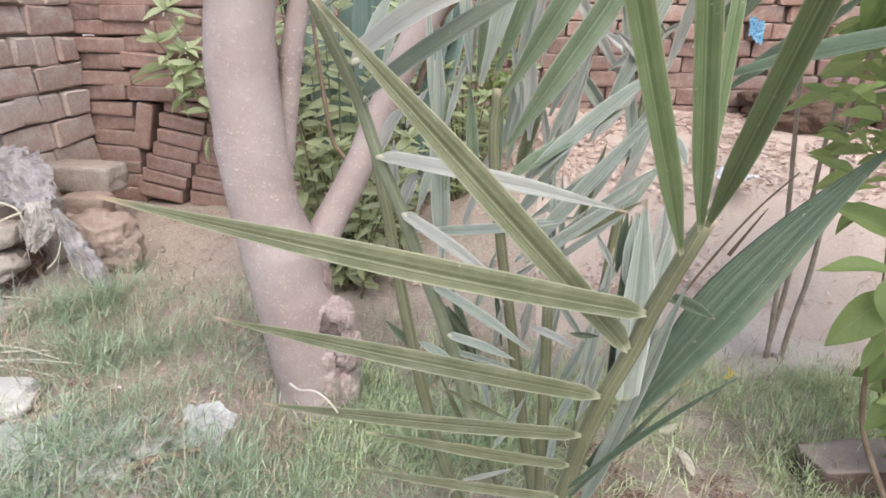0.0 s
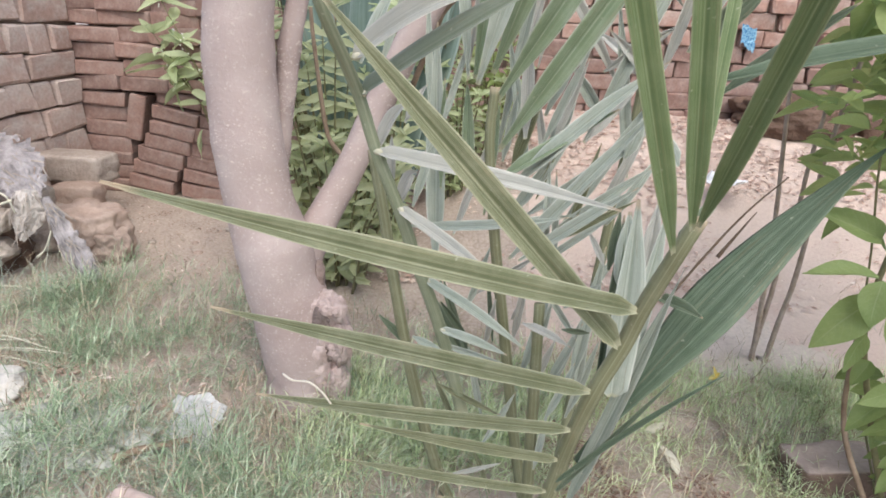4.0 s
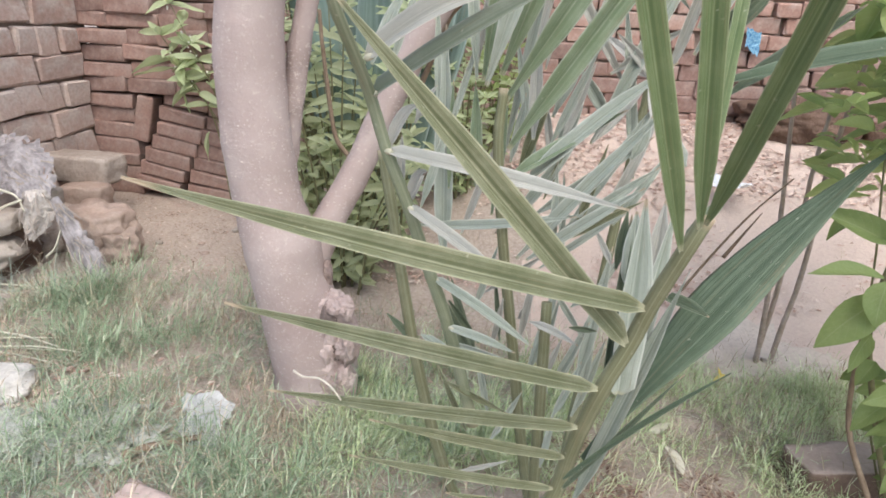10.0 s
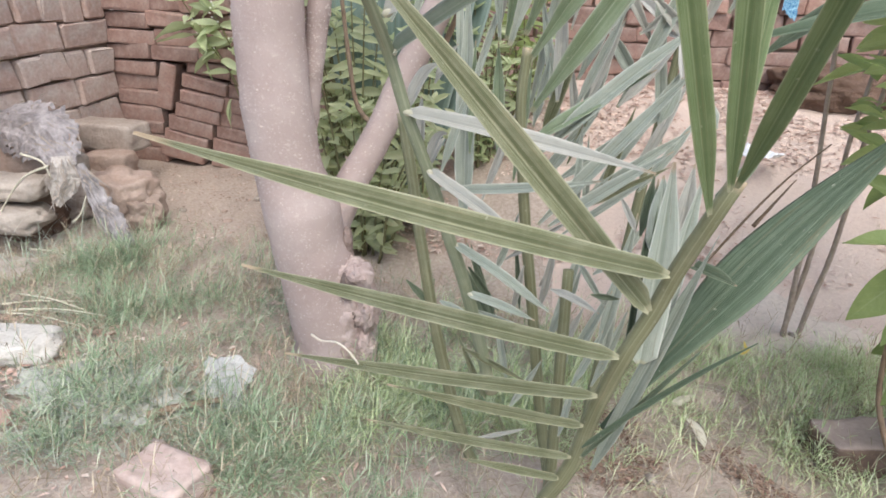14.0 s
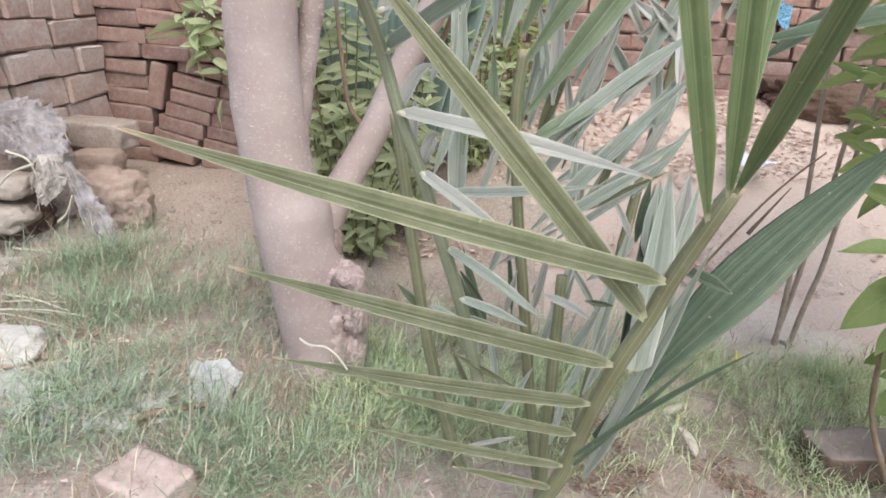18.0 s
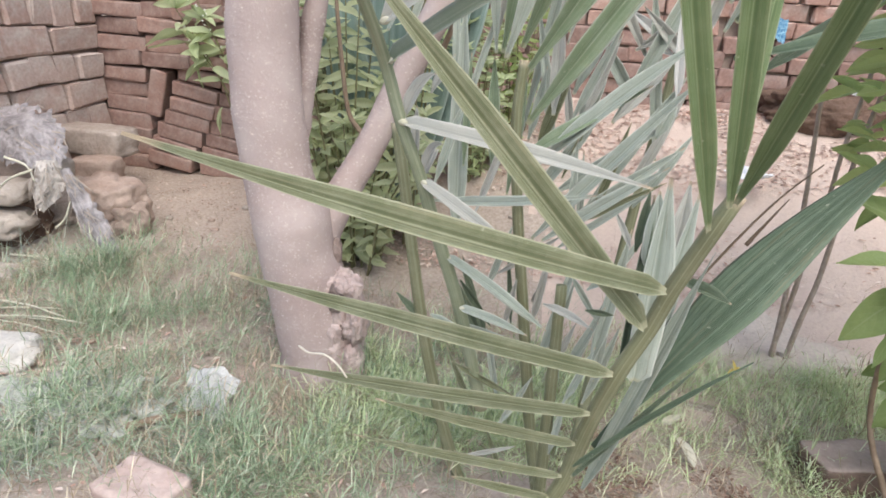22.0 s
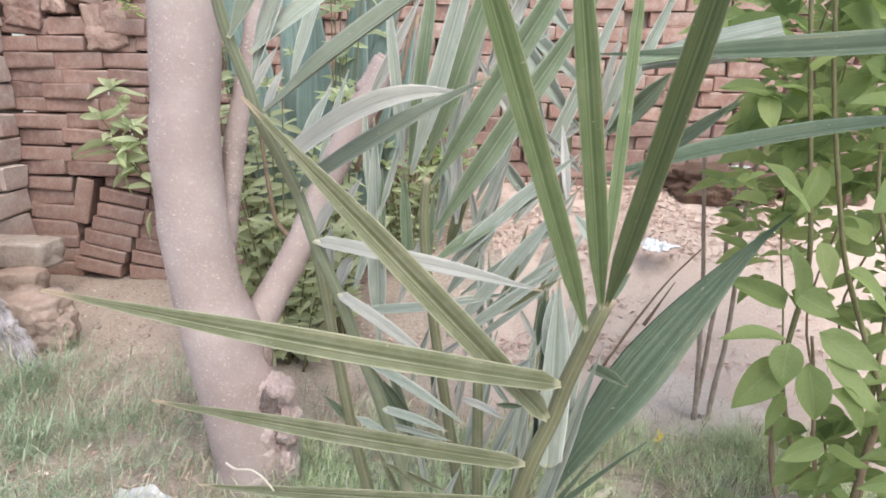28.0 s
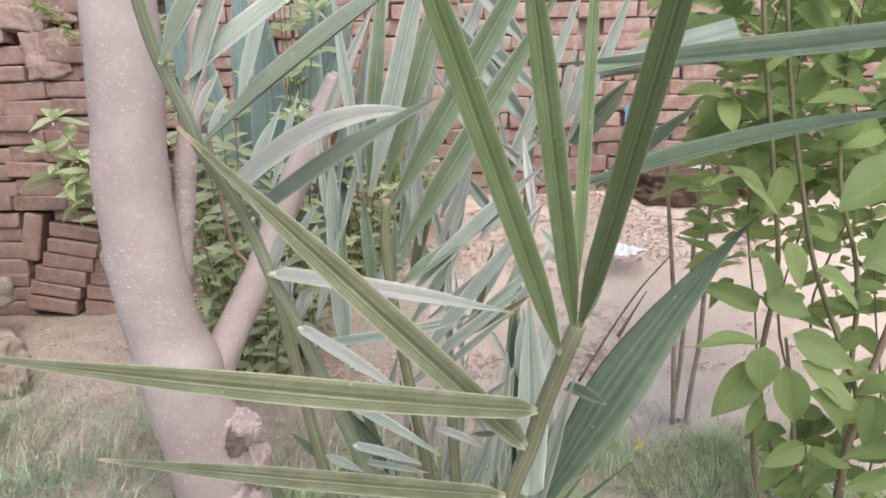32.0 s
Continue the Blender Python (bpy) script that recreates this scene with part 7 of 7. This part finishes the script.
dry_leaf((0.625, 1.455, 0.03), 0.09, 0.025, 1.9, STRAW_LEAF, "pale dry leaf standing in the litter")
dry_leaf((-0.60, 1.34, 0.05), 0.07, 0.018, 0.8, STRAW_LEAF, "pale greenish dry leaf in the grass")
dry_leaf((-0.74, 1.42, 0.05), 0.08, 0.016, 2.6, STRAW_LEAF, "pale dusty leaf flat on the grass")
dry_leaf((-0.90, 1.42, 0.05), 0.09, 0.018, 0.2, STRAW_LEAF, "dusty grey leaf lying among straw")
for k in range(7):
    r = random.Random(500 + k)
    x, y = r.uniform(-1.05, -0.45), r.uniform(1.22, 1.46)
    dry_leaf((x, y, ground_height(x, y) + 0.012), r.uniform(0.05, 0.09), r.uniform(0.012, 0.02), r.uniform(0, 6.28), GREY_LEAF, "limp grey-green wilted leaf in the grass")
for k, (x, y, size) in enumerate(((-0.78, 1.40, 0.10), (-0.68, 1.39, 0.12), (-0.56, 1.33, 0.09), (-0.735, 1.295, 0.11), (-0.70, 1.335, 0.08), (-0.85, 1.33, 0.10), (-0.60, 1.27, 0.08))):
    crumpled("wilted_leaf", (x, y, ground_height(x, y) + 0.016), (size * 1.15, size * (0.62 + 0.06 * k)), WILTED, "limp pale grey-green wilted leaf on the grass", "leaf", 20 + k, lambda u, w: 0.03 * u * w - 0.06 * w * w, 0.022, 16, 0.6)
dry_leaf((0.58, 1.60, 0.03), 0.06, 0.020, 0.4, STRAW_LEAF, "small dry leaf on the bare soil")
for k in range(26):
    r = random.Random(200 + k)
    x, y = r.choice(((r.uniform(-1.3, 0.2), r.uniform(1.0, 1.9)), (r.uniform(0.1, 1.4), r.uniform(1.3, 2.9)), (r.uniform(-1.4, -0.5), r.uniform(2.2, 2.9))))
    s = r.uniform(0.012, 0.03)
    rock("pebble", (x, y, ground_height(x, y) + s * 0.2), (s * 1.5, s * 1.2, s * 0.8), r.choice((STONE, STONE_BROWN, STONE)), r.choice(("small dusty clod lying on the soil", "small brown chip of brick on the soil")), "pebble", r.uniform(0, 90), k, 0.3, 0.4, 2)
